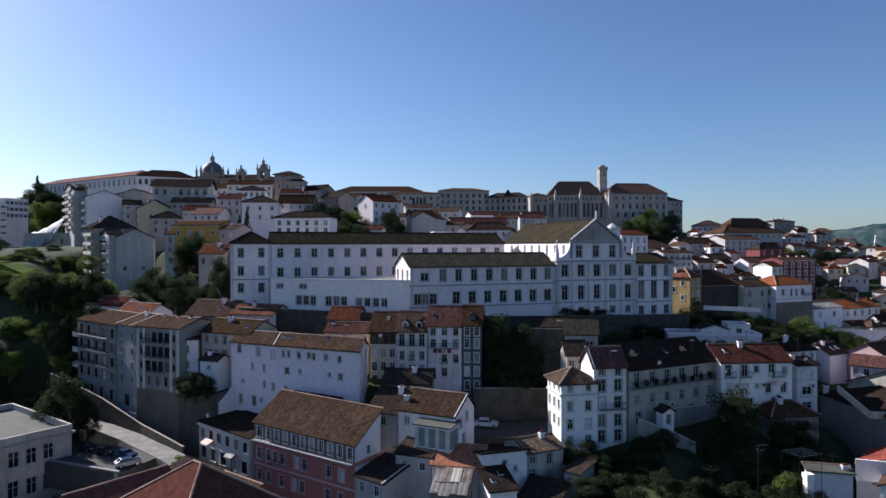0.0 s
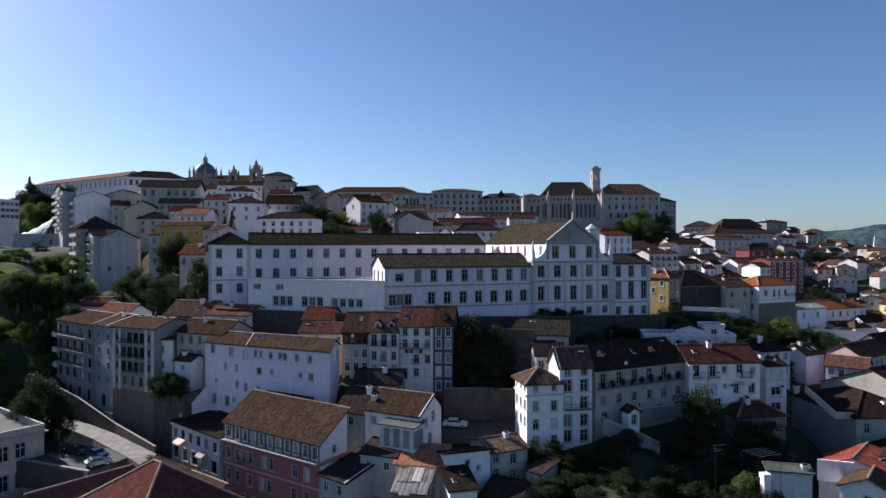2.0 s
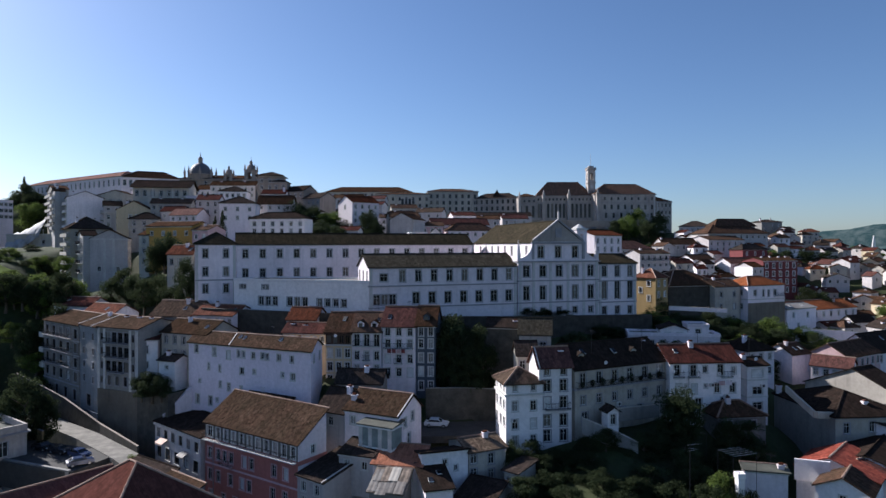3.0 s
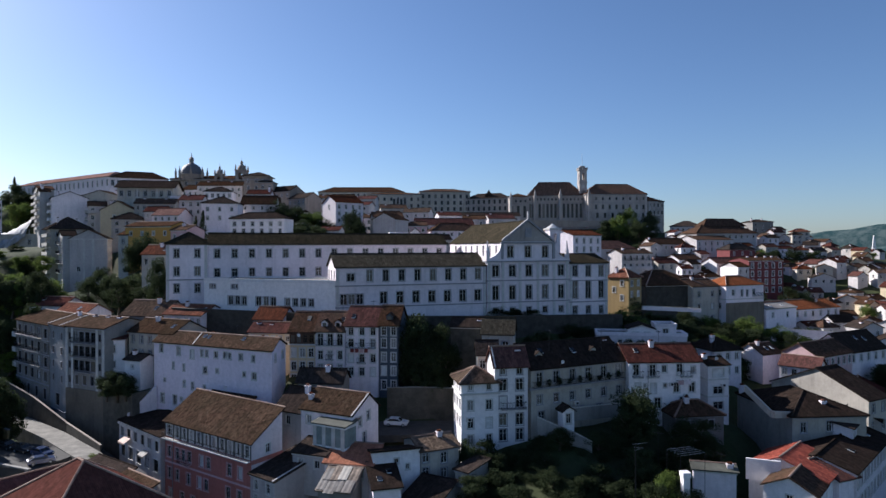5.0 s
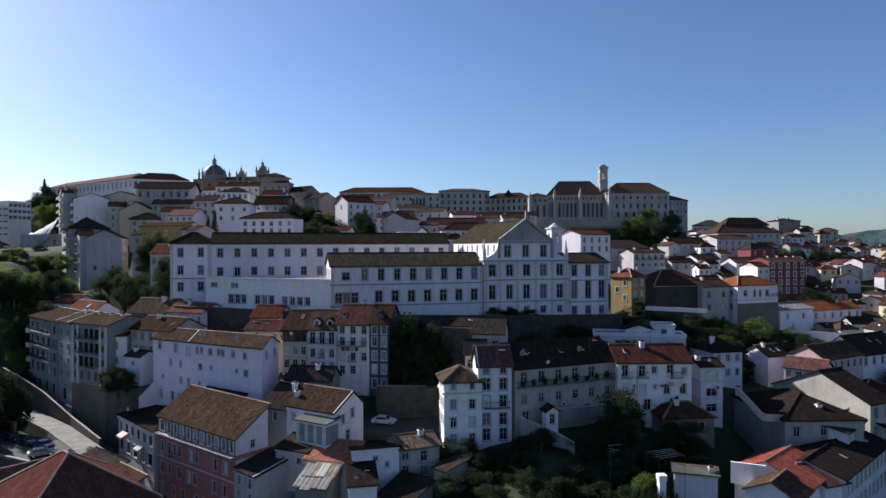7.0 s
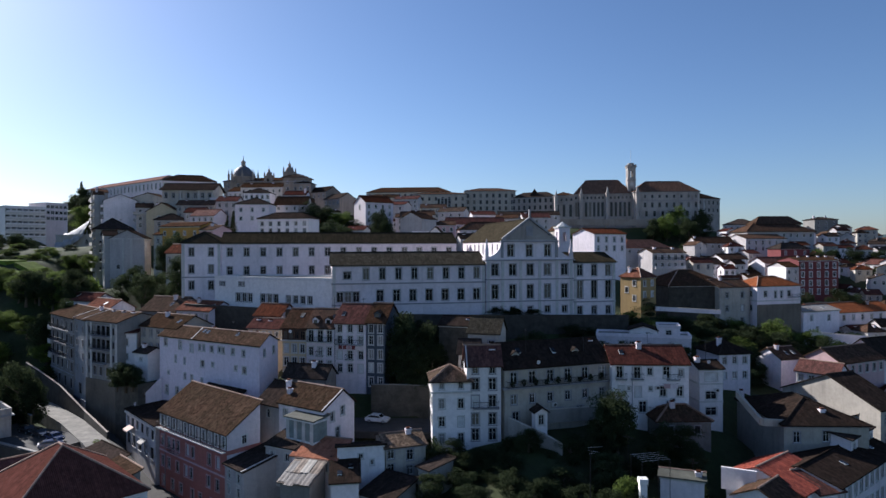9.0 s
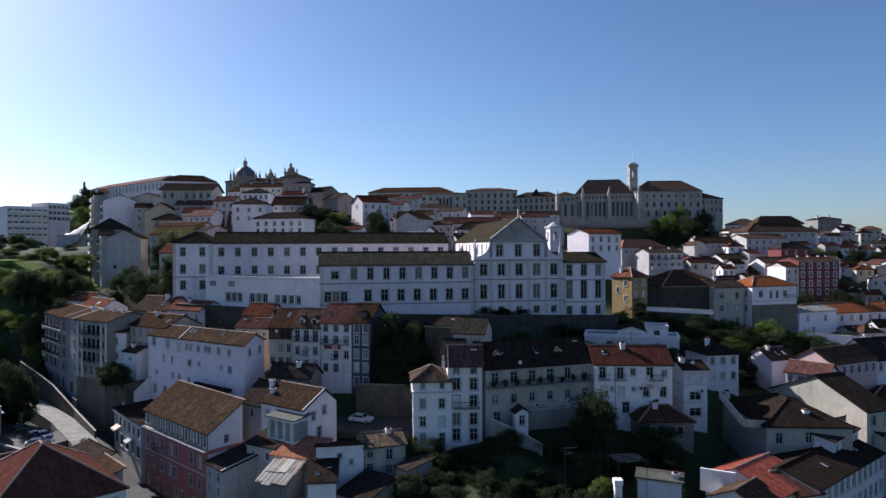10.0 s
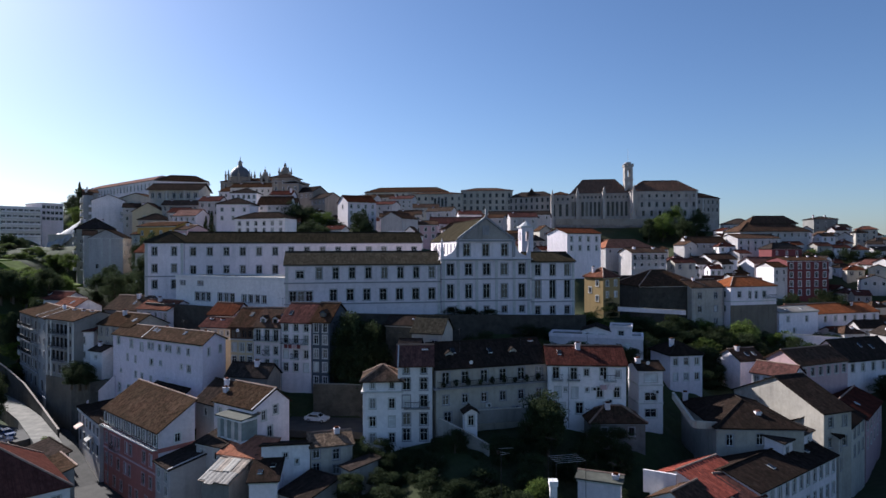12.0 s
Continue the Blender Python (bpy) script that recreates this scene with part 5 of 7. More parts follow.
house('back_house', 'white house with a dark brown pantile roof', -12.5, 103.0, -29.1, 5.8, 8.0, 15.0, 22.7, 'x', 3.0, DIM, T_DARK, F=[(1,(1.6,),1.0,1.4)])
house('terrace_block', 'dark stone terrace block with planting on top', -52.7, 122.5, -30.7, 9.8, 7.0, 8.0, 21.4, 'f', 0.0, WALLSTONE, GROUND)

# ---- the college: upper wing, terrace, front wing, church ----
YC = 18.4


def along(x, y, yaw, u, v=0.0):
    c, s = math.cos(radians(yaw)), math.sin(radians(yaw))
    return x + c * u - s * v, y + s * u + c * v


CX, CY = -6.9, 129.0
px, py = along(-49.6, 143.6, YC, 0.0)
COLLEGE_PIL = (0.4, 33.8)
house("college_pavilion", "white corner pavilion of a large college with grey stone trim", px, py, YC, 9.2, 18, 36.5, 50.9, "h", 2.6, WHITE, T_OLIVE, F=[(2, (2.3, 6.6, 10.6), 1.2, 2.1)], L=[(4, (2.3, 6.6), 1.2, 2.1)], trim=DARKTRIM, belts=((8.6, 0.15),), pil=(0.4, 8.8), cat="college")
px, py = along(-49.6, 143.6, YC, 9.3, 0.6)
house("college_wing", "long white upper wing of a college with olive tiled roof", px, py, YC, 60.5, 12, 40.5, 50.8, "x", 2.6, WHITE, T_OLIVE, F=[(15, (2.3, 7.0), 1.3, 2.1)], trim=DARKTRIM, cat="college")
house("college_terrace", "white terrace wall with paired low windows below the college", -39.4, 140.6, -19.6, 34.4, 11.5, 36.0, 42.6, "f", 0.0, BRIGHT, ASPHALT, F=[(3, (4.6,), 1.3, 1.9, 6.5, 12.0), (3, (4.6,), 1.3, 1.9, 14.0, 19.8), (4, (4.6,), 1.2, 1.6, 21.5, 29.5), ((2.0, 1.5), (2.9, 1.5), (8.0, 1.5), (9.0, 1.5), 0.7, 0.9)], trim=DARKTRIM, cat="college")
house("college_front_wing", "long white front wing of a college with tall windows", CX, CY, YC, 34.2, 12.5, 35.5, 45.7, "x", 2.6, WHITE, T_OLIVE, F=[(8, (1.9,), 1.3, 2.5, 5.5, 34.0), (7, (6.7,), 1.5, 2.5, 8.5, 34.0), (3, (6.9,), 1.4, 2.2, 0.8, 6.0), ((3.2, 2.2), 1.6, 1.6)], L=[(3, (1.9,), 1.0, 2.0)], trim=DARKTRIM, belts=((4.0, 0.18), (8.6, 0.15)), pil=COLLEGE_PIL, cat="college")
px, py = along(CX, CY, YC, 34.3, -0.4)
house("church", "white church front with stone pilasters and tall windows", px, py, YC, 21.0, 12, 33.0, 46.8, "f", 0.0, WHITE, ASPHALT, F=[(5, (2.4,), 1.6, 2.6), (5, (7.4,), 1.5, 3.2), (5, (11.6,), 1.2, 1.5)], trim=DARKTRIM, belts=((0.2, 0.35), (4.6, 0.2), (9.6, 0.2)), pil=(0.5, 3.9, 8.2, 12.8, 17.0, 20.5), cat="church", parapet=0.2)
px, py = along(CX, CY, YC, 38.0, -0.1)
nave = house("church_nave", "white church nave with a tall gable and dark roof", px, py, YC, 13.4, 37, 34.0, 51.0, "y", 4.9, WHITE, T_OLIVE, F=[(3, (2.2,), 1.5, 2.7)], L=[(8, (2.0,), 0.8, 2.2, 3.0, 36.0)], trim=DARKTRIM, ov=0.25, cat="church")
g = Soup()
for i, a in enumerate((-0.2, 13.0)):
    g.box(a, -0.35, 11.0, a + 0.6, -0.004, 17.0)
for sx in (0, 1):
    a, b = ((0, 17.1), (6.7, 22.1)) if sx == 0 else ((6.7, 22.1), (13.4, 17.1))
    g.poly([(a[0], -0.4, a[1] - 0.1), (b[0], -0.4, b[1] - 0.1), (b[0], -0.4, b[1] + 0.45), (a[0], -0.4, a[1] + 0.45)])
    g.poly([(a[0], -0.4, a[1] + 0.45), (b[0], -0.4, b[1] + 0.45), (b[0], 0.3, b[1] + 0.45), (a[0], 0.3, a[1] + 0.45)])
    g.poly([(b[0], -0.4, b[1] - 0.1), (a[0], -0.4, a[1] - 0.1), (a[0], -0.003, a[1] - 0.1), (b[0], -0.003, b[1] - 0.1)])
g.box(-0.3, -0.4, 16.7, 13.7, -0.005, 17.1)
g.box(5.9, -0.25, 18.2, 7.5, -0.006, 20.4)
g.box(6.5, -0.5, 22.4, 6.9, 0.0, 24.2)
g.poly([(0.4, -0.05, 17.2), (13.0, -0.05, 17.2), (6.7, -0.05, 21.9)], 1)
child("pediment", g.make("pediment", [DARKTRIM, PALE_STONE]), nave, label="grey stone pediment mouldings")
for u0, sgn in ((-0.2, -1), (13.6, 1)):
    v = Soup()
    pts = [(u0, 12.9), (u0, 16.6)] + [(u0 + sgn * 3.7 * (1 - math.cos(k * math.pi / 16)), 16.6 - 3.3 * math.sin(k * math.pi / 16)) for k in range(1, 9)] + [(u0 + sgn * 3.7, 12.9)]
    fr = [(p[0], -0.2, p[1]) for p in pts]
    bk = [(p[0], 0.5, p[1]) for p in pts]
    v.poly(fr if sgn < 0 else fr[::-1])
    v.poly(bk[::-1] if sgn < 0 else bk)
    for i in range(len(pts)):
        j = (i + 1) % len(pts)
        v.poly([fr[j], fr[i], bk[i], bk[j]])
    v.box(u0 + sgn * 3.3 - 0.4, -0.4, 13.0, u0 + sgn * 3.3 + 0.4, 0.4, 14.6)
    v.lathe([(0.42, 14.6), (0.5, 15.0), (0.3, 15.6), (0.08, 17.4)], 8, u0 + sgn * 3.3, 0.0)
    child("volute", v.make("volute", [WHITE]), nave)
px, py = along(CX, CY, YC, 55.4)
house("college_end_wing", "white end wing of a college with very tall windows", px, py, YC, 10.8, 12.5, 33.0, 46.0, "x", 2.0, WHITE, T_OLIVE, F=[(3, (1.9,), 1.3, 2.6), (3, (6.4,), 1.4, 4.2), (3, (11.3,), 1.2, 1.9)], R=[(3, (1.9, 6.4), 1.2, 2.6)], trim=DARKTRIM, belts=((4.2, 0.18), (9.3, 0.15)), pil=(0.6, 10.4), cat="college")
bell = root("belfry", 43.5, 159.8, 44.8, YC)
tag(bell, "small white square belfry with arched openings", "belfry")
s = Soup()
facade(s, (0, 0, 0), (1, 0, 0), 3.0, -6, 9.6, [(1.0, 2.0, 6.2, 8.6)], deep=0.6)
facade(s, (3.0, 0, 0), (0, 1, 0), 3.0, -6, 9.6, [(1.0, 2.0, 6.2, 8.6)], deep=0.6)
facade(s, (3.0, 3.0, 0), (-1, 0, 0), 3.0, -6, 9.6, [(1.0, 2.0, 6.2, 8.6)], deep=0.6)
facade(s, (0, 3.0, 0), (0, -1, 0), 3.0, -6, 9.6, [(1.0, 2.0, 6.2, 8.6)], deep=0.6)
child("wall", s.make("wall", [WHITE]), bell)
s = Soup()
s.box(-0.3, -0.3, 9.6, 3.3, 3.3, 10.0)
s.lathe([(1.9, 10.0), (1.2, 10.5), (0.0, 11.3)], 8, 1.5, 1.5)
child("cap", s.make("cap", [TRIM]), bell)

# ---- the university on the hilltop ----
U = "university buildings"
house("university_block", "long pale stone university block with many windows", -38.4, 425.0, 3.0, 37.3, 22, 66, 86.7, "h", 1.8, BEIGE, T_BROWN, F=[(8, (3.4, 8.0, 12.0), 1.4, 2.2), (4, (6.0,), 1.6, 5.6, 17.0, 27.0)], far=True, cat="university", group=U, belts=((0.3, 0.5),))
house("university_wing", "long university wing under a broad brown roof", -79.5, 458.0, 2.0, 64.0, 20, 70, 91.3, "h", 4.2, BEIGE, T_BROWN, F=[(14, (2.4,), 1.3, 2.0)], far=True, cat="university", group=U)
house("university_block", "pale stone university block with tall windows and flat cornice", -2.8, 437.0, 6.0, 36.0, 22, 68, 89.6, "h", 2.6, BEIGE, T_BROWN, F=[(8, (3.4, 8.0, 12.4), 1.6, 2.6)], far=True, cat="university", group=U, belts=((0.3, 0.6),))
house("university_wing", "long pale stone university wing with a low dark roof", 30.0, 441.0, -19.9, 31.0, 14, 64, 84.6, "h", 3.6, PALE_STONE, T_DARK, F=[(8, (2.6, 7.4), 1.5, 2.8)], far=True, cat="university", group=U, belts=((0.4, 0.6),))
house("university_turret", "small square turret with a pointed dark roof", 43.6, 437.6, -19.9, 4.4, 4.4, 64, 86.2, "h", 4.2, PALE_STONE, T_DARK, F=[(1, (2.0,), 1.2, 1.8)], far=True, cat="university", group=U)
house("university_wing", "stone wing beside the great hall with tall dark windows", 58.9, 421.5, -2.0, 13.0, 15, 62, 84.4, "h", 2.4, PALE_STONE, T_BROWN, F=[(3, (10.4,), 1.7, 8.0), (4, (3.0,), 1.2, 1.6)], far=True, cat="university", group=U, belts=((0.4, 0.6), (5.2, 0.3)))
house("university_hall", "tall stone hall with long windows under a steep brown roof", 72.0, 421.0, -1.5, 38.0, 17, 62, 85.2, "h", 9.6, PALE_STONE, T_HALL, F=[(15, (2.8,), 1.1, 1.5), (2, (10.6,), 1.5, 9.4, 0.6, 4.4), (5, (10.6,), 1.5, 9.4, 6.6, 20.0), (5, (10.6,), 1.5, 9.4, 23.0, 37.4)], far=True, cat="university", group=U, belts=((0.4, 0.7), (5.2, 0.3)))
house("university_hall", "pale stone hall with a brown hipped roof", 110.0, 414.0, 4.0, 42.0, 20, 62, 85.6, "h", 7.4, PALE_STONE, T_HALL, pil=(0.6, 41.4), F=[(9, (3.2,), 1.3, 1.8), (9, (8.8,), 1.5, 3.0), (8, (14.5,), 1.6, 3.4)], R=[(5, (2.8, 9.0), 1.6, 2.6)], far=True, cat="university", group=U, belts=((0.4, 0.7), (6.0, 0.3)))
house("university_wing", "lower stone wing at the end of the university", 150.0, 434.0, 28.0, 27.0, 18, 60, 82.6, "h", 4.0, PALE_STONE, T_DARK, F=[(7, (2.8, 8.0), 1.4, 2.4)], far=True, cat="university", group=U, belts=((0.4, 0.5),), pil=(0.6, 13.0))
for bx, by, bz in ((59.0, 417.6, 86.0), (75.4, 417.0, 87.4), (92.4, 416.2, 88.0), (110.6, 411.0, 88.4)):
    b = root("buttress", bx, by, 60.0, 3.0)
    tag(b, "tall stone buttress with a pinnacle", "buttress", "university buttresses")
    FOOT.append((bx, by, 62.0))
    s = Soup()
    s.box(0.2, 0, -2, 2.0, 4.2, bz - 63.0)
    s.box(0.0, -0.2, bz - 63.0, 2.2, 2.6, bz - 62.5)
    s.box(-0.1, -0.6, -2, 2.3, 4.2, 9.0)
    child("shaft", s.make("shaft", [PALE_STONE]), b)
    s = Soup()
    s.lathe([(0.9, bz - 62.5), (0.7, bz - 61.2), (0.12, bz - 58.6)], 8, 1.1, 1.1)
    child("pinnacle", s.make("pinnacle", [PALE_STONE]), b)
tower = root("clock_tower", 107.2, 421.0, 64.0, 4.0)
tag(tower, "tall square stone clock tower with belfry openings", "tower")
TW = 5.2
s = Soup()
for org, ax in (((0, 0, 0), (1, 0, 0)), ((TW, 0, 0), (0, 1, 0)), ((TW, TW, 0), (-1, 0, 0)), ((0, TW, 0), (0, -1, 0))):
    facade(s, org, ax, TW, -2, 38.4, [(1.8, 3.4, 31.6, 36.4), (2.0, 3.2, 22.0, 24.5)], deep=0.9)
child("shaft", s.make("shaft", [PALE_STONE]), tower)
s = Soup()
s.box(-0.5, -0.5, 38.4, TW + 0.5, TW + 0.5, 39.1)
s.box(-0.35, -0.35, 29.6, TW + 0.35, TW + 0.35, 30.2)
for a in range(3):
    for b in range(3):
        if a != 1 or b != 1:
            s.box(-0.4 + a * 2.5, -0.4 + b * 2.5, 39.1, 0.6 + a * 2.5, 0.6 + b * 2.5, 40.3)
s.box(0.9, 0.9, 39.1, TW - 0.9, TW - 0.9, 41.4)
child("cornice", s.make("cornice", [PALE_STONE]), tower)
s = Soup()
s.tube((TW / 2, TW / 2, 41.4), (TW / 2, TW / 2, 50.0), 0.14, 0.08, 6)
child("flagpole", s.make("flagpole", [METAL]), tower)
s = Soup()
s.tube((TW / 2, -0.02, 27.2), (TW / 2, -0.14, 27.2), 1.1, 1.1, 16)
child("clock_face", s.make("clock_face", [TRIM]), tower)

# ---- the domed cathedral ----
house("cathedral", "old stone cathedral body with brown roofs", -156.0, 382.0, 2.0, 52.0, 24, 76, 93.0, "h", 3.0, STONE, T_BROWN, F=[(8, (3.0, 8.0), 1.4, 2.6)], far=True, cat="cathedral", belts=((0.4, 0.6),))
dome = root("dome", -145.2, 388.0, 92.0)
tag(dome, "dark ribbed dome with a stone lantern and pinnacles", "dome")
s = Soup()
s.lathe([(6.8, 0), (6.8, 3.4), (7.3, 3.5), (7.3, 4.1), (6.6, 4.3)], 24)
child("drum", s.make("drum", [STONE]), dome)
s = Soup()
s.lathe([(6.6 * math.cos(k * math.pi / 20), 4.3 + 7.2 * math.sin(k * math.pi / 20)) for k in range(0, 9)] + [(1.6, 11.6)], 24)
child("shell", s.make("shell", [COPPER]), dome)
s = Soup()
s.lathe([(1.5, 11.4), (1.3, 13.6), (1.7, 13.8), (1.1, 14.8), (0.3, 15.6), (0.1, 18.2)], 10)
child("lantern", s.make("lantern", [STONE]), dome)
for k in range(8):
    a = k * math.pi / 4 + 0.3
    s = Soup()
    s.lathe([(0.7, 0), (0.7, 5.0), (0.9, 5.2), (0.4, 6.4), (0.08, 8.8)], 8, 9.4 * math.cos(a), 8.5 * math.sin(a))
    child("pinnacle", s.make("pinnacle", [STONE]), dome)
for bx, by, r, top in ((-125.5, 383.0, 2.5, 101.0), (-111.0, 381.0, 3.3, 104.2)):
    o = root("bell_tower", bx, by, 88.0, 3.0)
    tag(o, "stone church bell tower with a small cupola and corner pinnacles", "bell tower")
    hh = top - 88.0
    s = Soup()
    for org, ax in (((-r, -r, 0), (1, 0, 0)), ((r, -r, 0), (0, 1, 0)), ((r, r, 0), (-1, 0, 0)), ((-r, r, 0), (0, -1, 0))):
        facade(s, org, ax, 2 * r, -8, hh * 0.58, [(r * 0.65, r * 1.35, hh * 0.25, hh * 0.5)], deep=0.6)
    child("shaft", s.make("shaft", [STONE]), o)
    s = Soup()
    s.box(-r - 0.3, -r - 0.3, hh * 0.58, r + 0.3, r + 0.3, hh * 0.62)
    s.lathe([(r * 0.85, hh * 0.62), (r * 0.8, hh * 0.7), (r * 0.5, hh * 0.8), (r * 0.25, hh * 0.84), (r * 0.3, hh * 0.92), (0.1, hh), (0.06, hh + 1.8)], 12)
    child("cupola", s.make("cupola", [STONE]), o)
    for sx in (-1, 1):
        for sy in (-1, 1):
            s = Soup()
            s.lathe([(0.5, hh * 0.62), (0.45, hh * 0.72), (0.08, hh * 0.82)], 6, sx * r * 0.9, sy * r * 0.9)
            child("pinnacle", s.make("pinnacle", [STONE]), o)

# ---- the lie of the land ----
LIE_A = [(-40, 40, 2), (20, 40, 4), (60, 40, 5), (100, 60, 2), (140, 70, 0), (0, 72, 10), (40, 75, 11), (-90, 60, -8), (-140, 100, -2), (0, -60, 0), (150, -60, 0), (-150, -60, 0), (40, 92, 14.5), (50, 95, 15.5), (58, 98, 16), (46, 100, 17), (62, 92, 15), (10, 112, 18.0), (14, 106, 18.0), (6, 108, 18.0), (18, 112, 18.4), (24, 112, 20), (10, 120, 22), (14, 126, 27), (18, 130, 31), (-76, 110, 8.2)]
LIE_B = [(-64, 106, 8.6), (-56, 104, 9.0), (-66, 118, 9.8), (-58, 112, 10.4), (-74, 126, 10.2), (-84, 134, 10.0), (-50, 104, 10.0), (-48, 112, 8.0), (-55, 122, 9.3), (-64, 130, 9.6), (-48, 117, 9.2), (-70, 100, 7.5), (-60, 95, 7.0), (-45, 98, 6.0), (-80, 120, 8.5), (-92, 143, 10.0), (-56, 117, 10.4), (-70, 122, 10.2), (-90, 122, 5.0), (-38, 103, 5.4), (-40, 94, 5.2), (-95, 138, 9.4), (-78, 130, 10.1), (-30, 97, 5.0), (-20, 91, 4.8), (-10, 85, 4.8)]
LIE_C = [(-24, 88, 4.6), (-145, 205, 45), (-110, 172, 37), (-125, 185, 41), (-98, 155, 29), (-105, 140, 16), (-120, 150, 24), (-180, 230, 50), (-150, 170, 38), (-190, 260, 54), (-215, 330, 72), (-260, 360, 74), (-320, 400, 70), (90, 440, 66), (20, 470, 70), (-60, 330, 72), (-150, 410, 78), (150, 470, 62), (180, 250, 22), (250, 290, 24), (260, 380, 38), (330, 420, 34), (210, 420, 52), (300, 300, 20), (200, 200, 14), (140, 170, 16)]
LIE_D = [(180, 120, 2), (125, 110, 3), (108, 105, 3), (400, 600, 30), (250, 600, 45), (0, 620, 66), (-200, 600, 66), (-450, 550, 56), (500, 400, 22), (400, 250, 12), (-300, 200, 40), (-260, 120, 20), (-400, 300, 50), (300, 120, 0), (420, 60, 0), (-300, 0, 0)]
SPOTS = LIE_A + LIE_B + LIE_C + LIE_D
CONTROL = []


def settle():
    CONTROL.clear()
    CONTROL.append(np.array(SPOTS + FOOT, dtype=float))


def far_land(x, y):
    t = np.clip((y - 500) / 900.0, 0, 1)
    return np.where(y > 300, 34 - 16 * t + 5 * np.sin(x / 130.0 + y / 200.0), 8.0)


def land(xs, ys):
    xs, ys = np.atleast_1d(np.asarray(xs, float)), np.atleast_1d(np.asarray(ys, float))
    c = CONTROL[0]
    out = np.empty(len(xs))
    for i in range(0, len(xs), 4000):
        x, y = xs[i:i + 4000, None], ys[i:i + 4000, None]
        d2 = (x - c[:, 0]) ** 2 + (y - c[:, 1]) ** 2 + 12.0
        w = d2 ** -1.8
        z = (w * c[:, 2]).sum(1) / w.sum(1)
        near = np.sqrt(d2.min(1))
        k = np.clip((near - 90) / 220.0, 0, 1)
        out[i:i + 4000] = z * (1 - k) + far_land(x[:, 0], y[:, 0]) * k
    return out


def land_at(x, y):
    return float(land([x], [y])[0])


settle()
rng = random.Random(11)
TAKEN = [(p[0], p[1]) for p in FOOT] + [(x, y) for x in (-128, -121, -114, -107) for y in (192, 200, 208, 216)] + [(x, y) for x in (138, 146, 154, 162) for y in (238, 247, 256, 265)]


def fill(n, x0, x1, y0, y1, gap, walls, roofs, label):
    """Small houses scattered over a stretch of the slope, side by side with the rest."""
    made = 0
    for _ in range(n * 12):
        if made >= n:
            break
        x, y = rng.uniform(x0, x1), rng.uniform(y0, y1)
        if any((x - a) ** 2 + (y - b) ** 2 < gap * gap for a, b in TAKEN):
            continue
        w, d, hh = rng.uniform(4.6, 9.5), rng.uniform(5.0, 7.5), rng.uniform(3.4, 6.6)
        yaw = rng.choice((18, 22, 8, 30, -10, 110, 60)) + rng.uniform(-6, 6)
        fx, fy = along(x, y, yaw, -w / 2, -d / 2)
        z = land_at(x, y)
        wall, tile = rng.choice(walls), rng.choice(roofs)
        n_w = max(2, int(w / 3))
        rows = (1.6, 4.4) if hh > 6.2 else (1.6,)
        house("hillside_house", label, fx, fy, yaw, w, d, z - 0.6, z + hh, rng.choice("xxxhy"), rng.uniform(1.2, 1.9), wall, tile, F=[(n_w, rows, 1.0, 1.5)], L=[(1, rows, 1.0, 1.5)], far=True, group="hillside houses", cornice=False, chim=((w * 0.3, d * 0.4, -0.3),) if rng.random() < 0.5 else ())
        TAKEN.extend([(x, y), along(x, y, yaw, w * 0.35), along(x, y, yaw, -w * 0.35)])
        made += 1


PAL = (WHITE, DIM, BRIGHT, DIM, DIM, BEIGE, CREAM, DIM)
TIL = (T_ORANGE, T_RED, T_BROWN, T_RED, T_BROWN, T_DARK, T_BROWN)
fill(120, 118, 262, 226, 312, 6.4, PAL, TIL, "small white hillside house with an orange tile roof")
fill(60, 150, 246, 312, 385, 7.6, PAL, TIL, "small white house with a tiled roof on the slope")
fill(24, 132, 215, 178, 232, 8, PAL, TIL, "white house with a clay tile roof on the slope")
fill(34, 60, 125, 200, 320, 8, PAL, TIL, "white house with a brown tile roof above the college")
fill(26, -30, 60, 200, 340, 10, PAL, (T_BROWN, T_DARK, T_RED), "pale house with a brown tile roof on the hill")
fill(34, -128, -30, 198, 330, 9.5, PAL, (T_BROWN, T_DARK, T_RED), "pale hillside house with a dark tile roof")
fill(20, 330, 560, 330, 640, 16, PAL, TIL, "distant white house with an orange roof")
settle()


def graded(a, b, step, grow, ends):
    v = list(np.arange(a, b + 0.1, step))
    s, p = step, b
    while p < ends[1]:
        s *= grow
        p += s
        v.append(p)
    s, p = step, a
    while p > ends[0]:
        s *= grow
        p -= s
        v.insert(0, p)
    return np.array(v)


gx, gy = graded(-230, 340, 4.0, 1.22, (-4600, 4600)), graded(20, 480, 4.0, 1.22, (-2500, 4600))
X, Y = np.meshgrid(gx, gy)
Z = land(X.ravel(), Y.ravel())
# roads and yards are cut into the slope
ROAD = ((-99.7, 148.0, 12.9), (-84.8, 137.0, 12.8), (-75.6, 131.5, 12.6), (-62.3, 122.0, 12.4), (-56.4, 117.0, 12.3), (-49.2, 111.0, 12.2), (-45.2, 107.7, 11.8))
YARD = ((-80, 117.5, 12.1), (-66, 112.5, 12.1), (-52.5, 108.0, 12.1))
LANE = ((-68, 133, 9.9), (-49.5, 115.2, 8.9), (-42.0, 109.5, 7.2), (-34.8, 104.0, 6.0), (-15.2, 90.8, 5.4), (3.4, 79.2, 5.2))
COURT = ((2.0, 107.0, 18.1), (22.0, 108.0, 18.1))
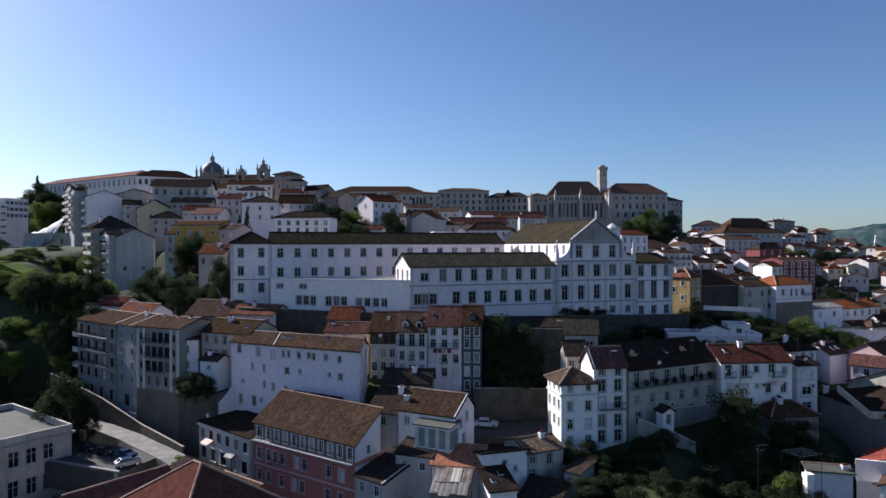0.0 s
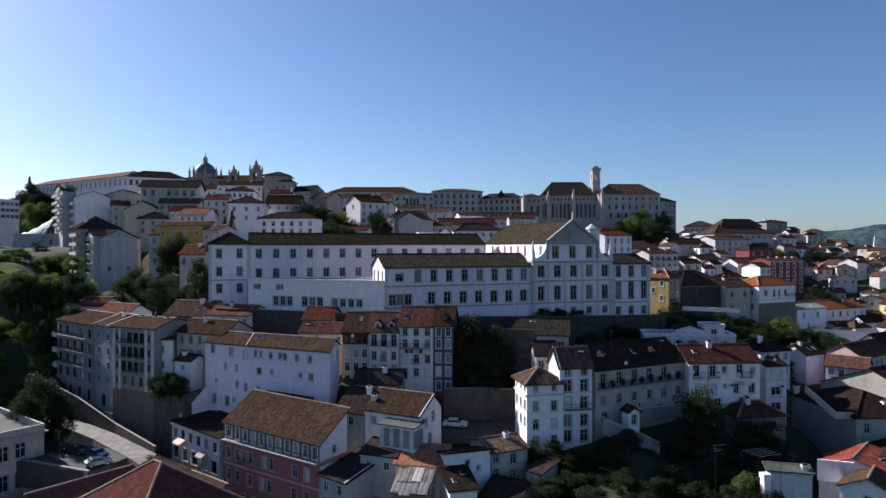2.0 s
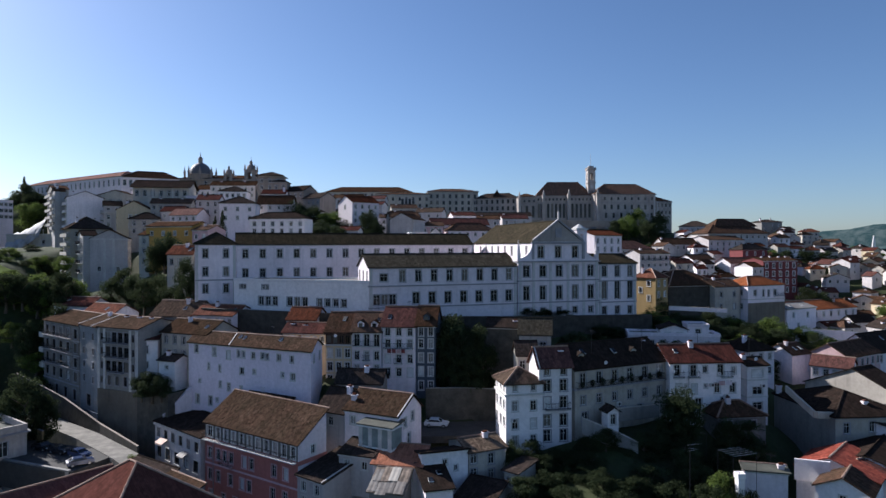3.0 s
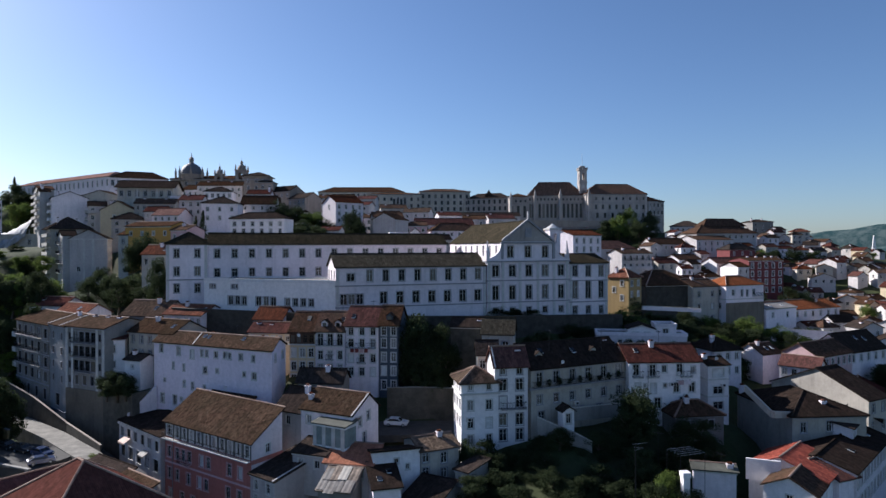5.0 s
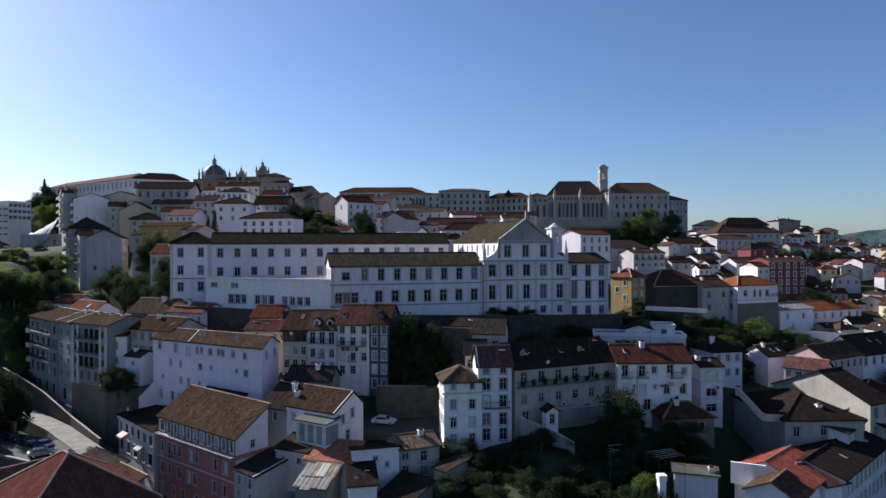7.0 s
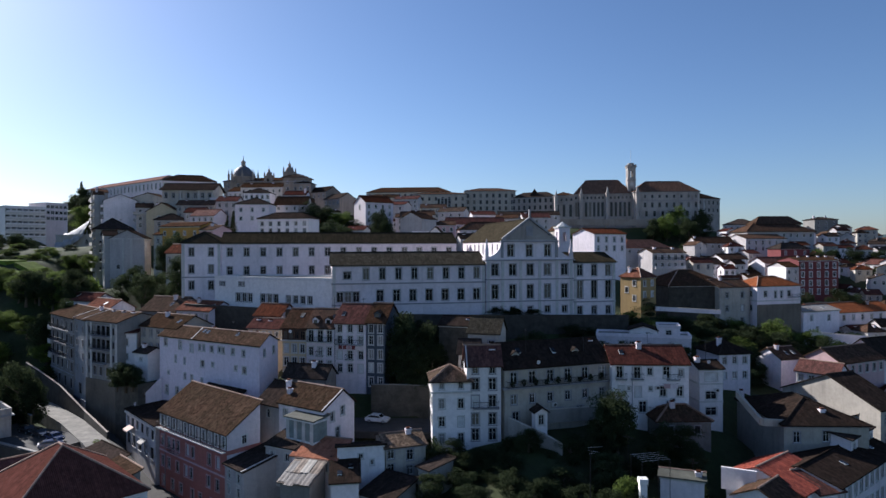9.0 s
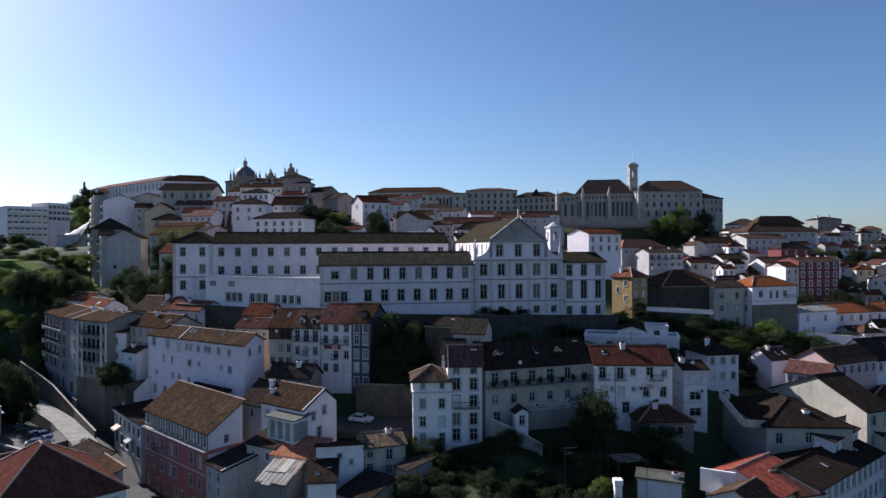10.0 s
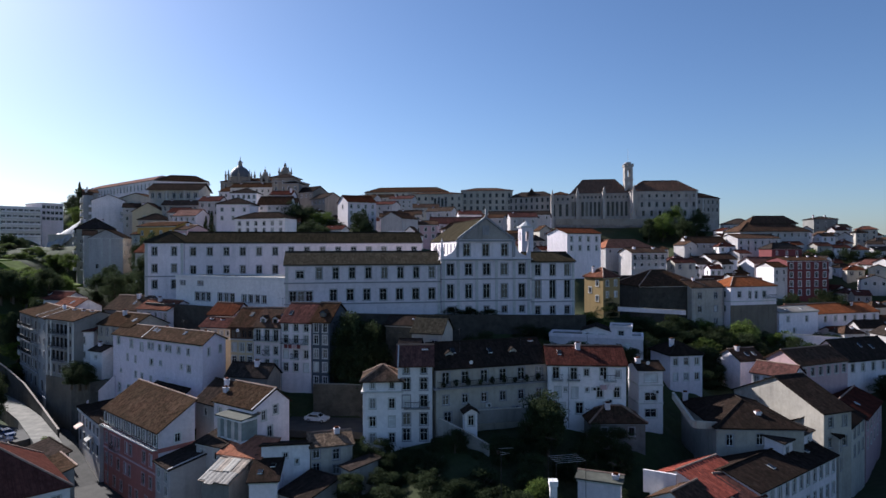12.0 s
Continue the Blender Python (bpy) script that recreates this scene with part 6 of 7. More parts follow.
for line, half in ((ROAD, 2.6), (YARD, 5.5), (LANE, 8.0), (COURT, 4.2)):
    for a, b in zip(line, line[1:]):
        d = np.array([b[0] - a[0], b[1] - a[1]])
        k = np.clip(((X.ravel() - a[0]) * d[0] + (Y.ravel() - a[1]) * d[1]) / (d @ d), 0, 1)
        off = np.hypot(X.ravel() - a[0] - k * d[0], Y.ravel() - a[1] - k * d[1])
        z = a[2] + k * (b[2] - a[2])
        Z = np.where(off < half + 4.0, np.minimum(Z, z - 0.35), Z)
nx, ny = len(gx), len(gy)
quads = [(j * nx + i, j * nx + i + 1, (j + 1) * nx + i + 1, (j + 1) * nx + i) for j in range(ny - 1) for i in range(nx - 1)]
ground = new("ground", mesh_of("ground", list(zip(X.ravel(), Y.ravel(), Z)), quads, [GROUND], smooth=True))
# far blue hills beyond the valley; haze put into colour and faint emission
hill_m, hn, hl, hb = shader("painted_hazy_distance", 1.0, 0.0, 0.0)
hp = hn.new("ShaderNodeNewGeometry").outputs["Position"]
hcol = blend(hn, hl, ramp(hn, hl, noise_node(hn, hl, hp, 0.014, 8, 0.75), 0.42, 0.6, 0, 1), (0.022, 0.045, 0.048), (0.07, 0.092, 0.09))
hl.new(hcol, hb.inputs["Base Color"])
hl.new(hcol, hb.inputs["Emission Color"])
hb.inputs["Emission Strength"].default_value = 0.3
for k, (dist, top, wob) in enumerate(((2600.0, 62.0, 26.0), (4300.0, 128.0, 40.0))):
    pts, n = [], 90
    for i in range(n + 1):
        a = radians(-75 + 150 * i / n)
        h = top + wob * math.sin(a * 9 + k * 2.1) + wob * 0.4 * math.sin(a * 31 + k) + wob * 0.18 * math.sin(a * 83)
        h *= 0.55 + 0.75 * max(0.0, math.sin(a))
        pts.append((dist * math.sin(a), dist * math.cos(a), h))
    vs = [p for q in pts for p in ((q[0], q[1], -60.0), (q[0] * 1.02, q[1] * 1.02, q[2] * 0.6), (q[0] * 1.05, q[1] * 1.05, q[2]))]
    fs = [(3 * i + r, 3 * i + 3 + r, 3 * i + 4 + r, 3 * i + 1 + r) for i in range(n) for r in (0, 1)]
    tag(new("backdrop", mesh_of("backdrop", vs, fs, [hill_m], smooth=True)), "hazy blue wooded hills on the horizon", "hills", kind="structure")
tag(ground, "sloping earth, grass and scrub of a steep town hill", "ground", kind="structure")

# ---- trees ----


def crown_mesh(seed, leaves=7500, cone=False):
    """A crown 10 high and 9 wide of many small leaf clumps on uneven lobes."""
    r = np.random.RandomState(seed)
    lobes = []
    if cone:
        for k in range(26):
            z = 0.8 + 9.0 * (k + 0.5) / 26
            rad = 4.4 * (1 - z / 10.4) ** 0.8
            a = r.uniform(0, 6.28)
            lobes.append((rad * 0.45 * math.cos(a), rad * 0.45 * math.sin(a), z, max(rad * 0.75, 0.5)))
    else:
        for k in range(34):
            a, t = r.uniform(0, 6.28), r.uniform(0, 1)
            z = 1.7 + 7.0 * t
            rad = 3.3 * math.sin(math.pi * (0.22 + 0.65 * t)) * r.uniform(0.3, 1.0)
            lobes.append((rad * math.cos(a), rad * math.sin(a), z, r.uniform(0.8, 1.7)))
    vs, fs = [], []
    per = leaves // len(lobes)
    for cx, cy, cz, rad in lobes:
        d = r.normal(size=(per, 3))
        d /= np.linalg.norm(d, axis=1)[:, None]
        p = np.array([cx, cy, cz]) + d * (rad * r.uniform(0.5, 1.1, (per, 1))) * np.array([1, 1, 0.8])
        for q, n in zip(p, d + r.normal(size=(per, 3)) * 0.6):
            n = Vector(n).normalized()
            s = n.orthogonal().normalized()
            s = (Matrix.Rotation(r.uniform(0, 6.28), 3, n) @ s)
            t = n.cross(s)
            a, b = r.uniform(0.09, 0.19), r.uniform(0.08, 0.16)
            c = Vector(q)
            k = len(vs)
            vs += [c - s * a, c - t * b * 0.8, c + s * a, c + t * b]
            fs.append((k, k + 1, k + 2, k + 3))
    return mesh_of("crown", vs, fs, [LEAF])


def trunk_mesh(seed, cone=False):
    r = random.Random(seed)
    s = Soup()
    p, rad = Vector((0, 0, -1.0)), 0.38
    for k in range(4):
        q = p + Vector((r.uniform(-0.25, 0.25), r.uniform(-0.25, 0.25), 1.6 if not cone else 2.4))
        s.tube(p, q, rad, rad * 0.78, 8, 0, False)
        p, rad = q, rad * 0.78
        if k >= 1:
            for j in range(3):
                a = r.uniform(0, 6.28)
                e = p + Vector((2.0 * math.cos(a), 2.0 * math.sin(a), r.uniform(1.2, 2.4))) * (0.5 if cone else 1.0)
                s.tube(p, e, rad * 0.6, 0.05, 5, 0, False)
    return s.make("trunk", [BARK], True)


CROWNS = {"b": [crown_mesh(3 + k) for k in range(5)], "c": [crown_mesh(40, 5000, True)]}
TRUNKS = {"b": [trunk_mesh(k) for k in range(5)], "c": [trunk_mesh(9, True)]}
TINTED = {}
tree_rng = random.Random(5)


def tree(x, y, z, h, r, leaf, shape="b", rooted=True):
    k = tree_rng.randrange(len(CROWNS[shape]))
    key = (shape, k, leaf.name)
    if key not in TINTED:
        me = CROWNS[shape][k].copy()
        me.materials[0] = leaf
        TINTED[key] = me
    # roots reach the ground
    low = land_at(x, y)
    if z > low and rooted:
        h, z = min(z + h - low, h * 1.5), max(low, z - h * 0.5)
    small = h < 5.2
    o = root("bush" if small else ("cypress" if shape == "c" else "tree"), x, y, z, tree_rng.uniform(0, 360))
    o.scale = (r / 4.2, r / 4.2, h / 9.8)
    look_of = {"broad_leaves": "mid-green", "dark_leaves": "dark green", "light_leaves": "sunlit light green"}[leaf.name]
    tag(o, look_of + (" bushy shrub on the slope" if small else (" slender conifer on the slope" if shape == "c" else " broadleaf tree with a dense uneven crown")), "shrub" if small else "tree", "trees of the hill")
    child("trunk", TRUNKS[shape][k], o)
    child("crown", TINTED[key], o)
    return o


def grove(n, x0, x1, y0, y1, h, r, leaf):
    for _ in range(n):
        x, y = tree_rng.uniform(x0, x1), tree_rng.uniform(y0, y1)
        tree(x, y, land_at(x, y) - 0.4, tree_rng.uniform(*h), tree_rng.uniform(*r), tree_rng.choice(leaf))


grove(18, -150, -84, 146, 160, (4.4, 7), (3.6, 5.4), (LEAF, LEAF, LEAF_LIGHT, LEAF_DARK))
grove(26, -160, -86, 160, 178, (4.4, 7), (3.6, 5.4), (LEAF, LEAF_LIGHT, LEAF))
grove(14, -205, -176, 214, 250, (5.4, 8), (3.6, 5.0), (LEAF_DARK, LEAF_DARK, LEAF))
grove(10, -176, -140, 205, 226, (2.2, 3.6), (2.4, 3.6), (LEAF, LEAF_LIGHT, LEAF_DARK))
grove(12, -118, -84, 128, 148, (5.4, 9), (3.6, 5.4), (LEAF_DARK,))
grove(18, 30, 78, 84, 99, (2.5, 4.5), (2.4, 3.4), (LEAF_DARK,))
grove(60, 124, 300, 226, 400, (4.4, 8), (2.6, 4.6), (LEAF_DARK, LEAF_DARK, LEAF))
grove(26, 84, 132, 142, 186, (4, 7), (3.0, 4.6), (LEAF_DARK,))
grove(10, 66, 92, 150, 170, (4, 6), (3.0, 4.4), (LEAF_DARK,))
grove(40, 300, 900, 560, 1400, (8, 14), (8, 16), (LEAF_DARK, LEAF))
grove(24, -420, -200, 330, 480, (8, 12), (6, 9), (LEAF_DARK, LEAF))

grove(22, -190, -126, 196, 226, (2.2, 3.8), (2.6, 4.2), (LEAF_DARK, LEAF, LEAF_LIGHT, LEAF))
grove(16, 78, 118, 164, 180, (6, 9), (3.6, 5.0), (LEAF_DARK, LEAF_DARK, LEAF))
grove(12, 112, 142, 176, 204, (4, 7), (3.0, 4.4), (LEAF_DARK, LEAF))
grove(10, 60, 84, 140, 156, (4, 6), (3.0, 4.4), (LEAF_DARK,))

# trees
tree(11.1, 118.5, 22.4, 15.0, 4.6, LEAF_DARK)
tree(14.9, 118.0, 21.7, 14.0, 4.6, LEAF_DARK)
tree(10.1, 117.0, 21.4, 11.0, 3.6, LEAF_DARK)
tree(13.2, 116.0, 21.3, 10.0, 4.0, LEAF_DARK)
tree(16.5, 117.0, 22.4, 10.0, 3.5, LEAF_DARK)
tree(11.7, 115.5, 21.4, 7.0, 3.4, LEAF_DARK)
tree(14.9, 115.5, 20.8, 7.0, 3.4, LEAF_DARK)
tree(47.4, 101.0, 16.4, 10.6, 4.4, LEAF_DARK)
tree(48.4, 100.2, 16.8, 9.4, 3.9, LEAF_DARK)
tree(46.2, 100.0, 16.2, 8.0, 3.4, LEAF_DARK)
tree(42.8, 98.0, 15.6, 5.0, 3.0, LEAF_DARK)
tree(55.8, 101.0, 16.6, 5.4, 2.9, LEAF_DARK)
tree(59.3, 101.2, 16.2, 5.4, 2.9, LEAF_DARK)
tree(-74.1, 121.0, 12.8, 13.0, 5.0, LEAF_DARK)
tree(-70.6, 121.0, 12.9, 9.0, 3.6, LEAF_DARK)
tree(-77.8, 121.0, 14.0, 9.0, 3.8, LEAF_DARK)
tree(19.8, 95.5, 16.0, 4.0, 2.6, LEAF_DARK)
tree(27.5, 95.0, 14.9, 4.0, 3.0, LEAF_DARK)
tree(31.2, 93.0, 14.9, 4.0, 3.0, LEAF_DARK)
tree(36.7, 96.0, 13.6, 5.0, 3.5, LEAF_DARK)
tree(40.6, 97.0, 15.6, 5.0, 3.5, LEAF_DARK)
tree(32.0, 88.0, 14.1, 4.0, 3.0, LEAF_DARK)
tree(24.4, 90.0, 13.4, 4.0, 3.0, LEAF_DARK)
tree(39.3, 90.0, 13.2, 5.0, 3.5, LEAF_DARK)
tree(45.8, 93.0, 14.7, 5.0, 3.5, LEAF_DARK)
tree(53.1, 97.0, 16.0, 4.0, 3.0, LEAF_DARK)
tree(40.8, 86.0, 12.2, 5.0, 3.5, LEAF_DARK)
tree(26.2, 85.0, 13.0, 4.0, 3.0, LEAF_DARK)
tree(34.0, 85.0, 12.7, 4.0, 3.5, LEAF_DARK)
tree(23.8, 94.0, 14.5, 4.0, 2.6, LEAF_DARK)
tree(31.7, 97.0, 16.2, 4.0, 2.6, LEAF_DARK)
tree(20.4, 87.0, 13.7, 4.0, 3.0, LEAF_DARK)
tree(48.7, 82.0, 14.0, 5.0, 3.0, LEAF_DARK)
tree(44.6, 82.0, 13.7, 5.0, 2.8, LEAF_DARK)
tree(45.7, 88.0, 13.9, 5.0, 3.0, LEAF_DARK)
tree(59.1, 98.0, 14.9, 4.0, 3.0, LEAF_DARK)
tree(56.7, 90.0, 13.3, 4.0, 3.0, LEAF_DARK)
tree(28.0, 141.0, 32.5, 4.0, 3.5, LEAF_DARK)
tree(31.8, 141.0, 32.1, 4.0, 3.5, LEAF_DARK)
tree(36.6, 142.0, 32.1, 3.5, 3.0, LEAF_DARK)
tree(25.1, 136.0, 30.0, 5.0, 4.0, LEAF_DARK)
tree(40.2, 143.0, 31.1, 3.0, 3.0, LEAF_DARK)
tree(44.5, 140.0, 28.5, 4.0, 4.0, LEAF_DARK)
tree(48.3, 140.0, 27.8, 4.0, 4.0, LEAF_DARK)
tree(20.3, 126.0, 27.3, 6.0, 4.0, LEAF_DARK)
tree(9.9, 126.0, 29.4, 6.0, 4.0, LEAF_DARK)
tree(13.6, 128.0, 28.9, 6.0, 4.0, LEAF_DARK)
tree(37.1, 128.0, 27.5, 5.0, 4.0, LEAF_DARK)
tree(41.2, 126.0, 27.2, 5.0, 4.0, LEAF_DARK)
tree(33.7, 124.0, 27.4, 5.0, 3.5, LEAF_DARK)
tree(47.2, 125.0, 27.4, 4.0, 3.0, LEAF_DARK)
tree(49.9, 124.0, 27.3, 4.0, 3.0, LEAF_DARK)
tree(53.1, 124.0, 27.4, 4.0, 3.0, LEAF_DARK)
tree(56.0, 123.0, 27.3, 4.0, 3.0, LEAF_DARK)
tree(59.2, 123.0, 27.2, 4.0, 3.0, LEAF_DARK)
tree(62.2, 123.0, 27.2, 4.0, 3.0, LEAF_DARK)
tree(64.0, 122.0, 27.1, 4.0, 3.0, LEAF_DARK)
tree(93.5, 168.0, 22.2, 7.0, 5.0, LEAF_DARK)
tree(100.0, 166.0, 21.9, 6.0, 5.0, LEAF_DARK)
tree(68.5, 160.0, 26.5, 7.0, 5.0, LEAF_DARK)
tree(73.4, 158.0, 25.5, 7.0, 5.0, LEAF_DARK)
tree(64.8, 160.0, 31.3, 6.0, 4.0, LEAF_DARK)
tree(78.8, 160.0, 25.4, 6.0, 5.0, LEAF_DARK)
tree(146.2, 232.0, 27.1, 8.0, 5.0, LEAF_DARK)
tree(149.1, 230.0, 26.8, 7.0, 5.0, LEAF_DARK)
tree(79.3, 150.0, 21.3, 6.0, 4.5, LEAF_DARK)
tree(86.2, 150.0, 20.6, 6.0, 4.5, LEAF_DARK)
tree(75.2, 150.0, 22.7, 6.0, 4.5, LEAF_DARK)
tree(147.3, 400.0, 54.1, 20.0, 9.0, LEAF_DARK)
tree(116.8, 390.0, 53.1, 14.0, 7.0, LEAF_DARK)
tree(136.5, 385.0, 53.9, 14.0, 8.0, LEAF_DARK)
tree(-74.6, 183.0, 43.4, 12.0, 5.0, LEAF_DARK)
tree(-76.3, 181.0, 43.5, 9.0, 4.0, LEAF_DARK)
tree(-68.5, 178.0, 43.0, 9.0, 4.0, LEAF_DARK)
tree(-54.0, 150.0, 38.0, 10.0, 3.6, LEAF_DARK)
tree(-51.9, 148.0, 37.3, 8.0, 3.4, LEAF_DARK)
tree(-49.3, 240.0, 59.1, 10.0, 6.0, LEAF_DARK)
tree(-42.4, 238.0, 56.8, 10.0, 6.0, LEAF_DARK)
tree(-29.6, 232.0, 53.0, 8.0, 5.0, LEAF_DARK)
tree(-38.0, 225.0, 52.7, 8.0, 6.0, LEAF_DARK)
tree(-42.6, 222.0, 52.2, 8.0, 5.0, LEAF_DARK)
tree(-20.3, 236.0, 53.5, 12.0, 5.0, LEAF_DARK)
tree(-16.8, 232.0, 53.0, 9.0, 4.0, LEAF_DARK)
tree(-56.0, 250.0, 62.1, 9.0, 6.0, LEAF_DARK)
tree(-28.4, 215.0, 51.0, 7.0, 5.0, LEAF_DARK)
tree(-33.9, 212.0, 50.5, 7.0, 6.0, LEAF_DARK)
tree(-221.0, 335.0, 69.6, 16.0, 8.0, LEAF_DARK)
tree(-211.7, 330.0, 67.1, 14.0, 8.0, LEAF_DARK)
tree(-207.1, 330.0, 65.6, 14.0, 7.0, LEAF_DARK)
tree(-226.3, 335.0, 69.4, 10.0, 6.0, LEAF_DARK)
tree(-83.1, 176.0, 36.7, 8.0, 4.0, LEAF_DARK)
tree(-84.4, 172.0, 35.2, 7.0, 4.0, LEAF_DARK)
tree(-69.2, 166.0, 36.2, 7.0, 4.0, LEAF_DARK)
tree(-77.1, 170.0, 36.6, 7.0, 4.0, LEAF_DARK)
tree(-69.7, 160.0, 36.0, 6.0, 4.0, LEAF_DARK)
tree(-61.5, 158.0, 35.9, 5.0, 4.0, LEAF_DARK)
tree(191.0, 310.0, 41.8, 8.0, 6.0, LEAF_DARK)
tree(207.4, 320.0, 40.0, 8.0, 6.0, LEAF_DARK)
tree(184.0, 315.0, 41.6, 7.0, 5.0, LEAF_DARK)
tree(169.7, 300.0, 40.1, 7.0, 5.0, LEAF_DARK)
tree(108.5, 262.0, 33.8, 7.0, 5.0, LEAF_DARK)
tree(100.9, 255.0, 35.0, 7.0, 5.0, LEAF_DARK)
tree(211.4, 380.0, 49.2, 9.0, 6.0, LEAF_DARK)
tree(-86.0, 150.0, 28.6, 8.0, 4.0, LEAF_DARK)
tree(-92.9, 150.0, 25.1, 8.0, 4.5, LEAF_DARK)
tree(-94.5, 139.0, 10.0, 6.0, 4.0, LEAF)
tree(-90.7, 139.0, 8.7, 5.0, 3.0, LEAF)
tree(46.6, 83.0, 12.8, 6.6, 3.3, LEAF)
tree(100.5, 172.0, 24.1, 7.0, 5.0, LEAF)
tree(-35.4, 235.0, 54.4, 10.0, 6.0, LEAF)
tree(134.4, 400.0, 55.6, 20.0, 9.0, LEAF)
tree(125.5, 395.0, 55.0, 16.0, 8.0, LEAF)
tree(-199.2, 322.0, 63.3, 12.0, 7.0, LEAF)
tree(-206.9, 318.0, 63.0, 12.0, 8.0, LEAF)
tree(59.4, 150.0, 29.5, 5.0, 4.0, LEAF)
tree(62.1, 149.0, 29.5, 4.0, 3.5, LEAF)
tree(29.7, 90.5, 12.6, 4.0, 2.6, LEAF_DARK)
tree(32.3, 93.9, 12.6, 4.0, 2.6, LEAF_DARK)
tree(27.4, 92.7, 12.6, 4.0, 2.6, LEAF_DARK)
tree(22.5, 96.0, 15.8, 4.0, 2.6, LEAF_DARK)
tree(-97.2, 138.0, 10.2, 5.0, 3.5, LEAF_LIGHT)
tree(-46.1, 108.0, 11.0, 2.5, 1.8, LEAF_LIGHT)
tree(130.7, 205.0, 18.7, 5.0, 3.0, LEAF_LIGHT)
tree(-65.3, 205.0, 49.2, 13.0, 2.2, LEAF_DARK, 'c')
tree(-68.1, 206.0, 50.4, 10.0, 2.0, LEAF_DARK, 'c')
tree(-221.3, 336.0, 71.8, 17.0, 3.0, LEAF_DARK, 'c')
tree(-48.3, 119.5, 20.1, 6.0, 3.6, LEAF_DARK, rooted=False)
tree(-50.6, 120.0, 20.0, 5.0, 3.0, LEAF_DARK, rooted=False)
tree(-45.8, 118.0, 20.6, 5.0, 2.8, LEAF_DARK, rooted=False)
tree(-112.8, 166.7, 37.2, 6.4, 3.7, LEAF)
tree(-114.0, 179.8, 36.4, 6.1, 4.4, LEAF)
tree(-106.1, 160.3, 37.1, 6.5, 5.1, LEAF_DARK)
tree(-92.3, 162.3, 35.0, 6.8, 4.6, LEAF_DARK)
tree(-90.8, 166.2, 33.3, 8.1, 4.1, LEAF)
tree(-106.1, 168.4, 37.1, 6.2, 5.1, LEAF_DARK)
tree(-93.0, 164.4, 36.2, 7.8, 4.1, LEAF_DARK)
tree(-112.0, 164.3, 35.6, 7.1, 4.0, LEAF)
tree(-89.7, 159.0, 36.5, 7.6, 4.0, LEAF_DARK)
tree(-96.1, 161.2, 34.4, 7.7, 3.7, LEAF)
tree(-97.1, 162.0, 35.7, 7.1, 4.5, LEAF_DARK)
tree(-97.9, 160.2, 35.4, 6.2, 4.0, LEAF_DARK)
tree(-100.3, 165.3, 36.8, 6.4, 4.3, LEAF)
tree(-119.7, 179.2, 36.5, 6.7, 4.7, LEAF)
tree(-130.8, 179.3, 34.6, 7.9, 4.3, LEAF_DARK)
tree(-103.3, 171.6, 35.3, 8.2, 4.1, LEAF)
tree(-107.2, 165.3, 35.1, 6.0, 3.7, LEAF)
tree(-120.1, 179.9, 33.4, 7.4, 4.3, LEAF)
tree(-101.0, 159.3, 37.4, 6.1, 3.9, LEAF_DARK)
tree(-93.4, 170.0, 34.5, 7.5, 4.1, LEAF)
tree(-123.6, 175.0, 34.9, 7.0, 5.2, LEAF)
tree(-115.7, 168.8, 36.0, 6.5, 4.3, LEAF_DARK)
tree(-114.7, 202.5, 42.0, 3.5, 3.0, LEAF)
tree(-122.2, 200.4, 42.1, 3.8, 3.1, LEAF_DARK)
tree(-120.9, 200.1, 39.6, 4.8, 3.5, LEAF_DARK)
tree(-110.7, 192.3, 44.1, 3.7, 3.8, LEAF)
tree(-134.4, 210.0, 42.1, 4.4, 3.7, LEAF_DARK)
tree(-137.6, 210.0, 41.6, 3.9, 3.1, LEAF_DARK)
tree(-144.7, 214.0, 39.8, 4.5, 2.7, LEAF_DARK)
tree(-137.2, 206.7, 40.9, 3.5, 2.8, LEAF_DARK)
tree(-123.4, 200.1, 43.9, 4.0, 3.7, LEAF)
tree(-120.6, 211.9, 47.5, 3.6, 3.7, LEAF_DARK)
tree(-121.8, 212.0, 43.6, 3.7, 3.5, LEAF_DARK)
tree(-121.7, 209.6, 42.4, 4.9, 3.2, LEAF)

# ---- street, walls, cars ----


def slab_strip(name, label, cat, pts, half, thick, mat, kind="structure"):
    """A strip along points x, y, z with a half width."""
    s = Soup()
    ps = [Vector(p) for p in pts]
    rows_ = []
    for i, p in enumerate(ps):
        d = (ps[min(i + 1, len(ps) - 1)] - ps[max(i - 1, 0)])
        nrm = Vector((-d.y, d.x, 0)).normalized() * half
        rows_.append((p - nrm, p + nrm))
    for (a, b), (c, d) in zip(rows_, rows_[1:]):
        s.slab([a, c, d, b], thick)
    o = new(name, s.make(name, [mat]))
    return tag(o, label, cat, kind=kind)


def run_wall(name, label, pts, height, thick, mat, cope=None):
    """A free-standing wall along points x, y, z of its top, with a coping."""
    o = root(name, 0, 0, 0)
    tag(o, label, "wall")
    s, c = Soup(), Soup()
    for a, b in zip(pts, pts[1:]):
        a, b = Vector(a), Vector(b)
        d = Vector((b.x - a.x, b.y - a.y, 0)).normalized()
        nrm = Vector((-d.y, d.x, 0)) * thick / 2
        top = [a - nrm, b - nrm, b + nrm, a + nrm]
        s.slab(top, height)
        c.slab([p + (nrm * 0.12 if i > 1 else -nrm * 0.12) + Vector((0, 0, 0.11)) for i, p in enumerate(top)], 0.106)
    child("masonry", s.make("masonry", [mat]), o)
    child("coping", c.make("coping", [cope or BEIGE]), o)
    return o


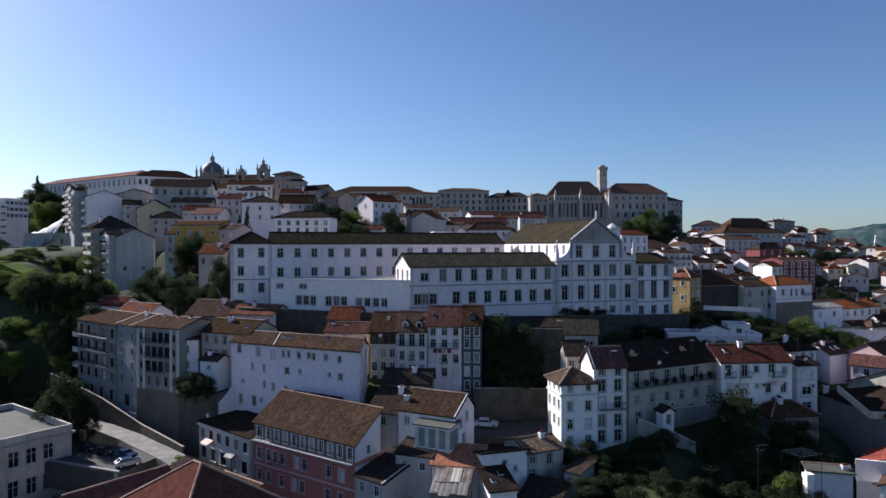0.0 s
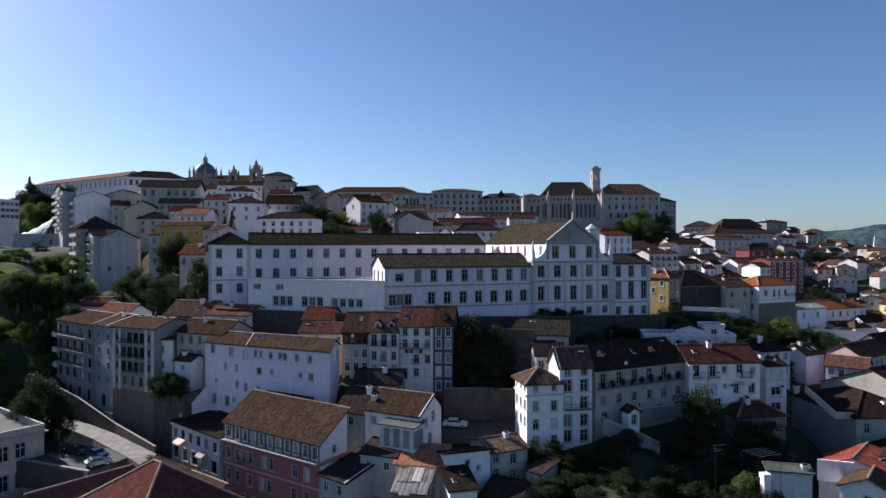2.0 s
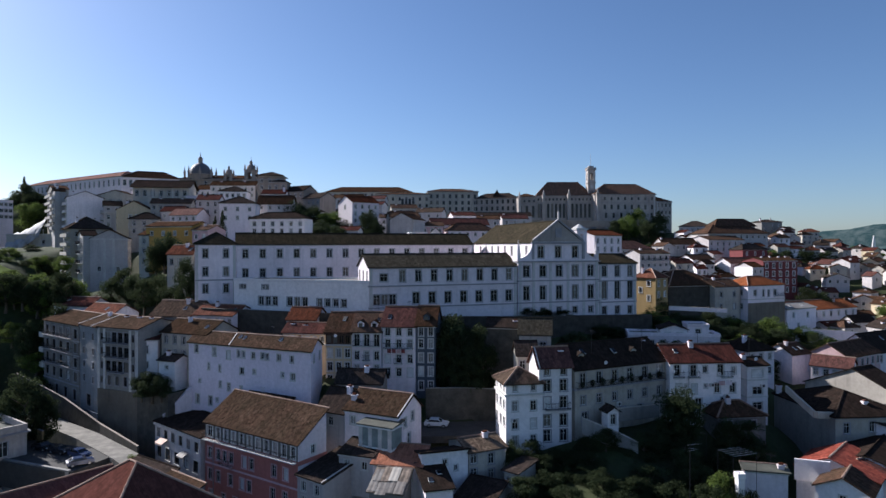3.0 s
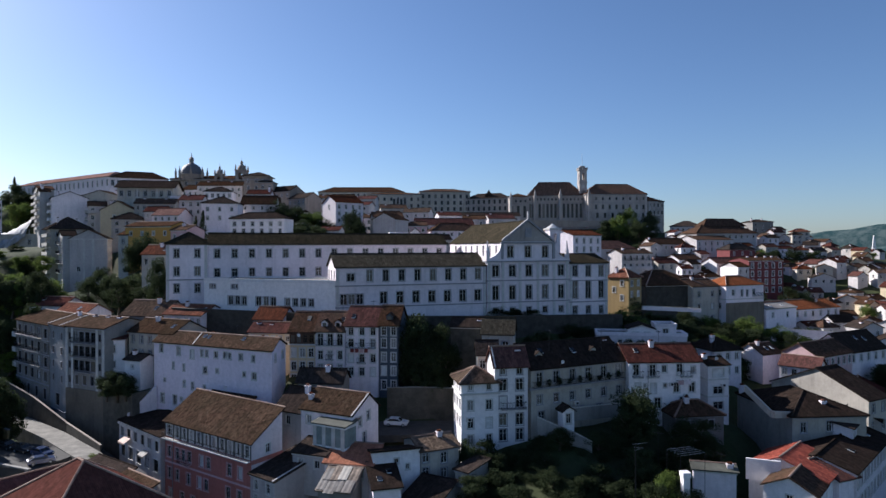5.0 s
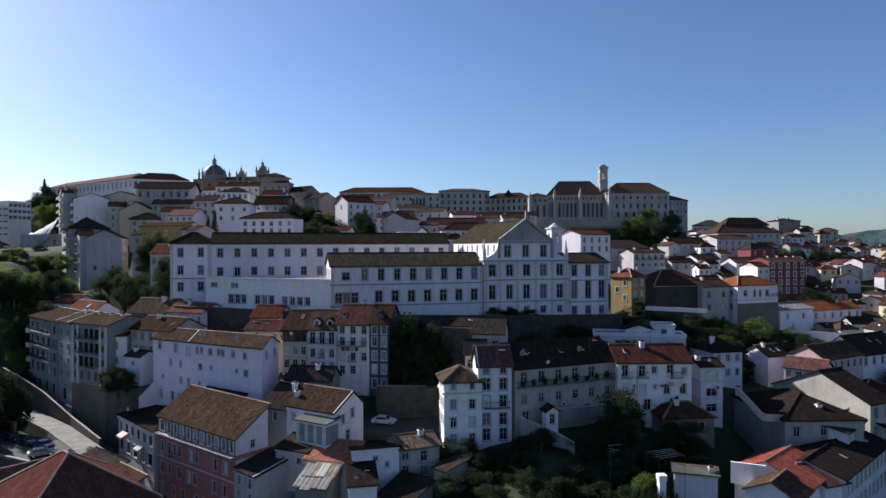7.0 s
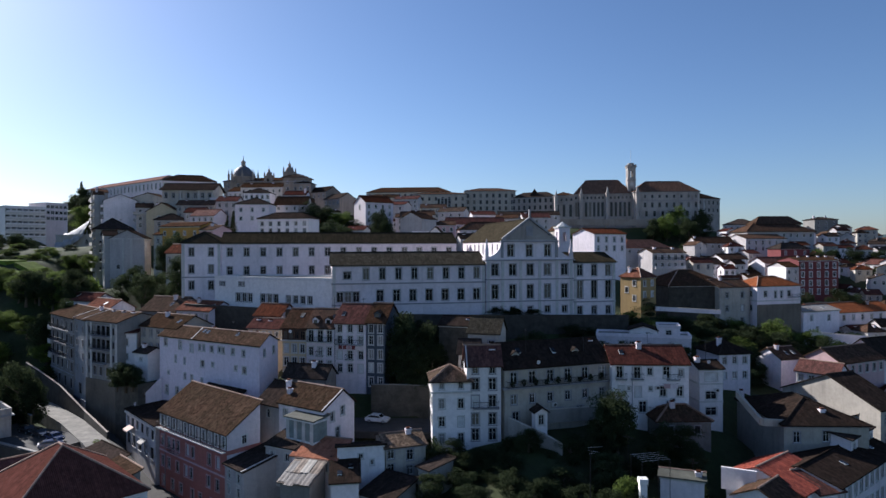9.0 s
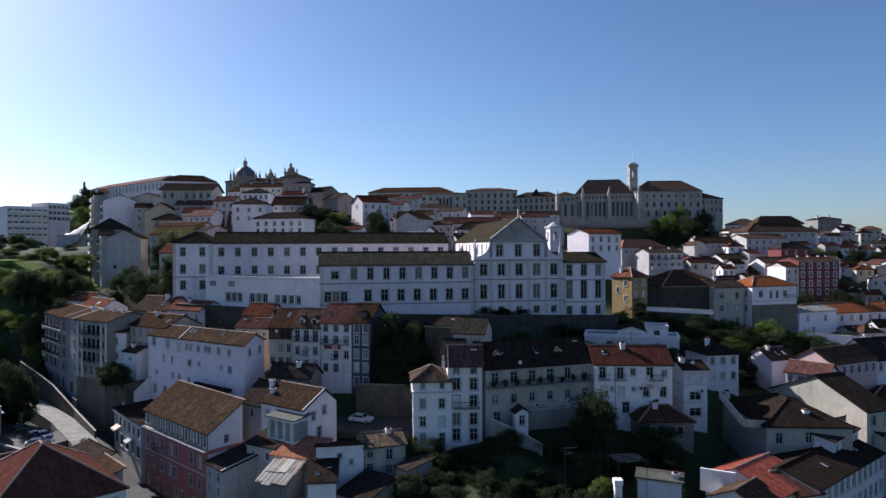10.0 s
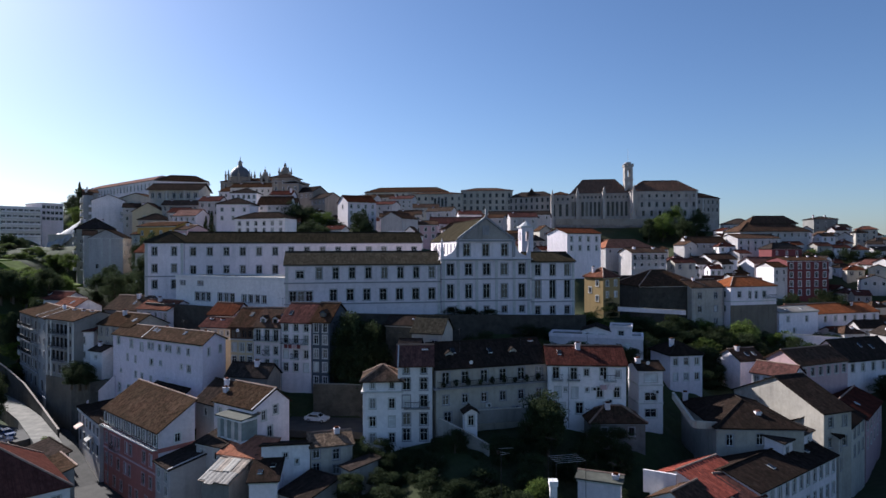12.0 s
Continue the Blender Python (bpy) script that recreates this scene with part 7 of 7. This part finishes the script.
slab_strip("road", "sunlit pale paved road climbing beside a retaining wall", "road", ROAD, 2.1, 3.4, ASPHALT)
slab_strip("pavement", "parking yard of worn paving with shade in its colour", "yard", YARD, 5.4, 4.4, STREET)
slab_strip("street", "cobbled street coloured dark for the shade of old houses", "street", LANE, 3.4, 2.0, STREET)
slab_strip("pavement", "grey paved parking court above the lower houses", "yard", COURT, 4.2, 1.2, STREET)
run_wall("retaining_wall", "dark stone retaining wall with a pale coping", ((-92, 144.0, 20.4), (-83.4, 139.0, 19.0), (-74.2, 133.5, 17.2), (-60.9, 124.0, 14.2), (-55.0, 119.0, 13.8), (-47.8, 113.0, 13.2)), 8.0, 0.34, DARKWALL, STONE)
run_wall("yard_wall", "grey concrete wall holding up a parking yard", ((-72.5, 110.0, 12.25), (-63.4, 106.6, 12.25), (-54.5, 103.2, 12.25)), 6.0, 0.5, GREY, GREY)
run_wall("garden_wall", "low ochre garden wall under a tree", ((-77.5, 124.6, 14.3), (-69.5, 119.2, 14.2)), 3.0, 0.4, YELLOW, DARKTRIM)
run_wall("hill_wall", "pale stone terrace wall on the hillside", ((-175.0, 248.0, 50.5), (-150.0, 238.0, 49.0)), 4.0, 0.6, BEIGE)
run_wall("buttress_wall", "sloping white buttress wall at the foot of a white block", ((-41.2, 121.0, 22.6), (-45.6, 118.2, 17.6)), 9.0, 1.2, WHITE, WHITE)
run_wall("court_wall", "grey concrete wall behind a parking court", ((5.5, 112.6, 24.0), (12.6, 112.9, 24.0), (19.4, 113.4, 23.6)), 7.0, 0.5, WALLSTONE, GREY)
run_wall("college_wall", "dark old stone retaining wall below the college", ((-46.0, 139.0, 36.2), (-8.0, 126.4, 36.0), (0.0, 126.6, 35.6), (22.0, 133.2, 34.8), (58.0, 145.4, 33.8)), 12.0, 0.8, DARKWALL, DARKWALL)
run_wall("garden_wall", "white garden wall stepping down the slope", ((31.2, 98.6, 22.4), (36.8, 96.8, 20.4), (39.4, 96.0, 19.2)), 2.6, 0.4, GREY)
run_wall("garden_wall", "white terrace wall in front of the long house", ((35.0, 101.6, 22.8), (46.5, 107.2, 22.4)), 2.2, 0.4, GREY)
run_wall("balustrade", "pale stone terrace balustrade below the university", ((62, 404, 67.5), (92, 399, 67.0), (124, 398, 66.5)), 4.0, 0.8, STONE)
run_wall("garden_wall", "white wall on the slope below the dark hall", ((67, 158.5, 34.6), (84, 163.0, 33.4)), 1.0, 0.4, WHITE)
run_wall("garden_wall", "low blue-white wall at the foot of the orange-roofed house", ((112, 178, 26.2), (128, 176, 25.4)), 4.0, 0.4, WHITE)
for x0, y0, half in ((-176, 205, 4.0), (-174, 196, 3.6), (-140, 199, 3.8), (-138, 191, 3.4)):
    slab_strip("grass", "bright mown grass terrace on the slope", "grass", tuple((x0 + 5.5 * k, y0 - 1.0 * k, land_at(x0 + 5.5 * k, y0 - 1.0 * k) + 0.7) for k in range(7)), half, 2.4, GRASS)



def car(x, y, z, yaw, body, label, van=False):
    o = root("van" if van else "car", x, y, z, yaw)
    tag(o, label, "van" if van else "car", "parked cars")
    if van:
        prof = [(-2.4, 0.35), (2.3, 0.35), (2.4, 0.9), (1.9, 1.15), (1.3, 2.0), (-2.35, 2.1), (-2.45, 0.9)]
        glassp = [(1.78, 1.2), (1.25, 1.92), (0.4, 1.92), (0.4, 1.2)]
    else:
        prof = [(-2.05, 0.32), (2.0, 0.32), (2.12, 0.62), (2.0, 0.86), (1.05, 0.98), (0.35, 1.44), (-1.15, 1.48), (-1.85, 1.05), (-2.12, 0.95), (-2.14, 0.55)]
        glassp = [(0.95, 1.0), (0.3, 1.38), (-1.1, 1.41), (-1.65, 1.04)]
    hw = 0.88
    s = Soup()
    for i in range(len(prof)):
        a, b = prof[i], prof[(i + 1) % len(prof)]
        wa, wb = hw - max(0, a[1] - 0.95) * 0.28, hw - max(0, b[1] - 0.95) * 0.28
        s.poly([(a[0], -wa, a[1]), (b[0], -wb, b[1]), (b[0], wb, b[1]), (a[0], wa, a[1])])
    for sg in (-1, 1):
        pts = [(p[0], sg * (hw - max(0, p[1] - 0.95) * 0.28), p[1]) for p in prof]
        s.poly(pts if sg < 0 else pts[::-1])
    child("body", s.make("body", [body]), o)
    s = Soup()
    for sg in (-1, 1):
        pts = [(p[0], sg * (hw + 0.012 - max(0, p[1] - 0.95) * 0.28), p[1]) for p in glassp]
        s.poly(pts if sg < 0 else pts[::-1])
    if not van:
        for a, b in ((prof[4], prof[5]), (prof[6], prof[7])):
            t0, t1 = (0.12, 0.9)
            p0 = (a[0] + (b[0] - a[0]) * t0, a[1] + (b[1] - a[1]) * t0 + 0.012)
            p1 = (a[0] + (b[0] - a[0]) * t1, a[1] + (b[1] - a[1]) * t1 + 0.012)
            s.poly([(p0[0], -0.7, p0[1]), (p1[0], -0.62, p1[1]), (p1[0], 0.62, p1[1]), (p0[0], 0.7, p0[1])])
    child("glazing", s.make("glazing", [GLASS]), o, label="dark car windows")
    for wx in (-1.3, 1.3):
        for sg in (-1, 1):
            s = Soup()
            s.tube((wx, sg * 0.68, 0.32), (wx, sg * 0.9, 0.32), 0.32, 0.32, 14)
            wheel = child("wheel", s.make("tyre", [RUBBER]), o)
            s = Soup()
            s.tube((wx, sg * 0.9, 0.32), (wx, sg * 0.915, 0.32), 0.2, 0.18, 10)
            child("rim", s.make("rim", [METAL]), wheel)
    for sg in (-1, 1):
        s = Soup()
        s.box(prof[2][0] - 0.14, sg * 0.62 - 0.16, 0.62, prof[2][0] + 0.01, sg * 0.62 + 0.16, 0.76)
        child("headlight", s.make("headlight", [FRAME]), o)


car(7.6, 108.6, 18.12, -8, CAR_WHITE, "white hatchback parked in a walled court")
car(-66.5, 114.6, 12.12, -24, CAR_BLACK, "black car parked in the yard")
car(-62.0, 112.6, 12.12, -22, CAR_BLACK, "dark car parked in the yard")
car(-57.2, 110.6, 12.12, -24, CAR_BLUE, "dark blue car parked beside the road")
car(-71.0, 112.8, 12.12, -30, CAR_SILVER, "pale car parked at the yard's edge")
car(-54.6, 106.4, 12.12, 40, CAR_BLUE, "dark car parked at the end of the yard")

# ---- balconies, scaffolding, awnings, aerials ----


def balcony(x, y, z, yaw, width, out=0.8, solid=False, label="narrow stone balcony with an iron railing", mat=None):
    """A balcony; x, y, z: the left end of its floor on the wall."""
    o = root("balcony", x, y, z, yaw)
    tag(o, label, "balcony", "balconies")
    s = Soup()
    s.box(0, -out, -0.16, width, 0.05, 0)
    child("floor", s.make("floor", [mat or TRIM]), o)
    if solid:
        s = Soup()
        s.box(0, -out, 0.0, width, -out + 0.12, 0.95)
        s.box(0, -out + 0.12, 0.0, 0.12, 0, 0.95)
        s.box(width - 0.12, -out + 0.12, 0.0, width, 0, 0.95)
        child("parapet", s.make("parapet", [mat or WHITE]), o)
    else:
        s = Soup()
        for z0 in (0.1, 1.0):
            s.box(0, -out, z0, width, -out + 0.05, z0 + 0.05)
            s.box(0, -out, z0, 0.05, 0, z0 + 0.05)
            s.box(width - 0.05, -out, z0, width, 0, z0 + 0.05)
        n = max(3, int(width / 0.22))
        for k in range(n + 1):
            u = k * (width - 0.03) / n
            s.box(u, -out + 0.01, 0.1, u + 0.03, -out + 0.04, 1.0)
        child("railing", s.make("railing", [IRON]), o)


def aerial(x, y, z, h):
    o = root("aerial", x, y, z, 40 * x)
    tag(o, "thin rooftop television aerial on a pole", "aerial", "aerials")
    s = Soup()
    s.tube((0, 0, -1), (0, 0, h), 0.035, 0.03, 5)
    child("mast", s.make("mast", [IRON]), o)
    s = Soup()
    s.tube((-0.8, 0, h - 0.3), (0.8, 0, h - 0.3), 0.02, 0.02, 4)
    for k in range(6):
        s.tube((-0.7 + k * 0.28, -0.35, h - 0.3), (-0.7 + k * 0.28, 0.35, h - 0.3), 0.015, 0.015, 4)
    child("rods", s.make("rods", [IRON]), o)


def awning(x, y, z, yaw, w, out, mat, label):
    o = root("awning", x, y, z, yaw)
    tag(o, label, "awning", "awnings")
    s = Soup()
    s.slab([(0, -out, -0.6), (w, -out, -0.6), (w, 0.02, 0.0), (0, 0.02, 0.0)], 0.05)
    s.box(0, -out - 0.02, -0.9, w, -out, -0.6)
    child("cloth", s.make("cloth", [mat]), o)
    for u in (0.1, w - 0.1):
        s = Soup()
        s.tube((u, -out + 0.05, -0.68), (u, 0.02, -0.75), 0.025, 0.025, 5)
        child("arm", s.make("arm", [METAL]), o)

# ---- fittings ----
bx, by = along(-86.7, 146.3, -37.8, -2.6, 1.0)
for k in range(3):
    balcony(bx, by, 21.6 + 3.6 * k, -37.8, 2.6, 1.4, True, "pale concrete balcony slab on a grey block", TRIM)
ax_, ay_ = along(-46.6, 116.6, -40.0, 3.0)
awning(ax_, ay_, 14.4, -40.0, 2.6, 1.2, CANVAS, "sunlit salmon canvas awning over a shop")
ax_, ay_ = along(-46.6, 116.6, -40.0, 11.0)
awning(ax_, ay_, 13.6, -40.0, 2.2, 1.1, SHEET, "white canvas awning over a shop")
for p in ((48.6, 92.5, 13.0, 9.0), (34.0, 104.0, 33.0, 3.0), (44.0, 108.6, 32.6, 3.0), (23.6, 103.5, 33.0, 2.5), (-4.0, 121.0, 37.0, 2.5), (2.0, 121.0, 37.0, 2.5), (-24.0, 118.0, 32.8, 2.2), (66.0, 114.5, 30.0, 3.0), (55.5, 112.5, 32.0, 2.6), (57.0, 90.0, 17.0, 2.6)):
    aerial(*p)

# white bridge pylon far off in the valley
pyl = root("bridge_pylon", 905.0, 1290.0, 0.0)
tag(pyl, "tall slender white concrete bridge pylon far away", "bridge pylon")
s = Soup()
s.tube((-4, 0, 0), (2, 0, 72), 3.0, 1.2, 8)
s.tube((8, 0, 0), (2, 0, 72), 3.0, 1.2, 8)
child("shaft", s.make("shaft", [BRIGHT]), pyl)

# loose patched sheets lying on the shed
SHED = (-1.6, 85.4, -12.0, 15.8, 1.6 / 4.4)
o = root("roof_sheets", SHED[0], SHED[1], SHED[3], SHED[2])
tag(o, "overlapping patched and rusty roof sheets on a shed", "roof sheets")
r3 = random.Random(8)
for i in range(4):
    for j in range(2):
        s = Soup()
        u, v = i * 1.22 - 0.2 + r3.uniform(-0.18, 0.18), j * 2.2 - 0.5 + r3.uniform(-0.45, 0.35)
        du, dv, lift = r3.uniform(1.2, 1.6), r3.uniform(2.3, 2.9), 0.235 + 0.02 * j + r3.uniform(0, 0.12)
        k = SHED[4]
        for q in range(4):
            ua, ub = u + du * q / 4, u + du * (q + 1) / 4
            ha, hb_ = lift + 0.03 * (q % 2), lift + 0.03 * ((q + 1) % 2)
            s.slab([(ua, v, v * k + ha), (ub, v, v * k + hb_), (ub, v + dv, (v + dv) * k + hb_), (ua, v + dv, (v + dv) * k + ha)], 0.02)
        child("sheet", s.make("sheet", [r3.choice((SHEET, SHEET, RUSTY, SHEET, BEIGE))]), o)
# pale strip built in place of sunlight grazing the wall top
run_wall("parapet_wall", "pale wall strip added for the sunlit wall top beside a dark roof", ((68.7, 107.0, 25.6), (70.55, 101.9, 22.5), (70.9, 101.75, 22.4), (74.9, 103.3, 21.9)), 1.0, 0.4, BEIGE)
run_wall("garden_wall", "lit white wall beside a red roof", ((61.3, 91.4, 18.2), (65.2, 89.0, 18.5)), 3.0, 0.3, BRIGHT, BRIGHT)

# potted plants on the terrace of the long house
for k in range(9):
    x, y = along(30.5, 100.7, 25.6, 1.2 + 2.1 * k, -0.45)
    p = tree(x, y, 26.62, 1.1 + 0.5 * (k % 3) / 2, 0.55, LEAF_DARK, rooted=False)
    p.name = "potted_plant"
    tag(p, "dark green potted plant on a balcony", "plant", "balcony plants")


def dish(x, y, z, yaw):
    o = root("satellite_dish", x, y, z, yaw)
    tag(o, "small white satellite dish on a bracket", "satellite dish", "satellite dishes")
    s = Soup()
    s.tube((0, 0.3, -0.4), (0, 0, 0), 0.03, 0.03, 5)
    child("bracket", s.make("bracket", [METAL]), o)
    s = Soup()
    n = 12
    rings = [[(r * math.cos(2 * math.pi * i / n), -0.1 - 0.5 * r * r, r * math.sin(2 * math.pi * i / n)) for i in range(n)] for r in (0.06, 0.18, 0.32)]
    for a, b in zip(rings, rings[1:]):
        for i in range(n):
            s.poly([a[i], a[(i + 1) % n], b[(i + 1) % n], b[i]])
    child("reflector", s.make("reflector", [BRIGHT]), o)


for p in ((49.0, 106.9, 28.2, 20), (57.5, 108.0, 27.6, -10), (65.5, 111.2, 29.6, 0), (3.2, 100.2, 25.4, 30), (-12.0, 117.6, 33.0, 10), (36.0, 102.6, 30.6, 20)):
    dish(*p)


def ac_unit(x, y, z, yaw):
    o = root("air_conditioner", x, y, z, yaw)
    tag(o, "grey air conditioner unit fixed to a wall", "air conditioner", "air conditioners")
    s = Soup()
    s.box(-0.45, -0.38, -0.3, 0.45, -0.06, 0.3)
    child("casing", s.make("casing", [TRIM]), o)
    s = Soup()
    s.tube((0.1, -0.385, 0.0), (0.1, -0.4, 0.0), 0.24, 0.24, 12)
    child("grille", s.make("grille", [IRON]), o)
    for sx in (-0.3, 0.3):
        s = Soup()
        s.box(sx - 0.02, -0.36, -0.34, sx + 0.02, 0.02, -0.302)
        child("bracket", s.make("bracket", [METAL]), o)


for hx, hy, hz, yaw, u in ((18.9, 98.5, 22.0, 11.1, 1.2), (48.0, 107.5, 25.6, 4.8, 8.2), (48.0, 107.5, 23.6, 4.8, 10.8), (64.0, 111.2, 24.6, 12.0, 3.0), (30.5, 100.7, 23.2, 25.6, 9.0)):
    x, y = along(hx, hy, yaw, u)
    ac_unit(x, y, hz, yaw)


def laundry(x, y, z, yaw, w, cols):
    o = root("washing_line", x, y, z, yaw)
    tag(o, "washing hung on a line below a window", "laundry", "washing lines")
    s = Soup()
    s.tube((0, -0.9, 0), (w, -0.9, 0), 0.015, 0.015, 4)
    for u in (0.0, w):
        s.tube((u, 0.02, 0), (u, -0.9, 0), 0.02, 0.02, 4)
    child("line", s.make("line", [IRON]), o)
    n = len(cols)
    for k, m in enumerate(cols):
        s = Soup()
        u0, u1 = w * (k + 0.1) / n, w * (k + 0.9) / n
        s.slab([(u0, -0.93, 0.0), (u1, -0.93, 0.0), (u1, -0.88, 0.0), (u0, -0.88, 0.0)], 0.75)
        child("cloth", s.make("cloth", [m]), o)


x, y = along(-2.9, 117.5, -5.6, 1.0)
laundry(x, y, 30.6, -5.6, 3.6, (RED, RED, ROSE, RED))
x, y = along(48.0, 107.5, 4.8, 9.0)
laundry(x, y, 26.4, 4.8, 2.6, (ROSE, WHITE))

# a drying frame and a thin pole in the garden
o = root("drying_frame", 49.0, 84.6, 18.8, 20.0)
tag(o, "thin white metal drying frame in a garden", "drying frame")
for k in range(5):
    s = Soup()
    s.tube((0, k * 0.7, 2.1), (4.2, k * 0.7, 2.1), 0.016, 0.016, 5)
    child("rail", s.make("rail", [METAL]), o)
for u in (0.0, 4.2):
    for v in (0.0, 2.8):
        s = Soup()
        s.tube((u, v, -6.5), (u, v, 2.1), 0.04, 0.04, 6)
        child("post", s.make("post", [IRON]), o)


def utility_pole(x, y, z, h):
    o = root("utility_pole", x, y, z)
    tag(o, "thin dark pole with crossing metal rods in a garden", "pole")
    s = Soup()
    s.tube((0, 0, 0), (0, 0, h), 0.08, 0.05, 8)
    child("post", s.make("post", [IRON]), o)
    for u, v, w in ((0.1, 1.6, 0.15), (0.5, 1.1, -0.2), (0.9, 0.7, 0.1)):
        s = Soup()
        s.tube((-v * 0.2, 0, h - u), (v, 0.15, h - u + w), 0.03, 0.02, 6)
        child("rod", s.make("rod", [METAL]), o)


utility_pole(41.9, 81.8, land_at(41.9, 81.8) - 0.5, 24.0 - land_at(41.9, 81.8))

# pale sheeting draped over a ruin on the slope
o = root("tarpaulin", -178.0, 258.5, 0.0, -8.0)
tag(o, "pale grey protective sheeting draped over a ruined house", "tarpaulin")
gs = Soup()
NX, NY = 18, 8
r5 = random.Random(4)
sag = [[0.5 * math.sin(i * 1.3 + j * 0.8) + r5.uniform(-0.35, 0.35) for j in range(NY + 1)] for i in range(NX + 1)]


def drape(i, j):
    k = j / NY
    top = 56.0 + 7.8 * (i / NX) ** 1.3
    return (17.5 * i / NX, 0.4 + 6.0 * k ** 1.6 + sag[i][j], top - 9.0 * (1 - k) ** 1.2 + sag[i][j] * 0.8)


for i in range(NX):
    for j in range(NY):
        gs.slab([drape(i, j), drape(i + 1, j), drape(i + 1, j + 1), drape(i, j + 1)], 0.05)
child("sheet", gs.make("sheet", [TARP], True), o)
gs = Soup()
for u in (0.6, 6.0, 11.5, 17.0):
    gs.tube((u, 6.2, 44.0), (u, 6.2, 55.0 + 7.6 * (u / 17.5) ** 1.4), 0.12, 0.12, 6)
    gs.tube((u, 3.0, 44.0), (u, 3.0, 50.5 + 7.6 * (u / 17.5) ** 1.4), 0.12, 0.12, 6)
child("poles", gs.make("poles", [METAL]), o)
